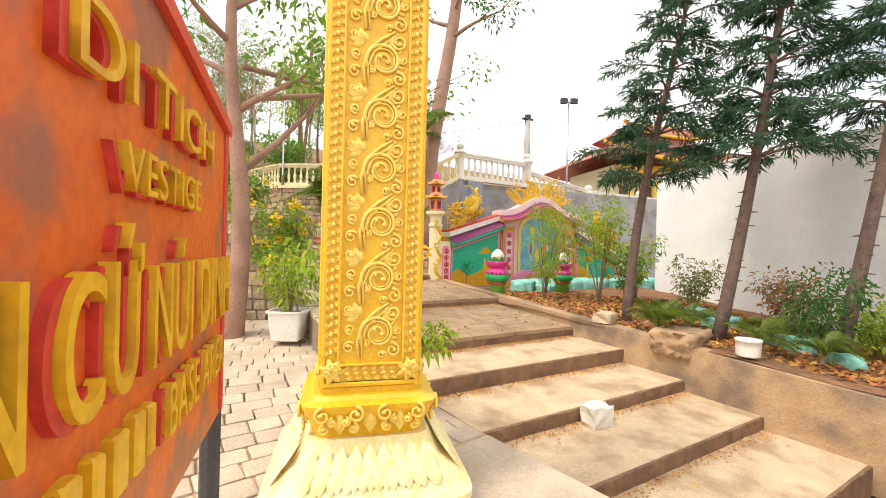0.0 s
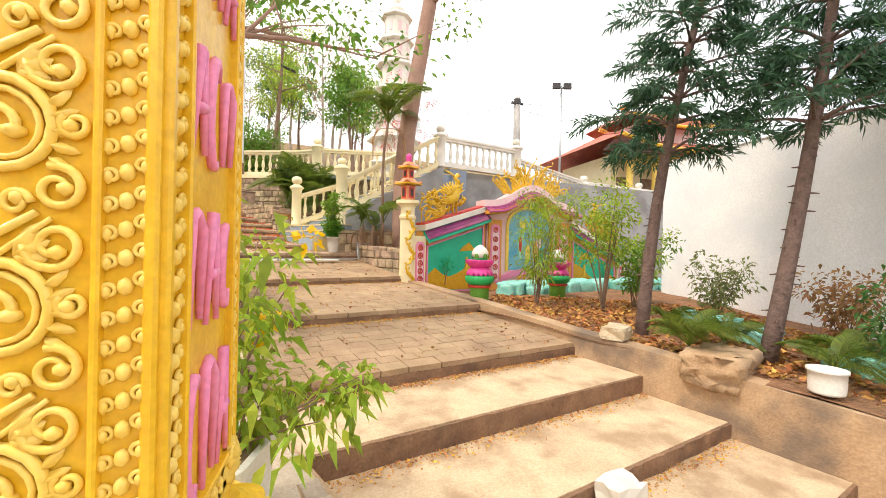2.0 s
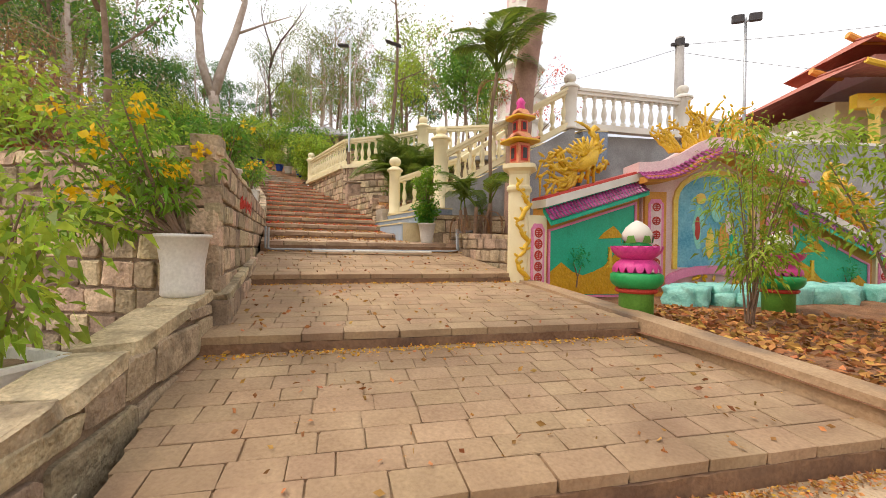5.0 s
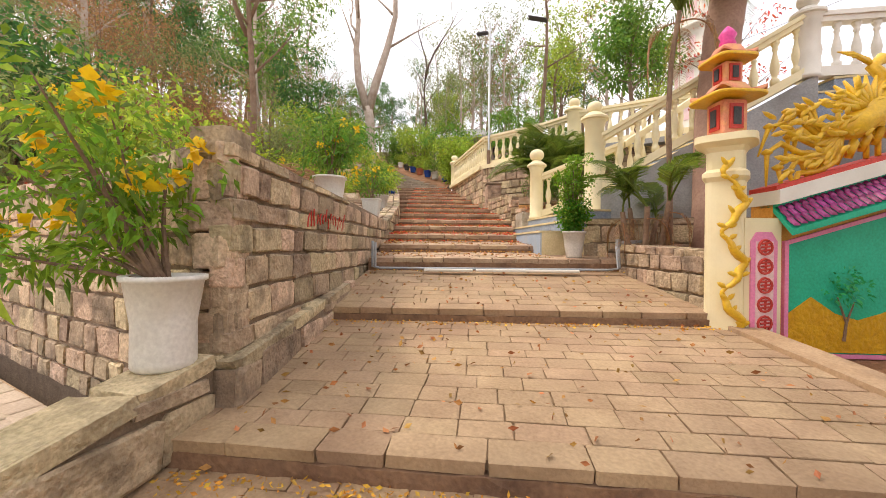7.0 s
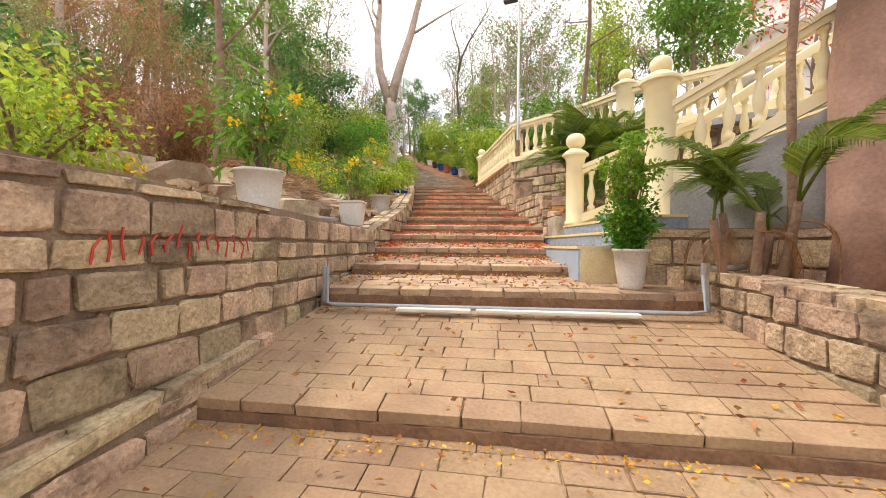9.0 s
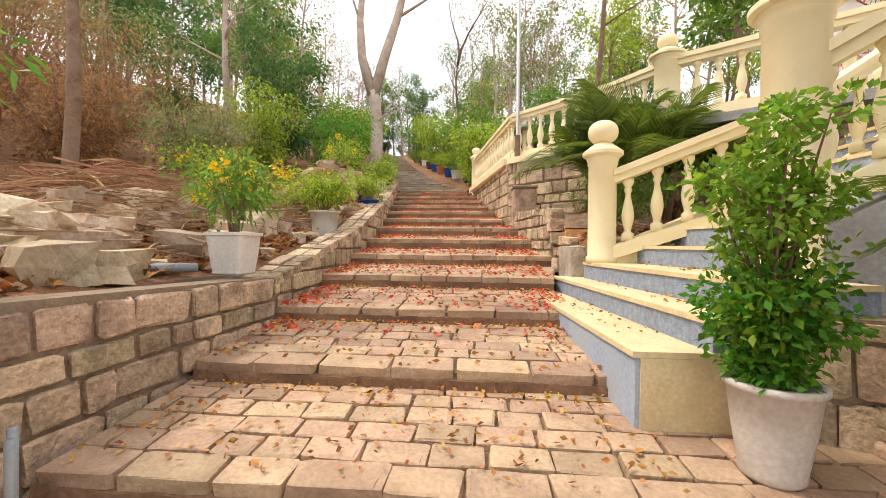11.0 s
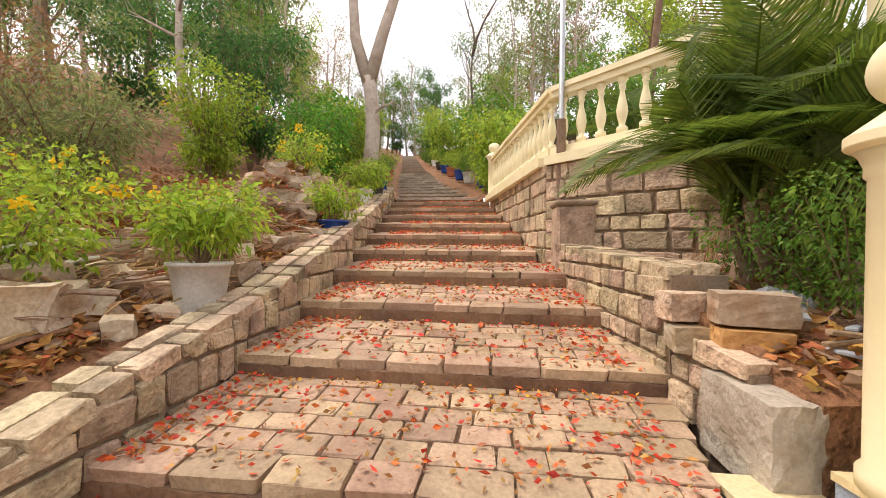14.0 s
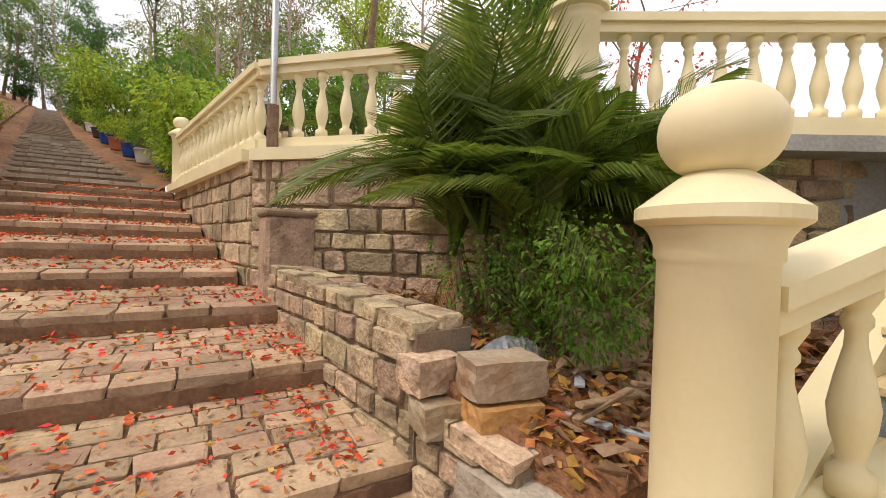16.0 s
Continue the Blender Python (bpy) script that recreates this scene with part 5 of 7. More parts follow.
for off, wd, yv in ((0.06, 0.07, -0.05),):
    band(fr, [(cx - hw - off, 1.42), (cx - hw - off, 2.55)] + [(cx - (hw + off) * math.cos(a), 2.55 + (0.42 + off) * math.sin(a)) for a in [math.pi * i / 10 for i in range(1, 10)]] + [(cx + hw + off, 2.55), (cx + hw + off, 1.42)], wd, yv, 0.0, mC)
fr.ob("picture_frame", M_GOLDLIGHT, screen)
lo = Shape()
band(lo, [(cx - 0.95, 1.08)] + [(cx - 0.85 * math.cos(a), 1.1 + 0.32 * math.sin(a)) for a in [math.pi * i / 10 for i in range(1, 10)]] + [(cx + 0.95, 1.08)], 0.14, -0.06, 0.0, mC)
lo.ob("lower_arch", M_PINK, screen)
lg = Shape()
lr = random.Random(8)
for k in range(24):
    x, z = lr.uniform(-0.5, 0.5), lr.uniform(1.02, 1.3)
    if abs(x) < 0.6 - (z - 1.0) * 0.9:
        petal(lg, 0, 0, 0.12, 0.06, lr.uniform(0, 6), 0, 0.03)
        lg.v[-8:] = [tuple(mC @ Vector((cx + x + p[0], p[1] - 0.03, z + p[2]))) for p in lg.v[-8:]]
lg.ob("gold_relief", M_GOLD, screen)
# wavy roof over the arch: rows of half-round tiles following a double curve


def wave(f):
    return 2.92 + 0.50 * math.exp(-((f - 0.5) / 0.24) ** 2) + 0.10 * abs(f - 0.5)


for y_off, mt, lab, zo, hh in ((0.0, M_PALEPINK, "roof_band", 0.0, 0.12),):
    rb = Shape()
    band(rb, [(-0.15 + (LC + 0.3) * i / 24, wave(i / 24) + 0.08) for i in range(25)], 0.16, -0.16, 0.34, mC)
    rb.ob(lab, mt, screen)
rt = Shape()
n = 40
for i in range(n):
    f = (i + 0.5) / n
    x = -0.15 + (LC + 0.3) * f
    z = wave(f)
    for j in range(3):
        pts = [(x + math.cos(a) * 0.032, math.sin(a) * 0.026) for a in (0, 0.8, 1.57, 2.34, 3.14)]
        top = [mC @ Vector((p[0], -0.12 - 0.10 * j, z - 0.055 * j + p[1])) for p in pts]
        bot = [mC @ Vector((p[0], -0.235 - 0.10 * j, z - 0.055 * (j + 1) + p[1] + 0.008)) for p in pts]
        rt.add(top + bot, [(k, k + 1, 6 + k, 5 + k) for k in range(4)] + [(5, 6, 7, 8, 9)])
rt.ob("arch_tiles", M_PURPLE, screen, "curving rows of purple tiles", kind="stuff")
ue = Shape()
band(ue, [(-0.12 + (LC + 0.24) * i / 24, wave(i / 24) - 0.14) for i in range(25)], 0.10, -0.36, 0.1, mC)
ue.ob("arch_eave", M_ORANGE, screen)
mR = local_panel((11.0, 6.93), (12.75, 6.5))
wing(mR, 1.8, 0.85, 0.78, 2.72, 1.95, 11, True)
badge_post(mR, 1.95, 0.30, 0.85, 1.75, 4, M_CREAM)


def gold_carving(name, label, m, spread, height, seed, plumes, profile):
    """A gilded openwork carving: curling plumes from a body, one mesh."""
    r = random.Random(seed)
    s = Shape()
    for k in range(plumes):
        f = k / (plumes - 1)
        x0 = -spread + 2 * spread * f
        a = math.pi / 2 + (0.5 - f) * 1.5 + r.uniform(-0.3, 0.3)
        L = height * profile(f) * r.uniform(0.6, 1.05)
        pts, rd = [], []
        bend = r.uniform(-1.4, 1.4)
        x, z = x0 * 0.8, 0.0
        for i in range(9):
            pts.append(m @ Vector((x, r.uniform(-0.03, 0.03) - 0.02, z)))
            rd.append(0.035 * (1 - i / 9.5) + 0.006)
            ang = a + bend * (i / 8) ** 1.5 * 1.6
            x += math.cos(ang) * L / 8
            z += math.sin(ang) * L / 8
        s.tube(pts, rd, 6)
        for i in range(2, 9, 2):
            w = pts[i]
            q = m.inverted() @ w
            k0 = len(s.v)
            petal(s, q.x, q.z, 0.09, 0.045, a + bend * 0.8 + r.choice((-0.9, 0.9)), -0.04, 0.02)
            s.v[k0:] = [tuple(m @ Vector(p)) for p in s.v[k0:]]
    s.lathe([(0.02, -0.05), (0.10, 0.0), (0.13, 0.10), (0.09, 0.2), (0.02, 0.25)], 12, m @ Vector((0, -0.02, 0)))
    o = s.ob(name, M_GOLD, None, label, True, "carving", "gilded carvings on the screen")
    return s


gold_carving("dragon_carving", "gilded flame-like dragon carving crowning the arch", mC @ Matrix.Translation((LC / 2, 0.02, 3.36)), 0.95, 0.85, 21, 46, lambda f: 0.55 + 0.65 * math.exp(-((f - 0.5) / 0.3) ** 2))


def phoenix(name, m, mirror=1):
    """Gilded bird: body, spread wing of feathers, neck and crest, long curling tail."""
    r = random.Random(4)
    s = Shape()

    def T(x, y, z):
        return m @ Vector((x * mirror, y, z))
    s.tube([T(-0.25, 0, 0.30), T(-0.05, -0.02, 0.30), T(0.15, -0.02, 0.38), T(0.30, -0.02, 0.52), T(0.34, -0.02, 0.68), T(0.27, -0.02, 0.78), T(0.36, -0.02, 0.83), T(0.46, -0.02, 0.80)],
           [0.05, 0.12, 0.14, 0.09, 0.055, 0.05, 0.055, 0.01], 10)
    for k in range(11):
        a = 0.2 + 0.23 * k
        s.tube([T(0.05 + 0.02 * k, -0.05, 0.36), T(0.05 + 0.22 * math.cos(a), -0.08, 0.40 + 0.16 * math.sin(a)), T(0.05 + 0.44 * math.cos(a), -0.06, 0.42 + 0.30 * math.sin(a))], [0.03, 0.035, 0.01], 6)
    for k in range(12):
        a = math.pi - 0.5 + 0.12 * k + r.uniform(-0.1, 0.1)
        L = r.uniform(0.45, 0.85)
        pts = [T(-0.15 + L * i / 6 * math.cos(a + 0.35 * math.sin(i * 1.1)), -0.03, 0.28 + L * i / 6 * math.sin(a + 0.35 * math.sin(i * 1.1))) for i in range(7)]
        s.tube(pts, [0.03, 0.035, 0.032, 0.028, 0.028, 0.022, 0.008], 6)
        p = pts[5]
        s.lathe([(0.005, -0.035), (0.04, -0.01), (0.045, 0.01), (0.005, 0.035)], 8, p)
    for k in range(5):
        s.tube([T(0.27, -0.02, 0.80), T(0.24 - 0.03 * k, -0.02, 0.86 + 0.02 * k), T(0.15 - 0.04 * k, -0.02, 0.88 + 0.025 * k)], [0.02, 0.018, 0.005], 5)
    for k in range(90):
        if k < 45:
            x, z = r.uniform(-0.25, 0.38), r.uniform(0.22, 0.62)
        else:
            x, z = r.uniform(-0.75, -0.1), r.uniform(0.05, 0.6)
        k0 = len(s.v)
        petal(s, 0, 0, r.uniform(0.09, 0.16), 0.05, math.pi + r.uniform(-0.9, 0.9) if k > 20 else r.uniform(0.3, 1.6), 0, 0.035)
        s.v[k0:] = [tuple(T(x + p[0], -0.10 + p[1], z + p[2])) for p in s.v[k0:]]
    for x in (0.05, 0.16):
        s.tube([T(x, 0, 0.3), T(x + 0.03, 0, 0.12), T(x, 0, 0.0)], 0.022, 6)
    for k in range(8):
        s.tube([T(-0.5 + 0.13 * k, 0.0, -0.05 + 0.03 * k), T(-0.45 + 0.13 * k, -0.04, 0.08 + 0.03 * k), T(-0.37 + 0.13 * k, 0.0, 0.02 + 0.03 * k)], [0.03, 0.04, 0.015], 6)
    s.ob(name, M_GOLD, None, "gilded phoenix carving perched on the sloping screen roof", True, "carving", "gilded carvings on the screen")


phoenix("phoenix_carving", mL @ Matrix.Translation((0.85, 0.08, 2.74)) @ pose(0, 0, 0, 0, -14, 0))
phoenix("phoenix_carving", mR @ Matrix.Translation((1.0, 0.08, 2.35)) @ pose(0, 0, 0, 0, 20, 0), -1)

# lotus posts before the screen
lotus = thing("lotus_post", "green post carrying a pink lotus bowl and a white bud", "post", "lotus posts", at=(1.19, 8.86, 0.9))
Shape().lathe([(0.17, -0.3), (0.17, 0.38), (0.18, 0.40)], 24).ob("stem", M_GREEN, lotus, smooth=True)
Shape().lathe([(0.19, 0.37), (0.21, 0.39), (0.21, 0.41), (0.19, 0.42)], 24).ob("red_ring", M_RED, lotus)
Shape().lathe([(0.18, 0.41), (0.24, 0.46), (0.26, 0.50), (0.26, 0.56), (0.23, 0.58)], 24).ob("green_collar", M_BRIGHTGREEN, lotus, smooth=True)
for k in range(16):
    a = 2 * math.pi * k / 16
    for (r0, z0, r1, z1, w) in ((0.15, 0.72, 0.225, 0.585, 0.05), (0.14, 0.72, 0.25, 0.86, 0.055)):
        s = Shape()
        prof = []
        for i in range(5):
            f = i / 4
            rr, zz = r0 + (r1 - r0) * f + 0.03 * math.sin(f * math.pi), z0 + (z1 - z0) * f
            ww = w * math.sin(math.pi * min(0.95, 0.25 + 0.6 * f)) * 0.9
            for q in (-1, 0, 1):
                b = a + q * ww / rr
                prof.append(((rr + (0.012 if q == 0 else 0)) * math.cos(b), (rr + (0.012 if q == 0 else 0)) * math.sin(b), zz))
        s.add(prof, [(3 * i + j, 3 * i + j + 1, 3 * i + j + 4, 3 * i + j + 3) for i in range(4) for j in range(2)])
        s.ob("petal", M_HOTPINK, lotus, smooth=True)
Shape().lathe([(0.14, 0.58), (0.14, 0.74), (0.225, 0.84), (0.21, 0.86)], 20).ob("bowl", M_HOTPINK, lotus, smooth=True)
Shape().lathe([(0.10, 0.84), (0.15, 0.87), (0.10, 0.90)], 20).ob("green_base", M_BRIGHTGREEN, lotus, smooth=True)
Shape().lathe([(0.08, 0.88), (0.145, 0.93), (0.15, 0.99), (0.11, 1.06), (0.05, 1.11), (0.01, 1.13)], 20).ob("bud", M_WHITE, lotus, smooth=True)
for k in range(6):
    a = 2 * math.pi * k / 6
    s = Shape()
    for i in range(5):
        f = i / 4
        rr = 0.158 - 0.10 * max(0, f - 0.5)
        for q in (-1, 1):
            b = a + q * 0.35 * (1 - f) ** 0.7
            s.v.append((rr * math.cos(b), rr * math.sin(b), 0.89 + 0.13 * f))
    s.f += [(2 * i, 2 * i + 1, 2 * i + 3, 2 * i + 2) for i in range(4)]
    s.ob("sepal", M_GREEN, lotus, smooth=True)
copy_thing(lotus, pose(3.0, 10.2, 0.85, 0, 0, 20))

# aqua painted rockery at the screen's foot
rk = random.Random(12)
for k in range(34):
    f = k / 33
    u = 8.3 + 5.0 * f
    v = 6.75 - 0.8 * f + rk.uniform(-0.25, 0.25)
    if f > 0.8:
        v -= 3 * (f - 0.8)
    p = W(u, v)
    sz = rk.uniform(0.28, 0.5)
    s = Shape().rock((0, 0, sz * 0.2), (sz * 1.2, sz * 0.9, sz * 0.8), rk, rk.uniform(0, 90), 4, 0.16)
    o = s.ob("painted_rock", M_AQUA, None, "aqua-painted rock at the foot of the screen", True, "rock", "painted rocks in the bed")
    o.matrix_basis = Matrix.Translation((p.x, p.y, garden_z(p.x, p.y)))
for k in range(14):
    x, y = 4.6 + 0.08 * k + rk.uniform(-0.3, 0.3), 8.6 - 0.42 * k + rk.uniform(-0.2, 0.2)
    sz = rk.uniform(0.25, 0.45)
    o = Shape().rock((0, 0, sz * 0.2), (sz * 1.2, sz * 0.9, sz * 0.7), rk, rk.uniform(0, 90), 4, 0.16).ob("painted_rock", M_AQUA, None, "aqua-painted rock among garden plants", True, "rock", "painted rocks in the bed")
    o.matrix_basis = Matrix.Translation((x, y, garden_z(x, y)))


def stone_ob(name, label, p, size, mt, seed, rz=0.0, group="", cuts=3, rough=0.12):
    r = random.Random(seed)
    o = Shape().rock((0, 0, size[2] * 0.42), size, r, 0, cuts, rough).ob(name, mt, None, label, False, "stone", group)
    o.matrix_basis = pose(*p, 0, 0, rz)
    return o


stone_ob("white_stone", "pale broken stone lying on a step", (1.72, 4.45, 0.11), (0.30, 0.24, 0.26), M_WHITE, 8, 25, "", 3, 0.13)
stone_ob("rock", "brown rock on the garden kerb", (*W(6.35, 3.4)[:2], 0.88), (0.42, 0.3, 0.16), M_RUBBLE, 6, 50)
mound = Shape().rock((0, 0, 0.05), (0.95, 0.55, 0.34), random.Random(3), 0, 7, 0.16).ob("cement_mound", M_KERB, None, "heap of hardened cement on the kerb", True, "heap")
mound.matrix_basis = pose(*W(6.5, 2.3)[:2], 0.70, 0, 0, 40)

# ---- pots ----


def pot(name, label, at, h, r_top, r_bot, mt, square=1.0, rim=0.03, soil=True, rz=0.0, flare=0.0):
    e = thing(name, label, "plant pot", "plant pots along the stair", at=Matrix.Translation(at) @ pose(0, 0, 0, 0, 0, rz))
    r_in = r_top - 0.02
    mid = (r_top + r_bot) / 2 - flare
    body = Shape().lathe([(r_bot * 0.9, 0), (r_bot, 0.015), (r_bot * 1.0, h * 0.1), (mid, h * 0.5), (r_top * 0.97, h - rim), (r_top * 1.06, h - rim + 0.006), (r_top * 1.06, h), (r_in, h), (r_in - 0.01, h - 0.05)],
                  28, (0, 0, 0), square).ob("pot_body", mt, e, smooth=square == 1.0)
    Shape().lathe([(r_in, h - 0.07), (r_in, h - 0.05), (0.01, h - 0.035)], 20, (0, 0, 0), square).ob("soil", M_JOINT, body)
    return e


def shrub(parent, base, spread, top, stems, per, size, mt, seed, width=0.4, stem_r=0.008, bark=None, lean=(0, 0), droop=0.3, low=0.35, clump=0.22, flowers=0, fmat=None, fsize=0.042):
    """Branching stems with leaf clumps on their upper part, under a thing."""
    r = random.Random(seed)
    s = Shape()
    cs = []
    B = Vector(base)
    for k in range(stems):
        a = 2 * math.pi * k / stems + r.uniform(-0.4, 0.4)
        reach = spread * r.uniform(0.35, 1.0)
        hgt = (top - base[2]) * r.uniform(0.65, 1.0)
        end = B + Vector((math.cos(a) * reach + lean[0], math.sin(a) * reach + lean[1], hgt))
        mid = B.lerp(end, 0.5) + Vector((lean[0] * 0.1 - math.cos(a) * reach * 0.15, lean[1] * 0.1, hgt * 0.12))
        pts = [B + Vector((r.uniform(-0.03, 0.03), r.uniform(-0.03, 0.03), 0)), mid, end]
        path = [pts[0].lerp(pts[1], t).lerp(pts[1].lerp(pts[2], t), t) for t in (0, 0.2, 0.4, 0.6, 0.8, 1.0)]
        Shape().tube(path, [stem_r * (1.2 - 0.9 * i / 5) for i in range(6)], 5).ob("stem", bark or M_BARK, parent)
        for t in (low, (low + 1) / 2, 1.0):
            q = pts[0].lerp(pts[1], t).lerp(pts[1].lerp(pts[2], t), t)
            cs.append(q + Vector((r.uniform(-1, 1), r.uniform(-1, 1), r.uniform(-0.5, 0.7))) * clump * 0.5)
    v, f = clumps(cs, [clump * r.uniform(0.7, 1.2) for _ in cs], per, size, seed, width, droop)
    leaf_ob("leaves", v, f, mt, parent)
    if flowers:
        pick = [cs[r.randrange(len(cs))] + Vector((r.uniform(-1, 1), r.uniform(-1, 1), r.uniform(-0.2, 1.0))) * clump for _ in range(flowers)]
        for j, q in enumerate(pick):
            v, f = clumps([q], [0.05], 16, fsize, seed + j, 0.9, 0.1)
            leaf_ob("flower", v, f, fmat, parent)
    return cs


p1 = pot("plant_pot", "white plastic pot with yellow-flowered shrub on the kerb wall", (-2.18, 6.42, 1.33), 0.45, 0.175, 0.14, M_PLASTIC, flare=0.018)
shrub(p1, (0, 0, 0.40), 0.50, 1.30, 10, 42, 0.08, M_LEAFFRESH, 41, 0.34, 0.013, lean=(-0.38, -0.25), low=0.45, clump=0.20, flowers=13, fmat=M_YELLOWFLOWER, fsize=0.065)
shrub(p1, (0, 0, 0.40), 0.45, 0.62, 5, 34, 0.08, M_LEAFFRESH, 141, 0.34, 0.010, lean=(-0.45, -0.30), low=0.6, clump=0.15, flowers=3, fmat=M_YELLOWFLOWER, fsize=0.065)
p2 = pot("planter", "white box planter with a leafy yellow-green shrub beside the steps", (-0.62, 3.45, 0.64), 0.40, 0.23, 0.2, M_PLASTIC, 0.2)
shrub(p2, (0, 0, 0.36), 0.48, 1.40, 10, 22, 0.095, M_LEAFYEL, 42, 0.42, 0.010, lean=(-0.02, 0.12), low=0.5, clump=0.24, droop=0.5, flowers=5, fmat=M_YELLOWFLOWER)
shrub(p2, (0.05, 0.05, 0.36), 0.42, 0.68, 6, 18, 0.10, M_LEAFYEL, 52, 0.42, 0.008, lean=(0.42, 0.12), low=0.7, clump=0.15, droop=0.6)
p3 = pot("planter", "white box planter with bright green leaves near the kerb", (-1.95, 5.25, 0.80), 0.38, 0.22, 0.18, M_PLASTIC, 0.2)
shrub(p3, (0, 0, 0.34), 0.30, 1.15, 8, 36, 0.085, M_LEAFYEL, 43, 0.42, 0.010, low=0.4, clump=0.28, droop=0.5, flowers=3, fmat=M_YELLOWFLOWER)
p4 = pot("plant_pot", "weathered white pot with a dense clipped bush by the blue steps", (-2.02, 11.30, 1.79), 0.37, 0.155, 0.108, M_POTGREY)
shrub(p4, (0, 0, 0.34), 0.21, 1.40, 12, 110, 0.042, M_LEAFFRESH, 44, 0.6, 0.010, low=0.3, clump=0.115, droop=0.1)
shrub(p4, (0, 0, 0.34), 0.17, 0.72, 9, 110, 0.04, M_LEAFRICH, 144, 0.6, 0.008, low=0.25, clump=0.12, droop=0.1)
p5 = pot("plant_pot", "square off-white pot with yellow flowers on the wall end", (*W(2.68, 11.37)[:2], 2.41), 0.33, 0.155, 0.12, M_PLASTIC, 0.25, rz=40)
shrub(p5, (0, 0, 0.28), 0.32, 0.9, 8, 30, 0.08, M_LEAF, 45, 0.34, 0.010, low=0.5, clump=0.2, flowers=10, fmat=M_YELLOWFLOWER)
p6 = pot("plant_pot", "leaning grey-white pot with straggly yellow-green plant", (*W(2.50, 13.73)[:2], 2.74), 0.36, 0.20, 0.15, M_POTGREY, flare=0.005)
shrub(p6, (0, 0, 0.3), 0.42, 0.85, 11, 40, 0.075, M_LEAFYEL, 46, 0.4, 0.008, low=0.5, clump=0.18)
p7 = pot("plant_pot", "dark blue glazed bowl with small yellow-green plant", (*W(2.38, 16.4)[:2], 3.31), 0.24, 0.20, 0.13, M_POTBLUE)
shrub(p7, (0, 0, 0.2), 0.35, 0.75, 8, 34, 0.08, M_LEAFYEL, 47, 0.4, 0.008, low=0.5, clump=0.18)
p8 = pot("plant_pot", "white pot with a bushy yellow-green plant", (*W(1.96, 19.0)[:2], 3.98), 0.34, 0.17, 0.125, M_PLASTIC)
shrub(p8, (0, 0, 0.32), 0.4, 0.75, 9, 40, 0.09, M_LEAFYEL, 48, 0.4, 0.010, low=0.5, clump=0.26)
FAR_POTS = [(left_edge(v) - 0.3, v, mt, lab) for v, mt, lab in ((19.9, M_DARK, "black pot with a bushy yellow-green shrub"), (20.7, M_POTBLUE, "dark blue pot with a green shrub"), (25.0, M_POTRED, "terracotta pot beside the upper steps"))]
FAR_POTS += [(right_edge(v) + 0.35, v, mt, lab) for v, mt, lab in ((22.0, M_POTBLUE, "blue pot beside the upper steps"), (23.2, M_POTGREY, "pale pot beside the upper steps"), (24.3, M_POTBLUE, "blue pot beside the upper steps"), (25.8, M_POTRED, "terracotta pot beside the upper steps"), (27.5, M_POTBLUE, "blue pot beside the upper steps"), (29.5, M_DARK, "black pot beside the upper steps"), (32.0, M_PLASTIC, "white pot beside the upper steps"), (35.0, M_PLASTIC, "white pot beside the upper steps"))]
for k, (u, v, mt, lab) in enumerate(FAR_POTS):
    e = pot("plant_pot", lab, (*W(u, v)[:2], stair_z(v) + 0.12), 0.32, 0.19, 0.14, mt)
    shrub(e, (0, 0, 0.28), 0.32, 0.85, 7, 44, 0.07, M_LEAFYEL if k % 3 != 1 else M_LEAF, 60 + k, 0.35, 0.010, low=0.45, clump=0.2)
for k, (v, mt) in enumerate(((9.45, M_PLASTIC),)):
    e = pot("plant_pot", "white pot with a green flowering shrub on top of the wall", (*W(2.45 - 0.1 * k, v)[:2], 2.43), 0.36, 0.2, 0.15, mt)
    shrub(e, (0, 0, 0.3), 0.42, 1.05, 9, 50, 0.085, M_LEAF if k == 0 else M_LEAFYEL, 80 + k, 0.36, 0.010, low=0.4, clump=0.25, flowers=8, fmat=M_YELLOWFLOWER)
g1 = pot("plant_pot", "small round white pot on the garden kerb", (*W(6.28, 1.45)[:2], 0.74), 0.22, 0.14, 0.13, M_PLASTIC)

# ---- pipes, planks, stacked stones ----
pipes = thing("water_pipes", "two grey plastic pipes along the foot of the step", "pipe")
for off in (0.0, 0.042):
    Shape().tube([W(2.97 + off, 9.6 - off, 2.0 - off * 0.5), W(2.97 + off, 9.6 - off, 1.67), W(3.05 + off, 9.58 - off, 1.65), W(6.02 - off, 9.5 - off, 1.65), W(6.16 - off, 9.5 - off, 1.67), W(6.16 - off, 9.56 - off, 2.0 - off)], 0.016, 10).ob("pipe", M_PIPE, pipes, smooth=True)
Shape().lathe([(0.034, -0.05), (0.034, 0.05)], 10, W(6.16, 9.56, 2.0)).ob("elbow", M_PIPE, pipes)
Shape().tube([W(6.16, 9.56, 2.0), W(6.5, 9.62, 2.02)], 0.024, 10).ob("pipe", M_PIPE, pipes, smooth=True)
for k, (u, l) in enumerate(((3.95, 0.62), (4.95, 1.3))):
    p = W(u, 9.475 - 0.02 * k, 1.632)
    o = Shape().box((0, 0, 0), (l, 0.07, 0.035), 0, 0.008).ob("white_batten", M_WHITE, None, "white painted batten lying against the pipes", False, "plank", "battens on the step")
    o.matrix_basis = pose(*p, 0, 0, 38 - 2 * k)
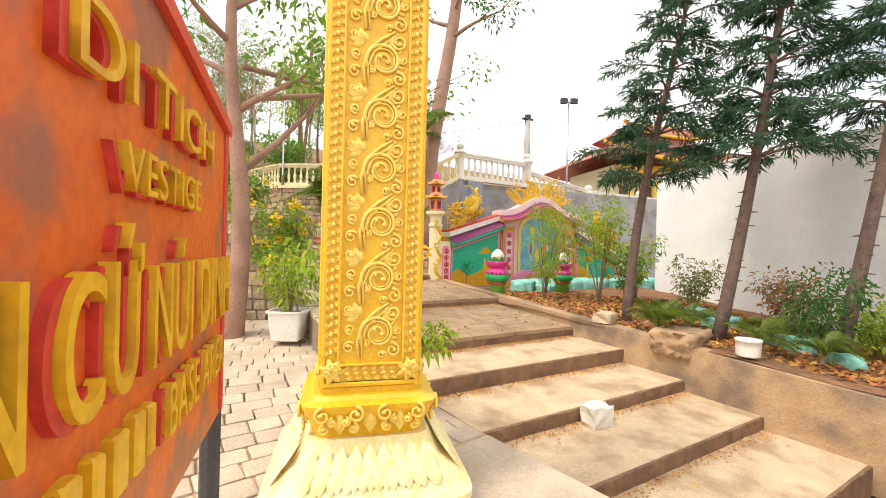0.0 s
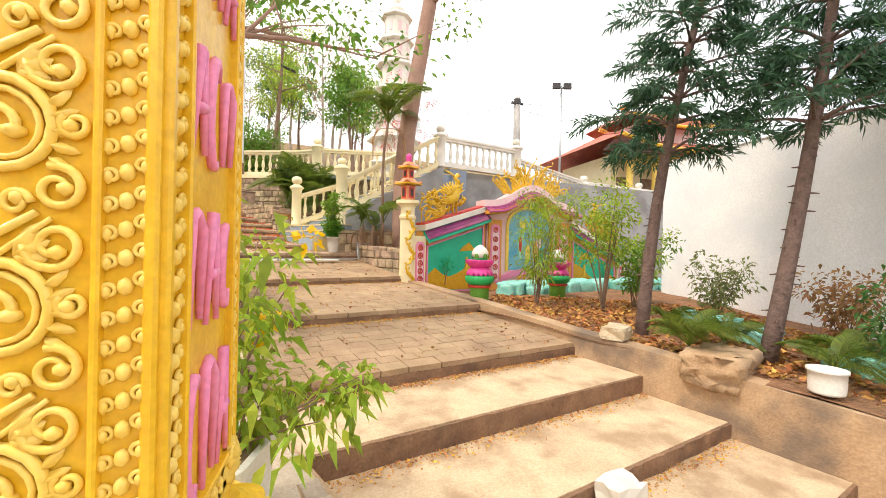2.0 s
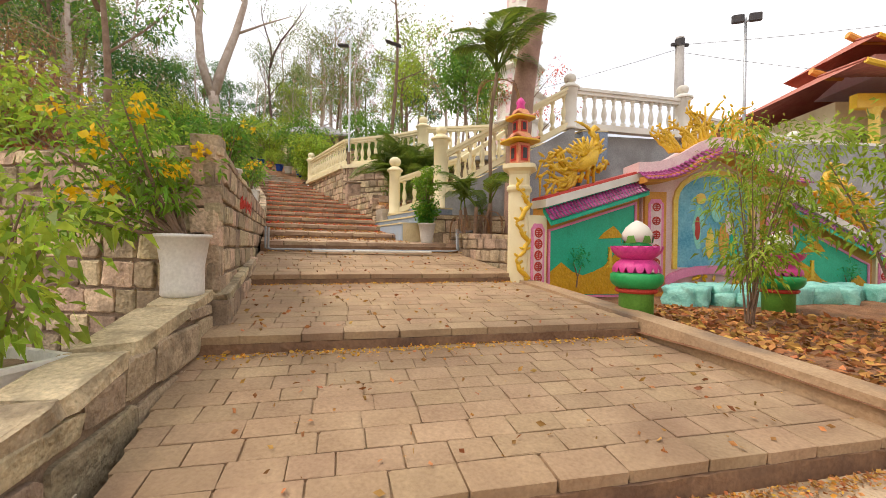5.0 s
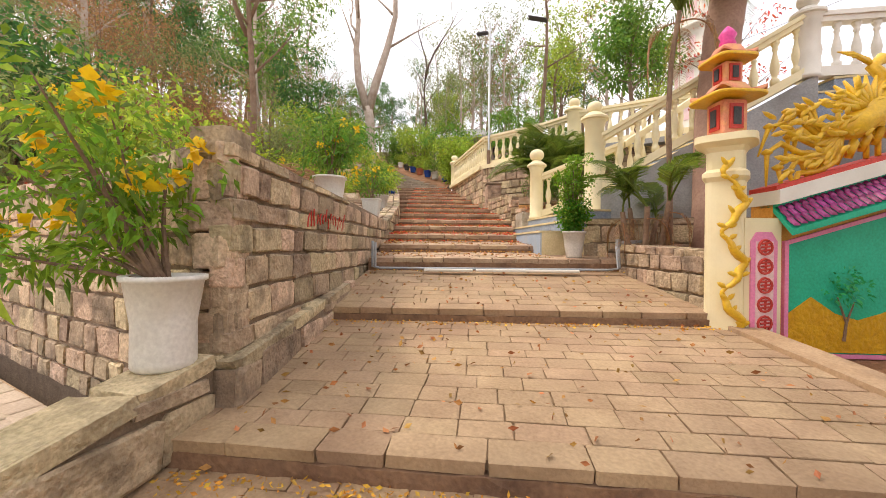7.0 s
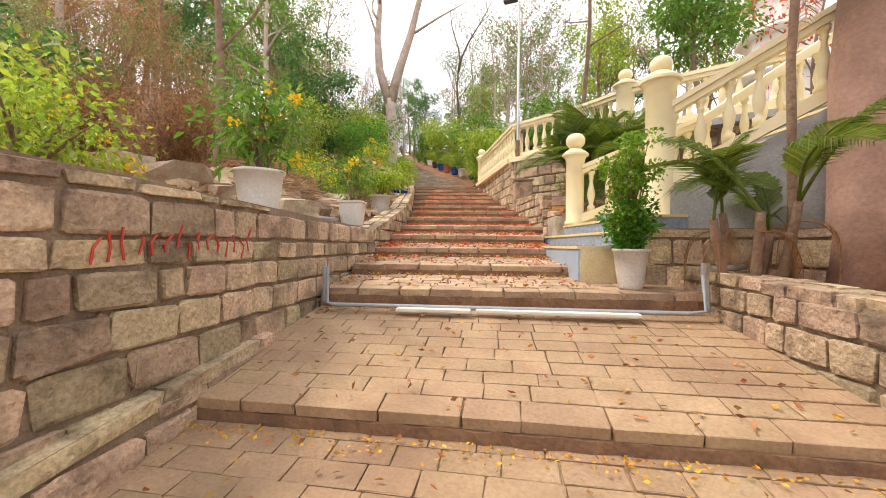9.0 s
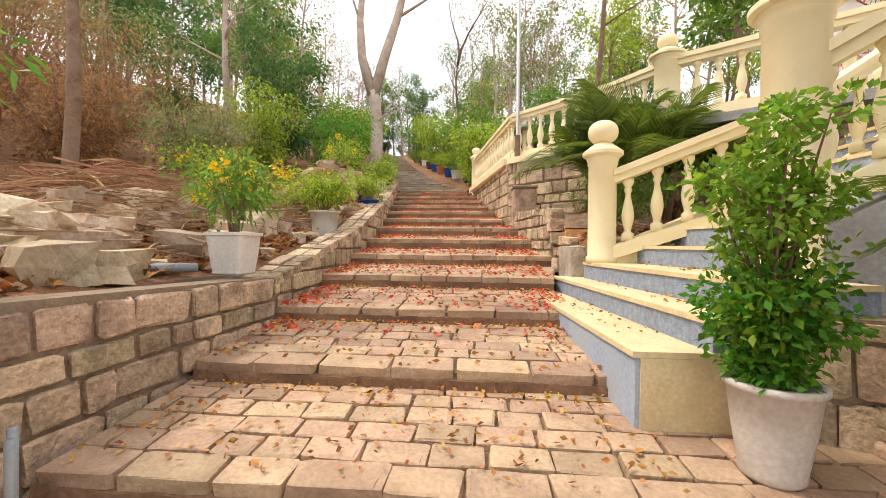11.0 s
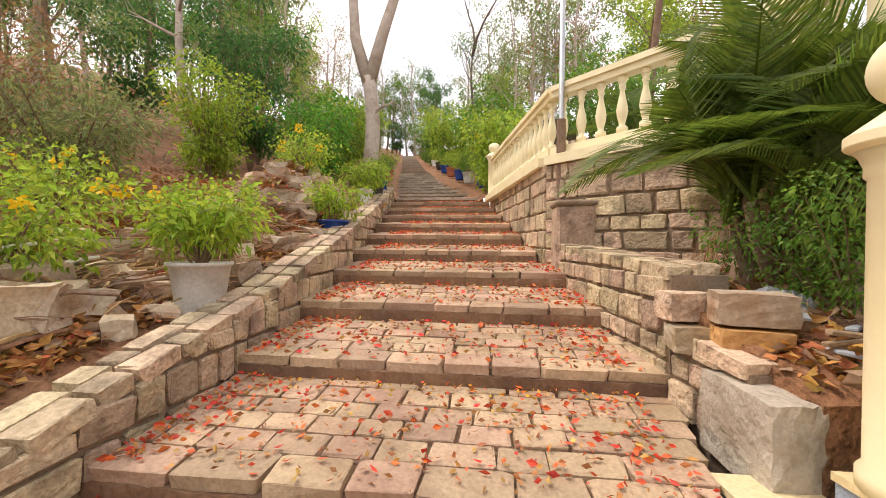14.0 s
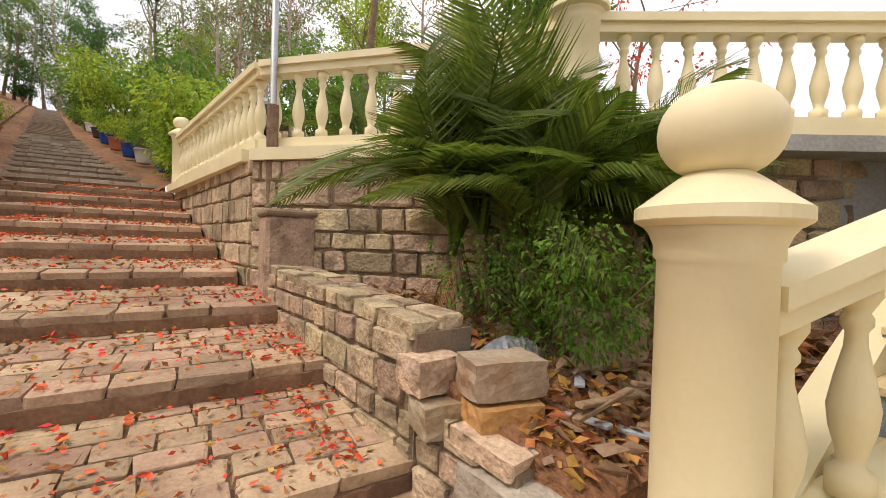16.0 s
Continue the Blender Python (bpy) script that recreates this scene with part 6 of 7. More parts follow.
for k, (u, v, z, sz, rz, mt) in enumerate(((5.62, 13.40, 2.70, (0.30, 0.2, 0.14), 35, M_RUBBLE), (5.76, 13.20, 2.72, (0.30, 0.2, 0.15), 30, mat("ochre_stone", (0.46, 0.22, 0.07), (0.58, 0.34, 0.14), 8, 0.9, 0.5, 40)),
                                         (5.58, 13.48, 2.85, (0.24, 0.2, 0.16), 45, M_STONE), (5.78, 13.24, 2.88, (0.34, 0.22, 0.16), 28, M_RUBBLE))):
    stone_ob("stacked_stone", "loose squared stone stacked on the low wall", (*W(u, v)[:2], z), sz, mt, 90 + k, rz, "stacked stones", 4, 0.05)
cem = Shape().rock((0, 0, 0.2), (0.22, 0.5, 0.40), random.Random(12), 0, 6, 0.03).ob("cement_patch", M_CEMENT, None, "rough pale cement lump at the end of the low wall", False, "cement")
cem.matrix_basis = pose(*W(5.66, 12.98)[:2], 2.27, 0, 0, 44)
rd = random.Random(31)
for k in range(14):
    p = W(6.05 + rd.uniform(0, 0.5), 12.95 + rd.uniform(-0.1, 0.7))
    o = Shape().box((0, 0, 0.02), (rd.uniform(0.25, 0.5), 0.035, 0.02), 0, 0.004).ob("wood_scrap", M_TWIG, None, "broken strip of old wood on the planter soil", False, "wood scrap", "wood scraps")
    o.matrix_basis = pose(p.x, p.y, 2.80 + rd.uniform(0, 0.08), rd.uniform(-8, 8), rd.uniform(-12, 12), rd.uniform(0, 180))

bush = thing("shrub", "low dark-leaved shrub drooping below the palms", "shrub", "garden shrubs", at=(-3.75, 14.35, 2.8))
shrub(bush, (0, 0, 0), 0.62, 0.7, 16, 120, 0.032, M_LEAF, 577, 0.5, 0.006, low=0.4, clump=0.22, droop=0.4)
scrawl = thing("wall_scrawl", "faded red scrawl painted on the wall stones", "paint mark")
sc = random.Random(14)
for k in range(15):
    v = 7.62 + 0.075 * k
    u = 2.65 + 0.054 * (v - 6.5) + 0.036
    zc = 2.17 + sc.uniform(-0.03, 0.03)
    Shape().tube([W(u, v, zc - sc.uniform(0.03, 0.08)), W(u, v + sc.uniform(-0.02, 0.03), zc), W(u, v + sc.uniform(-0.02, 0.05), zc + sc.uniform(0.03, 0.08))], 0.006, 5).ob("stroke", M_RED, scrawl)

# ---- trees ----


def bent(a, b, seed, wob=0.06, n=8):
    r = random.Random(seed)
    A, B = Vector(a), Vector(b)
    L = (B - A).length
    o1, o2 = Vector((r.uniform(-1, 1), r.uniform(-1, 1), 0)) * wob * L, Vector((r.uniform(-1, 1), r.uniform(-1, 1), 0)) * wob * L
    return [A.lerp(B, i / n) + o1 * math.sin(math.pi * i / n) + o2 * math.sin(2 * math.pi * i / n) * 0.5 for i in range(n + 1)]


def tree(name, label, base, top, r0, bark, limbs, leafmat, seed, per=60, size=0.12, clump=0.5, twigs=4, start=0.4, reach=1.6, rise=0.5, width=0.45, droop=0.3, group="", extra=(), thin=0.25):
    """A tapered bent trunk, limbs that fork into twigs, and leaf clumps on the twigs' ends."""
    e = thing(name, label, "tree", group, at=Vector(base))
    r = random.Random(seed)
    T = Vector(top) - Vector(base)
    path = bent((0, 0, -0.4), T, seed, 0.035)
    s = Shape()
    s.tube(path, [r0 * 1.35] + [r0 * (1 - (1 - thin) * i / 8) for i in range(1, 9)], 12)
    s.ob("trunk", bark, e, smooth=True)
    cs = []
    L = T.length
    jobs = []
    for k in range(limbs):
        f = start + (1 - start) * (k + 0.5) / limbs
        i = min(7, int(f * 8))
        p = path[i].lerp(path[i + 1], f * 8 - i)
        a = k * 2.4 + r.uniform(-0.5, 0.5)
        d = Vector((math.cos(a), math.sin(a), 0)) * reach * r.uniform(0.6, 1.1) * (1.15 - 0.5 * f) + Vector((0, 0, reach * rise * r.uniform(0.6, 1.3)))
        jobs.append((p, p + d, r0 * 0.38 * (1.2 - 0.6 * f)))
    for a, b, rr in extra:
        jobs.append((Vector(a), Vector(b), rr))
    for k, (p, q, rr) in enumerate(jobs):
        pts = bent(p, q, seed * 31 + k, 0.08, 5)
        ls = Shape().tube(pts, [rr * (1 - 0.75 * i / 5) for i in range(6)], 6)
        for j in range(twigs):
            t0 = pts[2 + j % 4] if j % 4 < 4 else pts[-1]
            dirn = (q - p).normalized() + Vector((r.uniform(-1, 1), r.uniform(-1, 1), r.uniform(-0.4, 0.8))) * 0.9
            t1 = t0 + dirn.normalized() * (q - p).length * r.uniform(0.25, 0.5)
            ls.tube([t0, t0.lerp(t1, 0.5) + Vector((0, 0, 0.04)), t1], [rr * 0.3, rr * 0.2, rr * 0.08], 5)
            cs.append(t1)
        cs.append(pts[-1])
        ls.ob("limb", bark, e, smooth=True)
    if per:
        v, f = clumps(cs, [clump * r.uniform(0.6, 1.2) for _ in cs], per, size, seed, width, droop)
        leaf_ob("crown", v, f, leafmat, e)
    return e


tree("tree", "brown-trunked broadleaf tree beside the stone wall", (-2.85, 5.42, 0.80), (-2.72, 5.52, 6.6), 0.15, M_REDBARK, 7, M_LEAF, 101, 44, 0.13, 0.55, 5, 0.5, 2.0, 0.35,
     extra=[((0.12, 0.1, 2.2), (1.2, 1.8, 4.6), 0.05), ((0.15, 0.15, 3.2), (2.2, 2.6, 4.1), 0.05), ((0.1, 0.1, 3.6), (1.6, 3.4, 4.6), 0.045)])
tree("tree", "leaning tall tree with smooth reddish trunk behind the screen", (-0.42, 12.2, 1.7), (0.35, 12.9, 11.0), 0.27, M_REDBARK, 6, M_LEAFDARK, 102, 40, 0.14, 0.6, 4, 0.72, 2.2, 0.4, thin=0.6)
tree("tree", "slender grey-barked tree on the soil bank", (-7.95, 9.55, 3.1), (-8.2, 9.7, 8.5), 0.085, M_BARK, 7, M_LEAF, 103, 36, 0.11, 0.42, 4, 0.4, 1.3, 0.6, extra=[((-0.1, 0.05, 3.0), (-1.0, -0.4, 5.4), 0.05), ((-0.1, 0.05, 3.2), (0.9, 0.5, 5.6), 0.045)])
fk = tree("tree", "pale forked tree with smooth whitish bark", (-14.3, 18.1, 5.0), (-14.6, 18.35, 8.4), 0.25, M_PALEBARK, 2, M_OLIVE, 104, 20, 0.1, 0.4, 3, 0.6, 0.9, 0.3, thin=0.8,
          extra=[((-0.3, 0.25, 3.2), (-1.25, -0.35, 10.6), 0.20), ((-0.3, 0.25, 3.2), (0.45, 0.75, 10.8), 0.22), ((-0.9, 0, 7), (-2.2, 0.6, 9.5), 0.06)])
tree("tree", "dark thin-limbed tree against the sky", (-23.5, 32.3, 10.2), (-24.0, 33.0, 17.0), 0.16, M_PINEBARK, 5, M_LEAFDARK, 105, 20, 0.16, 0.6, 3, 0.55, 2.2, 0.9, extra=[((-0.4, 0.6, 6.6), (2.5, 1.5, 12), 0.1), ((-0.4, 0.6, 6.6), (-1.8, 1.0, 12.5), 0.1)])
tree("tree", "slim dark-trunked tree above the palms", (-7.6, 21.5, 4.3), (-7.3, 21.2, 14.0), 0.12, M_BARK, 6, M_OLIVE, 106, 18, 0.14, 0.6, 3, 0.5, 1.6, 0.6)
tree("tree", "leafy green tree behind the upper balustrade", (-3.4, 20.6, 4.2), (-3.6, 20.6, 9.4), 0.12, M_BARK, 8, M_LEAF, 107, 120, 0.16, 0.7, 4, 0.6, 1.1, 0.5)
tree("tree", "reddish flowering tree near the white tower", (-1.2, 21.8, 4.2), (-1.0, 21.9, 8.8), 0.09, M_BARK, 8, M_REDPETAL, 108, 16, 0.12, 0.4, 4, 0.4, 1.5, 0.7)


def pine(base, top, r0, first, seed, label):
    """A pine with rings of drooping feathery branches."""
    e = thing("pine_tree", label, "tree", "pines in the bed", at=Vector(base))
    r = random.Random(seed)
    T = Vector(top) - Vector(base)
    path = bent((0, 0, -0.3), T, seed, 0.02, 12)
    Shape().tube(path, [r0 * (1.2 - 0.95 * i / 12) for i in range(13)], 10).ob("trunk", M_PINEBARK, e, smooth=True)
    for k in range(26):
        f = 0.06 + first / T.length * 0.95 * k / 26
        i = min(11, int(f * 12))
        p = path[i].lerp(path[i + 1], f * 12 - i)
        a = r.uniform(0, 6.28)
        Shape().tube([p, p + Vector((math.cos(a), math.sin(a), -0.1)) * r0 * 1.9], [0.018, 0.006], 5).ob("branch_stub", M_PINEBARK, e)
    ps, ds = [], []
    z = first
    ring = 0
    while z < T.z - 0.3:
        f = z / T.z
        i = min(11, int(f * 12))
        c = path[i].lerp(path[i + 1], f * 12 - i)
        L = 1.3 * (1 - 0.66 * (z - first) / max(0.1, T.z - first)) * r.uniform(0.85, 1.1)
        n = 5
        for k in range(n):
            a = 2 * math.pi * (k + 0.5 * (ring % 2)) / n + r.uniform(-0.3, 0.3)
            l = L * r.uniform(0.4, 1.15)
            d = Vector((math.cos(a), math.sin(a), 0))
            pts = [c + d * l * t + Vector((0, 0, 0.18 * l * math.sin(t * 2.2) - 0.16 * l * t * t + 0.1 * l * max(0, t - 0.7))) for t in (0, 0.25, 0.5, 0.75, 1.0)]
            Shape().tube(pts, [0.024, 0.02, 0.014, 0.009, 0.003], 5).ob("branch", M_PINEBARK, e)
            for t in [0.3 + 0.7 * j / 9 for j in range(10)]:
                j = min(3, int(t * 4))
                p = pts[j].lerp(pts[j + 1], t * 4 - j)
                for sgn in (-1, 1):
                    side = Vector((-d.y, d.x, 0)) * sgn
                    tl = 0.34 * l * (1.1 - 0.75 * t) + 0.10
                    tip = p + (d * 0.75 + side * 0.8).normalized() * tl + Vector((0, 0, r.uniform(-0.12, 0.06)))
                    for q in range(15):
                        g = q / 14
                        ps.append(p.lerp(tip, g))
                        dd = (tip - p).normalized() + Vector((r.uniform(-1, 1), r.uniform(-1, 1), r.uniform(-1.2, 0.7))) * 0.85
                        ds.append(dd)
        z += 0.41 * r.uniform(0.7, 1.35)
        ring += 1
    v, f = kites(ps, ds, 0.145, np.random.default_rng(seed), 0.16, 0.15)
    leaf_ob("needles", v, f, M_NEEDLE, e, kind="stuff")
    return e


pine((3.22, 7.14, 0.92), (4.65, 7.5, 8.2), 0.075, 2.6, 201, "young pine with a slim leaning dark trunk")
pine((4.15, 6.15, 0.92), (5.75, 6.5, 9.0), 0.08, 2.8, 202, "young pine with dark feathery boughs")
pine((5.3, 5.45, 0.85), (7.2, 5.1, 9.2), 0.08, 3.4, 203, "young pine near the white wall")


def frond(L, seed, leaflets=46, droop=0.9, mt=None):
    """One arching palm leaf along +x: a rib and two rows of leaflets."""
    r = random.Random(seed)
    pts = []
    for i in range(13):
        t = i / 12
        pts.append(Vector((L * t * (1 - 0.22 * t), 0, L * (0.55 * t - droop * 0.75 * t * t))))
    rib = Shape().tube(pts, [0.014 * (1 - 0.85 * i / 12) for i in range(13)], 5)
    vs, fs = [], []
    for k in range(leaflets):
        t = 0.18 + 0.82 * k / leaflets
        i = min(11, int(t * 12))
        p = pts[i].lerp(pts[i + 1], t * 12 - i)
        d = (pts[i + 1] - pts[i]).normalized()
        for sg in (-1, 1):
            l = L * 0.36 * math.sin(math.pi * min(0.97, 0.2 + 0.75 * t)) * r.uniform(0.85, 1.1)
            out = (d * 0.75 + Vector((0, sg, 0)) * 0.85 + Vector((0, 0, 0.25))).normalized()
            m1 = p + out * l * 0.5
            tip = p + out * l + Vector((0, 0, -0.5 * l))
            w = Vector((0, 0, 1)).cross(out).normalized() * 0.0062
            k0 = len(vs)
            vs += [p - w * 0.5, p + w * 0.5, m1 + w, tip, m1 - w]
            fs += [(k0, k0 + 1, k0 + 2, k0 + 4), (k0 + 4, k0 + 2, k0 + 3)]
    rib.add(vs, fs)
    return rib


FRONDS = [frond(1.0, 300 + k, droop=dr).mesh("frond", M_PALM) for k, dr in enumerate((0.5, 0.8, 1.1, 1.4))]
FROND_DRY = frond(1.0, 310, 34, 1.8).mesh("dry_frond", M_DRYLEAF)


def palm(label, base, n, L, seed, stems=6, stem_h=0.8, dry=4, upright=35, crown=None, spread=0.2):
    e = thing("palm", label, "palm", "palms beside the stair", at=Vector(base))
    r = random.Random(seed)
    tops = []
    for k in range(stems):
        a = 6.28 * k / max(1, stems)
        b = Vector((math.cos(a) * spread * 0.6, math.sin(a) * spread * 0.6, -0.2)) if stems > 1 else Vector((0, 0, -0.2))
        t = b + Vector((math.cos(a) * spread * 0.8, math.sin(a) * spread * 0.8, stem_h * r.uniform(0.7, 1.2) + 0.2)) if stems > 1 else Vector((0.1, 0, stem_h))
        Shape().tube(bent(b, t, seed + k, 0.03, 5), [0.045, 0.04, 0.036, 0.034, 0.034, 0.03] if stem_h < 2 else [0.045, 0.036, 0.034, 0.033, 0.032, 0.03], 8).ob("stem", M_BARK, e, smooth=True)
        tops.append(t)
    for k in range(n):
        t = tops[k % len(tops)]
        a = k * 137.5 + r.uniform(-20, 20)
        el = upright * r.uniform(0.35, 1.2)
        m = Matrix.Translation(t) @ pose(0, 0, 0, 0, 0, a) @ pose(0, 0, 0, r.uniform(-25, 25), -el, 0)
        sc = L * r.uniform(0.7, 1.15)
        piece("frond", FRONDS[k % 4], scaled(m, (sc, sc, sc)), e)
    for k in range(dry):
        t = tops[k % len(tops)]
        m = Matrix.Translation(t + Vector((0, 0, -0.15))) @ pose(0, 0, 0, 0, 20, k * 97)
        sc = L * r.uniform(0.4, 0.6)
        piece("dry_frond", FROND_DRY, scaled(m, (sc, sc, sc)), e)
    return e


pm = palm("bushy clump of feather palms behind the low wall", (-4.02, 15.04, 2.95), 66, 1.32, 401, 9, 0.5, 12, 82, spread=0.30)
for az_, el_, sc in ((165, 68, 1.8), (200, 76, 1.8), (345, 20, 1.3), (300, 5, 1.2), (10, 45, 1.5), (250, 78, 1.8), (120, 80, 1.8), (60, 70, 1.7)):
    piece("frond", FRONDS[2], scaled(Matrix.Translation((0, 0, 0.6)) @ pose(0, 0, 0, 0, 0, az_) @ pose(0, 0, 0, 0, -el_, 0), (sc, sc, sc)), pm)
palm("feather palms with broad drooping leaves in the upper bed", (-3.5, 15.0, 2.95), 30, 1.25, 405, 6, 0.6, 7, 70, spread=0.28)
palm("feather palm with dried lower leaves in the planter", (-1.15, 11.45, 1.86), 12, 1.0, 402, 5, 0.6, 8, 55)
palm("slender single-stemmed palm in the planter", (-0.95, 11.85, 1.86), 11, 1.5, 403, 1, 3.2, 3, 38)
palm("feather palms crowding the terrace wall", (-6.1, 17.9, 4.24), 12, 1.5, 404, 5, 0.7, 3, 45)
FERNS = random.Random(77)
for k, (x, y) in enumerate(((4.3, 5.6), (4.7, 5.1), (3.9, 6.6), (5.0, 4.2), (5.3, 3.6), (3.7, 7.5), (4.9, 6.0), (5.6, 4.8), (3.2, 6.2))):
    palm("low spiky fern in the planting bed", (x, y, garden_z(x, y)), 11, 0.5 if k % 2 else 0.65, 420 + k, 1, 0.12, 1, 40)
sh1 = thing("shrub", "sparse pale-green shrub before the painted screen", "shrub", "garden shrubs", at=(2.25, 8.95, 1.0))
shrub(sh1, (0, 0, 0), 0.5, 1.9, 9, 100, 0.09, M_LEAFYEL, 501, 0.24, 0.009, low=0.35, clump=0.3, droop=0.5)
sh2 = thing("shrub", "small thin-stemmed tree with sparse yellow-green leaves", "shrub", "garden shrubs", at=(3.35, 8.7, 0.95))
shrub(sh2, (0, 0, 0), 0.8, 2.3, 7, 90, 0.085, M_LEAFYEL, 502, 0.4, 0.014, low=0.55, clump=0.32)
for k, (x, y, h, mt, sp) in enumerate(((5.2, 5.6, 1.1, M_LEAFDARK, 0.5), (5.9, 4.2, 1.0, M_LEAF, 0.6), (5.8, 6.8, 1.0, M_DRYLEAF, 0.5), (6.0, 3.0, 0.9, M_LEAF, 0.5), (4.2, 9.3, 1.3, M_LEAF, 0.5), (5.2, 8.4, 1.0, M_OLIVE, 0.4), (5.9, 5.5, 0.8, M_LEAFYEL, 0.5), (4.7, 9.9, 1.4, M_LEAFYEL, 0.45))):
    e = thing("shrub", "low garden shrub against the white wall", "shrub", "garden shrubs", at=(x, y, garden_z(x, y)))
    shrub(e, (0, 0, 0), sp, h, 9, 34, 0.10, mt, 510 + k, 0.35, 0.008, low=0.4, clump=0.22)

# ---- bank growth ----
BANK = [  # u, v, height, spread, leaf, leaf size, label
    (1.5, 18.9, 1.75, 0.95, M_LEAFRICH, 0.10, "dense bright green bush on the bank"), (-0.6, 18.6, 1.9, 1.0, M_LEAFYEL, 0.09, "feathery yellow-green bush on the bank"), (-2.4, 15.6, 2.4, 1.2, M_DRYLEAF, 0.10, "reddish-brown dry scrub on the bank"), (-3.4, 16.9, 3.0, 1.4, M_OLIVE, 0.11, "olive scrub on the bank"), (-1.4, 16.7, 1.5, 0.95, M_DRYLEAF, 0.10, "low brown scrub on the bank"), (-3.8, 13.4, 2.4, 1.3, M_OLIVE, 0.11, "olive scrub behind the rubble"), (-5.6, 16.4, 3.6, 1.6, M_DRYLEAF, 0.12, "tall brown thicket on the hill"),
    (-0.6, 20.4, 4.2, 1.25, M_LEAFDARK, 0.12, "tall dark green bush on the bank"), (-4.6, 15.0, 3.4, 1.8, M_DRYLEAF, 0.12, "dry reddish-brown thicket on the bank"),
    (-2.2, 12.2, 1.3, 1.0, M_DRYLEAF, 0.12, "brown dry bush behind the stone wall"), (-3.4, 11.4, 2.2, 1.4, M_LEAFDARK, 0.12, "dark green bush behind the stone wall"),
    (-5.5, 12.6, 3.2, 1.8, M_OLIVE, 0.13, "olive thicket on the bank"), (-6.5, 17.5, 4.5, 2.2, M_DRYLEAF, 0.14, "brown dry thicket on the hill"), (-8.5, 14.5, 4.5, 2.4, M_OLIVE, 0.15, "olive thicket on the hill"),
    (0.6, 22.6, 1.7, 1.0, M_LEAF, 0.12, "green bush above the stair"), (1.0, 24.0, 1.5, 0.9, M_LEAFYEL, 0.12, "yellow-green bush above the stair"), (-0.2, 27.5, 2.4, 1.4, M_LEAF, 0.13, "green bush above the stair"), (0.6, 33.0, 2.6, 1.4, M_LEAFDARK, 0.13, "dark bush above the stair"), (2.2, 57.5, 3.8, 2.0, M_LEAFDARK, 0.15, "dark thicket closing the stair's top"), (4.2, 58.5, 3.8, 2.0, M_OLIVE, 0.15, "olive thicket closing the stair's top"), (0.2, 55.0, 3.6, 2.0, M_OLIVE, 0.15, "olive thicket near the stair's top"), (5.0, 34.0, 2.6, 1.3, M_LEAF, 0.13, "green bush above the stair"), (4.6, 38.0, 2.6, 1.4, M_OLIVE, 0.13, "olive bush above the stair"), (1.0, 38.0, 2.6, 1.4, M_OLIVE, 0.13, "olive bush above the stair"),
    (1.5, 8.4, 0.5, 0.5, M_LEAFYEL, 0.10, "yellow-green sprouts on the wall"), (-0.4, 9.6, 1.0, 0.9, M_LEAFYEL, 0.11, "yellow-green bush on top of the wall"),
    (1.9, 14.6, 0.5, 0.4, M_LEAFYEL, 0.10, "yellow-green sprouts among rubble"), (1.5, 13.3, 0.5, 0.45, M_LEAFYEL, 0.11, "yellow-green sprouts among rubble"), (0.5, 14.4, 0.6, 0.6, M_LEAFYEL, 0.11, "yellow-green sprouts among rubble"),
    (1.9, 17.2, 0.5, 0.4, M_LEAFYEL, 0.10, "yellow-green sprouts by the kerb"), (-0.6, 15.6, 1.2, 1.0, M_OLIVE, 0.11, "olive scrub on the bank"), (-1.9, 14.3, 1.4, 1.1, M_DRYLEAF, 0.11, "brown scrub on the bank"),
    (-2.6, 9.9, 1.8, 1.2, M_OLIVE, 0.12, "olive thicket behind the stone wall"), (-5.0, 10.4, 2.6, 1.5, M_DRYLEAF, 0.12, "dry thicket behind the stone wall"), (0.6, 21.2, 1.3, 0.8, M_LEAF, 0.12, "green bush above the stair"),
    (-1.0, 21.8, 3.2, 1.7, M_OLIVE, 0.13, "olive thicket above the stair"), (5.6, 21.5, 1.8, 1.0, M_LEAFYEL, 0.12, "yellow-green bush above the balustrade"), (6.2, 24.0, 2.4, 1.3, M_LEAF, 0.13, "green bush on the slope"),
    (5.4, 28.0, 2.6, 1.3, M_LEAFYEL, 0.13, "yellow-green bush on the slope"), (1.0, 25.0, 2.4, 1.3, M_LEAFYEL, 0.13, "yellow-green bush on the slope"), (0.4, 30.0, 3.0, 1.6, M_OLIVE, 0.14, "olive thicket on the slope"),
    (-6.0, 23.5, 5.0, 2.4, M_LEAFDARK, 0.15, "dark thicket on the hill"), (-11.0, 19.0, 5.5, 2.8, M_OLIVE, 0.16, "olive thicket on the hill"), (8.5, 22.0, 2.8, 1.4, M_LEAF, 0.13, "green bush behind the terrace"),
]
for k, (u, v, h, sp, mt, sz, lab) in enumerate(BANK):
    u += bend(v)
    p = W(u, v)
    z = bank_z(u, v) if u - bend(v) < 2.6 else max(4.2, right_z(u, v))
    e = thing("bush", lab, "bush", "bushes on the bank", at=(p.x, p.y, z))
    n = 10 if sp < 1 else 18
    dry = mt in (M_DRYLEAF, M_OLIVE)
    shrub(e, (0, 0, 0), sp, h, n, (40 if dry else 60) if sp < 1 else (105 if dry else 110), sz * (0.55 if sp < 0.9 else 0.8 if dry else 1), mt, 600 + k, 0.3 if dry else 0.5, 0.014, low=0.25, clump=0.28 + sp * 0.16, flowers=6 if mt is M_LEAFYEL else 0, fmat=M_YELLOWFLOWER)

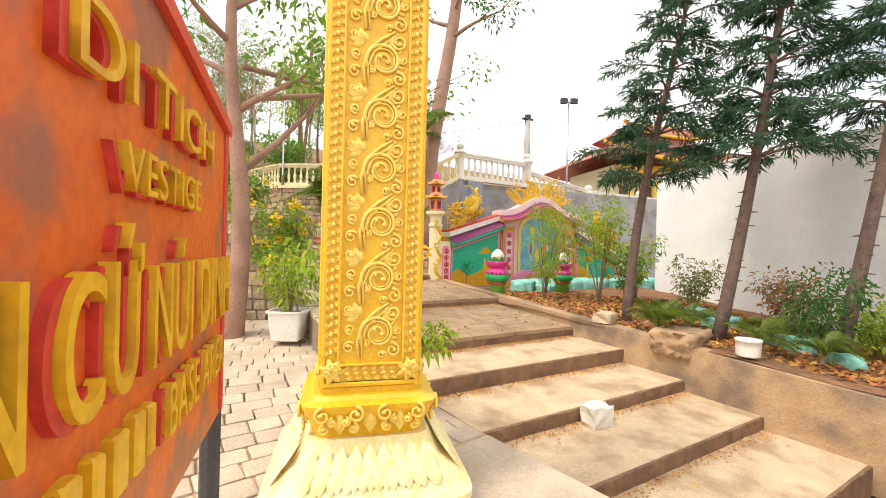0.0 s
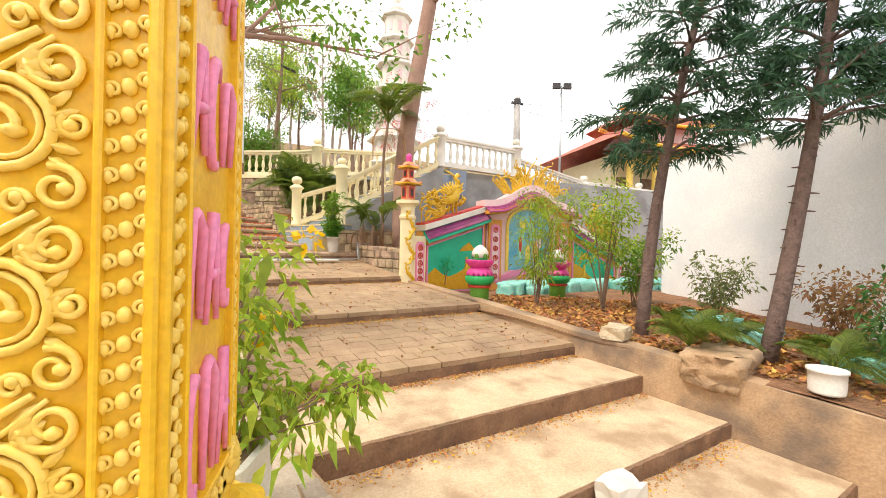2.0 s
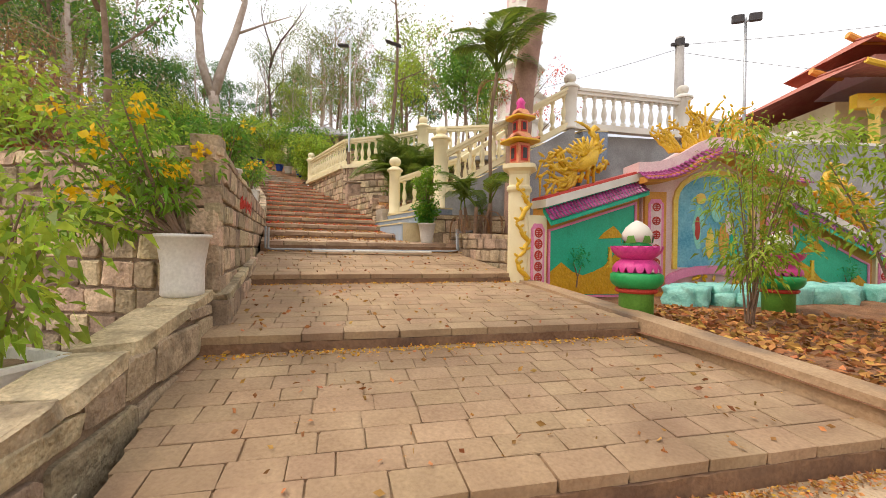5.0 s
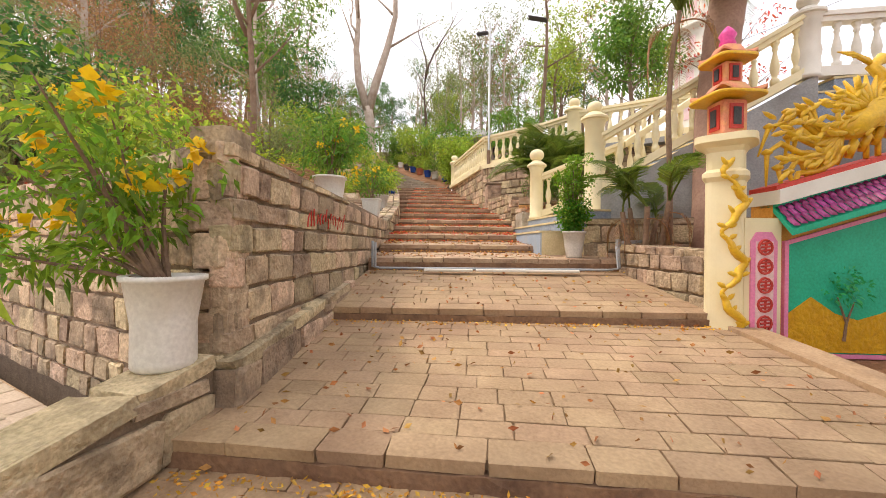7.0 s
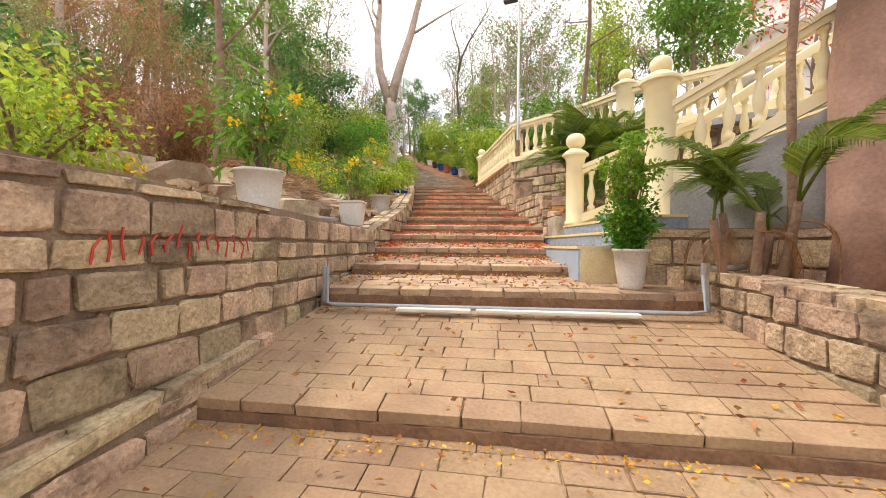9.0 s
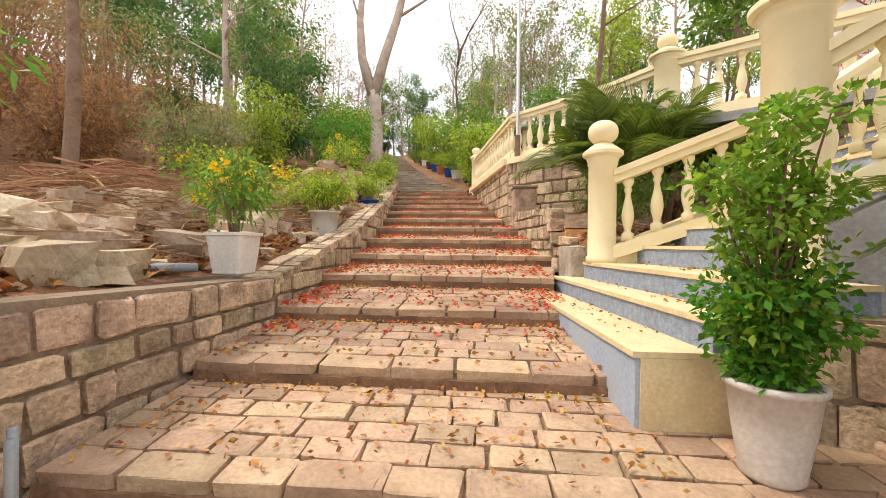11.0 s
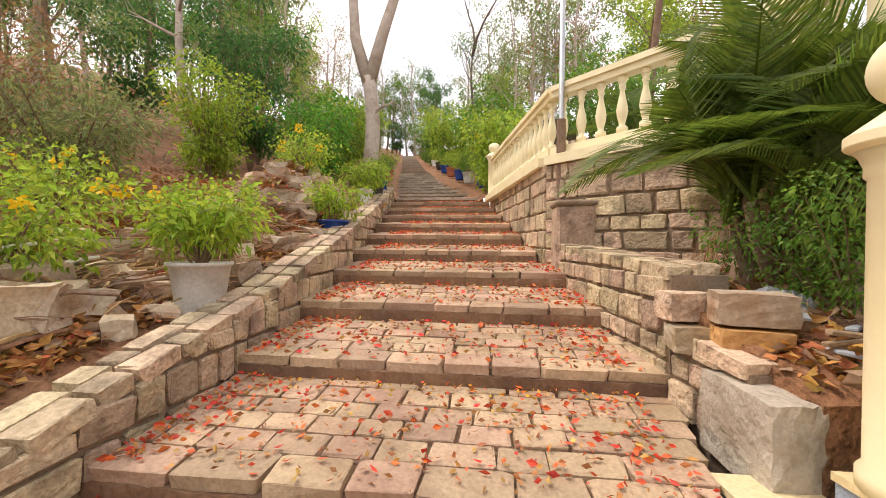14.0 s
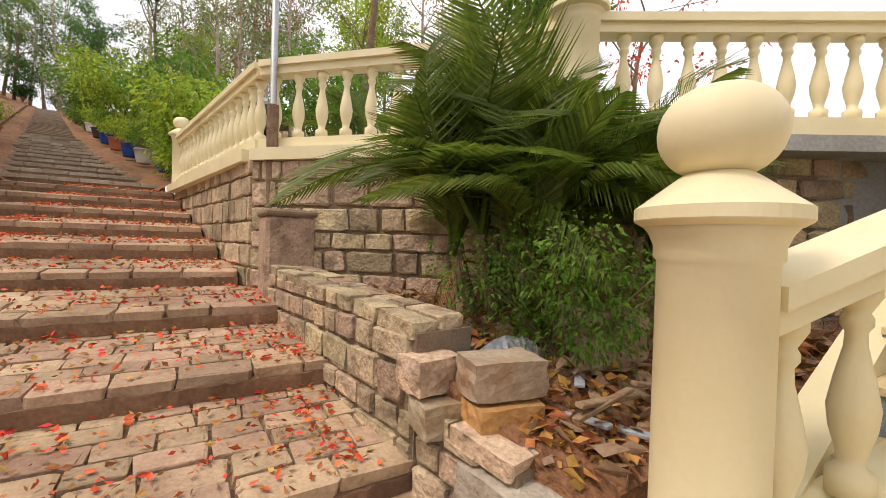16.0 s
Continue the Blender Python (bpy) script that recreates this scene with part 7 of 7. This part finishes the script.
# ---- woods on the hill ----
protos = []
for k in range(6):
    mt = (M_OLIVE, M_LEAF, M_OLIVE, M_LEAFYEL, M_DRYLEAF, M_LEAFDARK)[k]
    bark = M_PALEBARK if k % 2 == 0 else M_BARK
    h = (9.0, 8.0, 10.5, 6.5, 8.0, 7.5)[k]
    protos.append(tree("tree", ("thin pale-trunked tree with sparse crown", "green-crowned slim tree", "tall bare-limbed tree", "small yellow-green tree", "half-bare brown tree", "dark green tree")[k] + " in the hillside wood",
                       (-14 - 3 * k, 30 + 2 * k, 8), (-14 - 3 * k + 0.3, 30 + 2 * k, 8 + h), 0.11 + 0.02 * (k % 3), bark, 9, mt, 700 + k, (26, 60, 9, 60, 14, 90)[k], 0.17, 0.65, 5, 0.35, 2.0, 0.75, group="hillside wood"))
wood = random.Random(55)
placed = 0
while placed < 95:
    u, v = wood.uniform(-26, 24), wood.uniform(20, 62)
    if 0.5 < u < 6.0 and v < 56:
        continue
    if u > 6 and v < 30:
        continue
    if -1.5 < u < 0.5 and v < 26:
        continue
    z = bank_z(u + bend(v), v) if u < 2.6 else right_z(u + bend(v), v)
    p = W(u + bend(v), v)
    sc = wood.uniform(0.75, 1.35)
    k = wood.choice((0, 0, 1, 2, 2, 3, 4, 4, 5))
    o = copy_thing(protos[k], pose(p.x, p.y, z - 0.1, 0, 0, wood.uniform(0, 360)))
    o.scale = (sc, sc, sc)
    placed += 1
for k, (u, v) in enumerate(((-5.5, 9.9), (-8.0, 11.5), (-4.8, 14.0), (-9.5, 17.0), (-3.0, 20.5), (-7.0, 20.5), (-12.0, 14.0), (-2.2, 24.0), (-5.0, 26.0))):
    p = W(u, v)
    o = copy_thing(protos[(2, 4, 4, 0, 2, 5, 4, 0, 1)[k]], pose(p.x, p.y, bank_z(u, v) - 0.1, 0, 0, 50 * k))
    o.scale = (0.8, 0.8, 0.8)

for k in range(9):
    u, v = -1.0 + 0.9 * k, 58 + 1.7 * (k % 3)
    u += bend(v)
    p = W(u, v)
    copy_thing(protos[(0, 2, 5, 1, 0, 4, 2, 1, 5)[k]], pose(p.x, p.y, stair_z(v), 0, 0, 40 * k))

# ---- rubble, twigs and litter ----
rb = random.Random(66)
for k in range(250):
    if k >= 150:
        u, v = (1.55 + rb.gauss(0, 0.42), 16.9 + rb.gauss(0, 0.9)) if k < 200 else (1.2 + rb.gauss(0, 0.7), 12.4 + rb.gauss(0, 1.3))
        u = min(u, 2.3)
    elif k < 60:
        u, v = 2.35 - abs(rb.gauss(0, 0.8)), rb.uniform(9.6, 13.4)
    elif k < 110:
        u, v = 2.4 - abs(rb.gauss(0, 0.7)), rb.uniform(13.2, 16.2)
    else:
        u, v = 2.0 - abs(rb.gauss(0, 0.7)), rb.uniform(16, 18.5)
    sz = rb.uniform(0.10, 0.31) * (1.35 if k < 60 else 1.0)
    p = W(u, v)
    stone_ob("rubble_stone", "broken stone in the rubble heap on the bank", (p.x, p.y, bank_z(u, v) - 0.03), (sz * rb.uniform(0.9, 1.5), sz, sz * rb.uniform(0.5, 0.8)), M_RUBBLE, 1000 + k, rb.uniform(0, 180), "rubble on the bank", 2, 0.24)
for k in range(70):
    u, v = 2.2 - abs(rb.gauss(0, 0.8)), rb.uniform(9.8, 16)
    p = W(u, v, bank_z(u, v) + rb.uniform(0.05, 0.2))
    a = rb.uniform(0, 6.28)
    l = rb.uniform(0.3, 0.9)
    d = Vector((math.cos(a), math.sin(a), rb.uniform(-0.2, 0.2))) * l
    o = Shape().tube([p - d / 2, p + Vector((0, 0, 0.04)), p + d / 2], [0.012, 0.010, 0.005], 5).ob("twig", M_TWIG, None, "dry fallen twig on the rubble", False, "twig", "twigs on the bank")


def brush_heap(label, u0, v0, su, sv, high, count, way, seed):
    """A heap of long dry stalks and dead palm leaves lying mostly one way."""
    r = random.Random(seed)
    h = Shape()
    for k in range(count):
        u, v = u0 + r.gauss(0, su), v0 + r.gauss(0, sv)
        u = min(u, 2.45)
        f = math.exp(-((u - u0) / su) ** 2 / 2 - ((v - v0) / sv) ** 2 / 2)
        c = W(u, v, bank_z(u, v) + 0.03 + high * f * r.random())
        a = way + r.gauss(0, 0.35)
        l = r.uniform(0.25, 0.8)
        d = Vector((math.cos(a), math.sin(a), r.uniform(-0.25, 0.2))) * l
        sag = Vector((r.uniform(-0.05, 0.05), r.uniform(-0.05, 0.05), r.uniform(0.02, 0.09)))
        rad = r.choice((0.003, 0.004, 0.005, 0.006, 0.012))
        h.tube([c - d / 2, c + sag * 0.8 - d / 6, c + sag + d / 6, c + d / 2], [rad, rad, rad * 0.8, rad * 0.4], 4)
    return h.ob("brush_heap", M_BRUSH, None, label, False, "brushwood", "", "stuff")


M_BRUSH = mat("dry_brush", (0.26, 0.12, 0.06), (0.52, 0.33, 0.19), 5, 0.9, 0.2, 40, island=0.4)
brush_heap("heap of dry brown stalks and dead palm leaves", 1.25, 12.0, 0.42, 0.6, 0.42, 700, 1.9, 71)
brush_heap("dry stalks strewn along the kerb", 1.9, 14.9, 0.3, 0.9, 0.16, 420, 2.2, 72)
brush_heap("dead twigs below the dry scrub", 0.2, 14.4, 0.8, 1.4, 0.25, 420, 0.8, 73)
Shape().tube([W(2.55, 11.12, 2.475), W(2.42, 10.98, 2.48), W(2.20, 10.86, 2.47), W(2.08, 10.90, 2.55)], 0.035, 10).ob("pipe_offcut", M_PIPE, None, "bent grey pipe offcut lying on the wall", True, "pipe")
for k, (u, v, l, a) in enumerate(((1.55, 13.2, 0.42, 1.1), (1.75, 13.5, 0.30, 2.0), (1.3, 11.6, 0.34, 0.4))):
    p = W(u, v, bank_z(u, v) + 0.16)
    d = Vector((math.cos(a), math.sin(a), 0.35)) * l / 2
    Shape().tube([p - d, p + Vector((0, 0, 0.03)), p + d], [0.024, 0.02, 0.012], 6).ob("bleached_branch", M_WHITE, None, "bleached broken branch lying on the rubble", False, "branch", "branches on the bank")


def litter(name, label, count, place, mt, size, seed):
    r = np.random.default_rng(seed)
    q = random.Random(seed)
    ps, ds = [], []
    while len(ps) < count:
        p = place(q)
        if p is not None:
            ps.append(p)
            ds.append((q.uniform(-1, 1), q.uniform(-1, 1), q.uniform(-0.05, 0.25)))
    v, f = kites(ps, ds, size, r, 0.55, 0.0)
    o = leaf_ob(name, v, f, mt)
    return tagged(o, label, "fallen leaves", "", "stuff")


def tread_at(u, v):
    """Height of the stair's surface."""
    z = None
    for st_z, ul, vl, ur, vr in steps:
        if ul <= u <= ur and v > vl + (vr - vl) * (u - ul) / (ur - ul) + 0.02:
            z = st_z
    return z


def on_stairs(v0, v1, foot=False, bias=0.0):
    def f(q):
        u, v = q.uniform(2.95, 5.4), q.uniform(v0, v1)
        if q.random() < bias:
            u = 2.98 + abs(q.gauss(0, 0.15)) if q.random() < 0.6 else 5.35 - abs(q.gauss(0, 0.2))
        z = tread_at(u, v)
        if z is None:
            return None
        k = max(i for i, st in enumerate(steps) if st[0] <= z + 1e-6)
        b = steps[k + 1][2] if k + 1 < len(steps) else v + 0.4
        return W(u, v, z + 0.012 + (0.075 if k > 6 else RISES.get(k, 0.05)) * min(1, max(0, (v - steps[k][2]) / (b - steps[k][2]))))
    return f


def at_foot(q):
    k = q.choice((1, 2, 2, 3, 3, 4, 4, 5, 5, 5, 5, 6, 6, 7, 8, 9, 10, 11))
    _, ul, vl, ur, vr = steps[k]
    u = q.uniform(ul + 0.1, ur - 0.1)
    v = vl + (vr - vl) * (u - ul) / (ur - ul) - abs(q.gauss(0, 0.10)) - 0.03
    z = tread_at(u, v)
    if z is None:
        return None
    rise = RISES.get(k - 1, 0.05 if k < 5 else 0.075)
    return W(u, v, z + rise * 0.95 + 0.01)


litter("red_petals", "fallen red petals scattered on the stair", 3800, on_stairs(11.2, 21.0, bias=0.4), M_REDPETAL, 0.046, 1)
litter("dry_leaves", "small dry brown leaves on the stair", 4200, on_stairs(9.8, 21.0, bias=0.15), M_LITTER, 0.04, 2)
litter("golden_petals", "golden fallen petals swept against the steps", 2600, at_foot, M_GOLDLITTER, 0.028, 3)


def low_foot(q):
    k = q.choice((1, 2, 3, 4, 4))
    _, ul, vl, ur, vr = steps[k]
    u = q.uniform(ul + 0.05, ur - 0.05)
    v = vl + (vr - vl) * (u - ul) / (ur - ul) - abs(q.gauss(0, 0.07)) - 0.02
    z = tread_at(u, v)
    return None if z is None else W(u, v, z + 0.05 + 0.008)


litter("soil_crumbs", "brown soil crumbs and bits along the step fronts", 3200, low_foot, M_LITTER, 0.026, 14)


def on_terrace(q):
    u, v = q.uniform(2.7, 6.1), q.uniform(4.0, 9.6)
    z = tread_at(u, v)
    for k in (4, 5, 6):
        s0, s1 = steps[k], steps[k + 1]
        if z == s0[0]:
            a = s0[2] + (s0[4] - s0[2]) * (u - s0[1]) / (s0[3] - s0[1])
            b = s1[2] + (s1[4] - s1[2]) * (u - s1[1]) / (s1[3] - s1[1])
            return W(u, v, z + RISES[k] * min(1, max(0, (v - a) / (b - a))) + 0.012)
    return None


litter("dry_leaves", "scattered dry leaves on the paved terrace", 500, on_terrace, M_LITTER, 0.045, 4)


def on_bank(q):
    u = 2.4 - abs(q.gauss(0, 1.6))
    v = q.uniform(max(9.0, wall_v(u) + 0.4), 19)
    return W(u, v, bank_z(u, v) + 0.02)


litter("dry_leaves", "thick dry leaf litter on the bank", 21000, on_bank, M_LITTER, 0.085, 5)
litter("fallen_straw", "pale straw and chips on the bank", 3500, on_bank, M_TWIG, 0.13, 6)
litter("red_petals", "red petals on the bank", 2600, on_bank, M_REDPETAL, 0.06, 7)


def on_garden(q):
    x, y = q.uniform(1.5, 6.3), q.uniform(2.5, 10)
    u = x * CU + y * SU
    if u < 6.45 or -x * SU + y * CU > 7.0:
        return None
    return Vector((x, y, garden_z(x, y) + 0.015))


litter("garden_mulch", "brown leaf mulch covering the planting bed", 6500, on_garden, M_LITTER, 0.09, 8)


def on_blue(q):
    k = q.choice((0, 0, 1, 1, 2, 2, 3, 4))
    un, uf, z = RI[k]
    u = q.uniform(un, un + 0.28)
    v = q.uniform(10.6, 12.3)
    return W(u, v, z + 0.012)


litter("dry_leaves", "small leaves on the painted steps", 320, on_blue, M_LITTER, 0.03, 9)


# ---- buildings, poles ----
pag = thing("pagoda", "white seven-tiered tower rising behind the terrace", "pagoda", at=(-2.3, 27.5, 4.2))
for k in range(8):
    r, z = 1.55 - 0.11 * k, 1.55 * k
    Shape().lathe([(r, z), (r, z + 1.2)], 8).ob("storey", M_WHITE, pag)
    Shape().lathe([(r * 0.98, z + 1.2), (r * 1.28, z + 1.26), (r * 1.30, z + 1.32), (r * 1.05, z + 1.48), (r * 0.9, z + 1.56)], 8).ob("roof", M_WHITE, pag)
    for j in range(8):
        a = 2 * math.pi * (j + 0.5) / 8
        R = pose(0, 0, 0, 0, 0, math.degrees(a))
        Shape().box((r * 0.925, 0, z + 0.6), (0.06, r * 0.28, 0.6), 0, 0.01, R).ob("niche", M_PALEPINK, pag)
Shape().lathe([(0.4, 12.4), (0.5, 12.7), (0.2, 13.1), (0.25, 13.4), (0.02, 14.2)], 12).ob("spire", M_WHITE, pag)

gaz = thing("pavilion", "small open pavilion with a low grey hipped roof", "pavilion", at=(-16.6, 29.0, 6.4))
Shape().box((0, 0, 0.1), (4.2, 3.4, 0.5), 20).ob("plinth", M_PLASTER, gaz)
for x in (-1.7, 0, 1.7):
    for y in (-1.3, 1.3):
        q = pose(0, 0, 0, 0, 0, 20) @ Vector((x, y, 0))
        Shape().lathe([(0.12, 0.3), (0.12, 2.7)], 10, q).ob("column", M_CREAM, gaz)
Shape().box((0, 0.9, 1.4), (3.4, 0.1, 2.2), 20).ob("back_wall", M_DARK, gaz)
rf = Shape()
b = [pose(0, 0, 0, 0, 0, 20) @ Vector(p) for p in ((-2.6, -2.1, 2.7), (2.6, -2.1, 2.7), (2.6, 2.1, 2.7), (-2.6, 2.1, 2.7), (-0.9, 0, 3.75), (0.9, 0, 3.75))]
rf.add(b + [p - Vector((0, 0, 0.12)) for p in b[:4]], [(0, 1, 5, 4), (1, 2, 5), (2, 3, 4, 5), (3, 0, 4), (9, 8, 7, 6), (0, 6, 7, 1), (1, 7, 8, 2), (2, 8, 9, 3), (3, 9, 6, 0)])
rf.ob("roof", M_PLASTER, gaz)

hou = thing("temple_house", "yellow temple house with a red tiled roof and deep eaves", "house", at=pose(11.2, 20.8, 3.2, 0, 0, 14))
Shape().box((0, 0.8, 1.7), (8.0, 5.0, 3.6), 0).ob("wall", M_CREAM, hou)
Shape().box((0, -2.6, 0.2), (9.0, 2.2, 0.4), 0).ob("porch", M_WHITE, hou)
for x in (-4.0, -2.4, -0.8, 0.8, 2.4, 4.0):
    Shape().lathe([(0.22, 0.4), (0.16, 0.5), (0.16, 2.6), (0.24, 2.8)], 12, (x, -3.2, 0)).ob("column", M_GOLDLIGHT, hou)
    Shape().box((x + 0.8, -1.72, 1.5), (0.9, 0.08, 1.7), 0).ob("door", M_BARK, hou)
Shape().box((0, -3.2, 3.0), (9.4, 0.3, 0.45), 0).ob("beam", M_GOLD, hou)


def hip_roof(parent, w, d, z, h, ridge, up):
    s = Shape()
    nx = 30
    lower, upper = [], []
    for i in range(nx + 1):
        f = i / nx * 2 - 1
        lift = up * abs(f) ** 3
        lower.append((f * w / 2, -d / 2, z + lift))
        upper.append((f * ridge / 2, 0, z + h))
    back = [(x, -y, zz) for x, y, zz in lower]
    n = nx + 1
    s.add(lower + upper + back, [(i, i + 1, n + i + 1, n + i) for i in range(nx)] + [(n + i, n + i + 1, 2 * n + i + 1, 2 * n + i) for i in range(nx)] + [(0, n, 2 * n), (n - 1, 3 * n - 1, 2 * n - 1)])
    s.ob("roof", M_ROOFRED, parent, "red tiled roof with raised corners")
    t = Shape()
    for i in range(0, nx + 1):
        t.tube([Vector(lower[i]) + Vector((0, 0, 0.03)), Vector(upper[i]) + Vector((0, 0, 0.03))], 0.05, 5)
    t.ob("tile_ribs", M_ROOFRED, parent, kind="stuff")
    e = Shape()
    for i in range(nx):
        e.tube([lower[i], lower[i + 1]], 0.09, 6)
    e.ob("eave_trim", M_GOLD, parent)
    u = Shape()
    u.tube([Vector(upper[0]) + Vector((-0.3, 0, 0.25)), upper[2], upper[nx // 2], upper[nx - 2], Vector(upper[-1]) + Vector((0.3, 0, 0.25))], 0.14, 8)
    u.ob("ridge", M_ORANGE, parent)


hou.matrix_basis = pose(10.2, 20.3, 3.2, 0, 0, 14) @ Matrix.Diagonal((0.74, 0.74, 0.8, 1))
hip_roof(hou, 11.0, 9.0, 3.3, 1.7, 6.5, 0.5)
hip_roof(hou, 6.0, 4.5, 5.2, 1.2, 3.6, 0.4)
Shape().box((0, 0, 4.9), (4.6, 2.8, 0.8), 0).ob("clerestory", M_PALEPINK, hou)

up = thing("utility_pole", "grey concrete utility pole with insulators", "pole", at=(3.4, 17.0, 3.5))
Shape().lathe([(0.17, 0), (0.11, 4.2)], 14).ob("shaft", M_CONCRETEPOLE, up, smooth=True)
Shape().box((0, 0, 4.0), (0.5, 0.08, 0.08), 20, 0.01).ob("cross_arm", M_DARK, up)
Shape().lathe([(0.13, 3.95), (0.13, 4.15)], 12).ob("band", M_DARK, up)
wires = thing("overhead_wires", "thin dark overhead wires crossing the sky", "wires")
for k, (a, b, sag) in enumerate((((3.4, 17.0, 7.4), (-14, 24, 8.6), 0.6), ((3.4, 17.0, 7.5), (26, 14, 8.5), 0.9), ((3.4, 17.0, 7.3), (22, 24, 8.0), 0.7))):
    A, B = Vector(a), Vector(b)
    Shape().tube([A.lerp(B, t / 16) - Vector((0, 0, sag * 4 * (t / 16) * (1 - t / 16))) for t in range(17)], 0.006, 5).ob("wire", M_DARK, wires)

fl = thing("floodlight_pole", "slim steel pole with two floodlights", "floodlight", at=(5.8, 19.4, 3.4))
Shape().lathe([(0.06, 0), (0.04, 5.8)], 10).ob("pole", M_METAL, fl, smooth=True)
for x in (-0.24, 0.24):
    Shape().box((x, -0.08, 5.75), (0.34, 0.12, 0.26), 0, 0.02).ob("lamp_head", M_DARK, fl)
Shape().box((0, 0, 5.7), (0.6, 0.05, 0.05)).ob("bracket", M_METAL, fl)

lp = W(5.30, 15.98)
lamp = thing("street_lamp", "thin steel lamp pole with a solar panel", "street lamp", at=(lp.x, lp.y, 3.70))
Shape().lathe([(0.045, 0), (0.045, 0.6), (0.03, 0.65), (0.028, 4.6)], 12).ob("pole", M_METAL, lamp, smooth=True)
Shape().lathe([(0.052, -0.1), (0.05, 1.0)], 12).ob("rusty_sleeve", M_BARK, lamp)
Shape().box((0.1, 0.0, 4.5), (0.5, 0.28, 0.03), 20, 0.008, pose(0, 0, 0, 0, 18, 0)).ob("solar_panel", M_DARK, lamp)
Shape().box((-0.25, 0.0, 4.42), (0.34, 0.14, 0.07), 20, 0.015).ob("lamp_head", M_DARK, lamp)


# ---- what lies in the bed behind the stacked stones ----
bed_tree = BVHTree.FromPolygons([tuple(v.co) for v in PLANTER_UP.data.vertices], [tuple(p.vertices) for p in PLANTER_UP.data.polygons])


def bed_top(u, v):
    p = W(u, v, 6.0)
    hit = bed_tree.ray_cast(p, Vector((0, 0, -1)))
    return hit[0] if hit[0] is not None and hit[0].z > 2.5 else None


def on_bed(q):
    p = bed_top(q.uniform(5.75, 8.2), q.uniform(12.8, 15.2))
    return None if p is None else p + Vector((0, 0, 0.012))


litter("dry_leaves", "dry brown leaves and chips over the planter soil", 2600, on_bed, M_LITTER, 0.075, 21)
litter("fallen_straw", "straw and bark shreds over the planter soil", 700, on_bed, M_TWIG, 0.12, 22)
M_SLAT = mat("grey_blue_paint", (0.30, 0.34, 0.40), (0.46, 0.49, 0.54), 9, 0.7, 0.3, 60)
M_SHEET = mat("plastic_sheet", (0.42, 0.46, 0.52), (0.60, 0.62, 0.66), 6, 0.45, 0.2, 20)
rs = random.Random(77)
for u, v, l, rz in ((6.02, 13.02, 0.24, 100), (6.22, 13.20, 0.26, 40), (6.16, 12.90, 0.30, 115), (6.42, 12.92, 0.36, 125), (6.05, 13.30, 0.22, 60)):
    p = bed_top(u, v)
    if p is not None:
        o = Shape().box((0, 0, 0.016), (l, 0.045, 0.018), 0, 0.004).ob("wooden_slat", M_SLAT, None, "broken grey-blue painted slat lying on dry leaves", False, "plank", "slats in the bed")
        o.matrix_basis = pose(p.x, p.y, p.z, 0, rs.uniform(-3, 3), rz + 40)
p = bed_top(6.52, 13.35)
if p is not None:
    stone_ob("garden_rock", "rounded buff rock in the shade of the bushes", (p.x, p.y, p.z - 0.03), (0.42, 0.34, 0.32), M_RUBBLE, 311, 25)
p = bed_top(6.0, 13.45)
if p is not None:
    bm = bmesh.new()
    n = 14
    vs = [[bm.verts.new(((i / n - 0.5) * 0.46, (j / n - 0.5) * 0.3, 0.10 + 0.11 * math.sin(3.0 * j / n) + rs.uniform(-0.012, 0.012) - 0.08 * abs(i / n - 0.5))) for j in range(n + 1)] for i in range(n + 1)]
    for i in range(n):
        for j in range(n):
            bm.faces.new((vs[i][j], vs[i + 1][j], vs[i + 1][j + 1], vs[i][j + 1]))
    bmesh.ops.solidify(bm, geom=bm.faces[:], thickness=0.004)
    me = bpy.data.meshes.new("plastic_sheet")
    bm.to_mesh(me)
    bm.free()
    me.materials.append(M_SHEET)
    o = tagged(new("plastic_sheet", me), "crumpled pale grey-blue plastic sheet behind the stacked stones", "plastic sheet")
    o.matrix_basis = pose(p.x, p.y, p.z - 0.09, 0, 0, 65)

# ---- stones of walls and treads ----
for o, p, q, z0, z1, side, size, cap, seed in WALL_JOBS:
    lay(o, p, q, z0, z1, side, seed + 1, size, 0.03, cap)
for m, size, k in WALL_QUOINS:
    piece("corner_stone", BLOCKS[k % len(BLOCKS)], scaled(m, size), bpy.data.objects["wall_bank_stair"])
for st, z, a, b, c, d, rise, i in PAVE_JOBS:
    pave(st, z, a, b, c, d, rise, PAVERS if i < 7 else PAVERS_UP if i < 30 else PAVERS_TOP, (0.27, 0.165) if i < 7 else (0.25, 0.165) if i < 30 else (0.36, 0.24), (0.36, 0.19), 31 + i, 0.006 if i < 7 else 0.012, 0.06 if i < 7 else 0.065, 0.002 if i < 7 else 0.006)
pave(COURT, 0.56, (-0.7, 2.25), (2.33, 2.25), (2.33, 6.35), (-0.7, 8.25), 0.28, PAVERS_COURT, (0.25, 0.205), (0.25, 0.205), 99, 0.013, 0.08, 0.003)
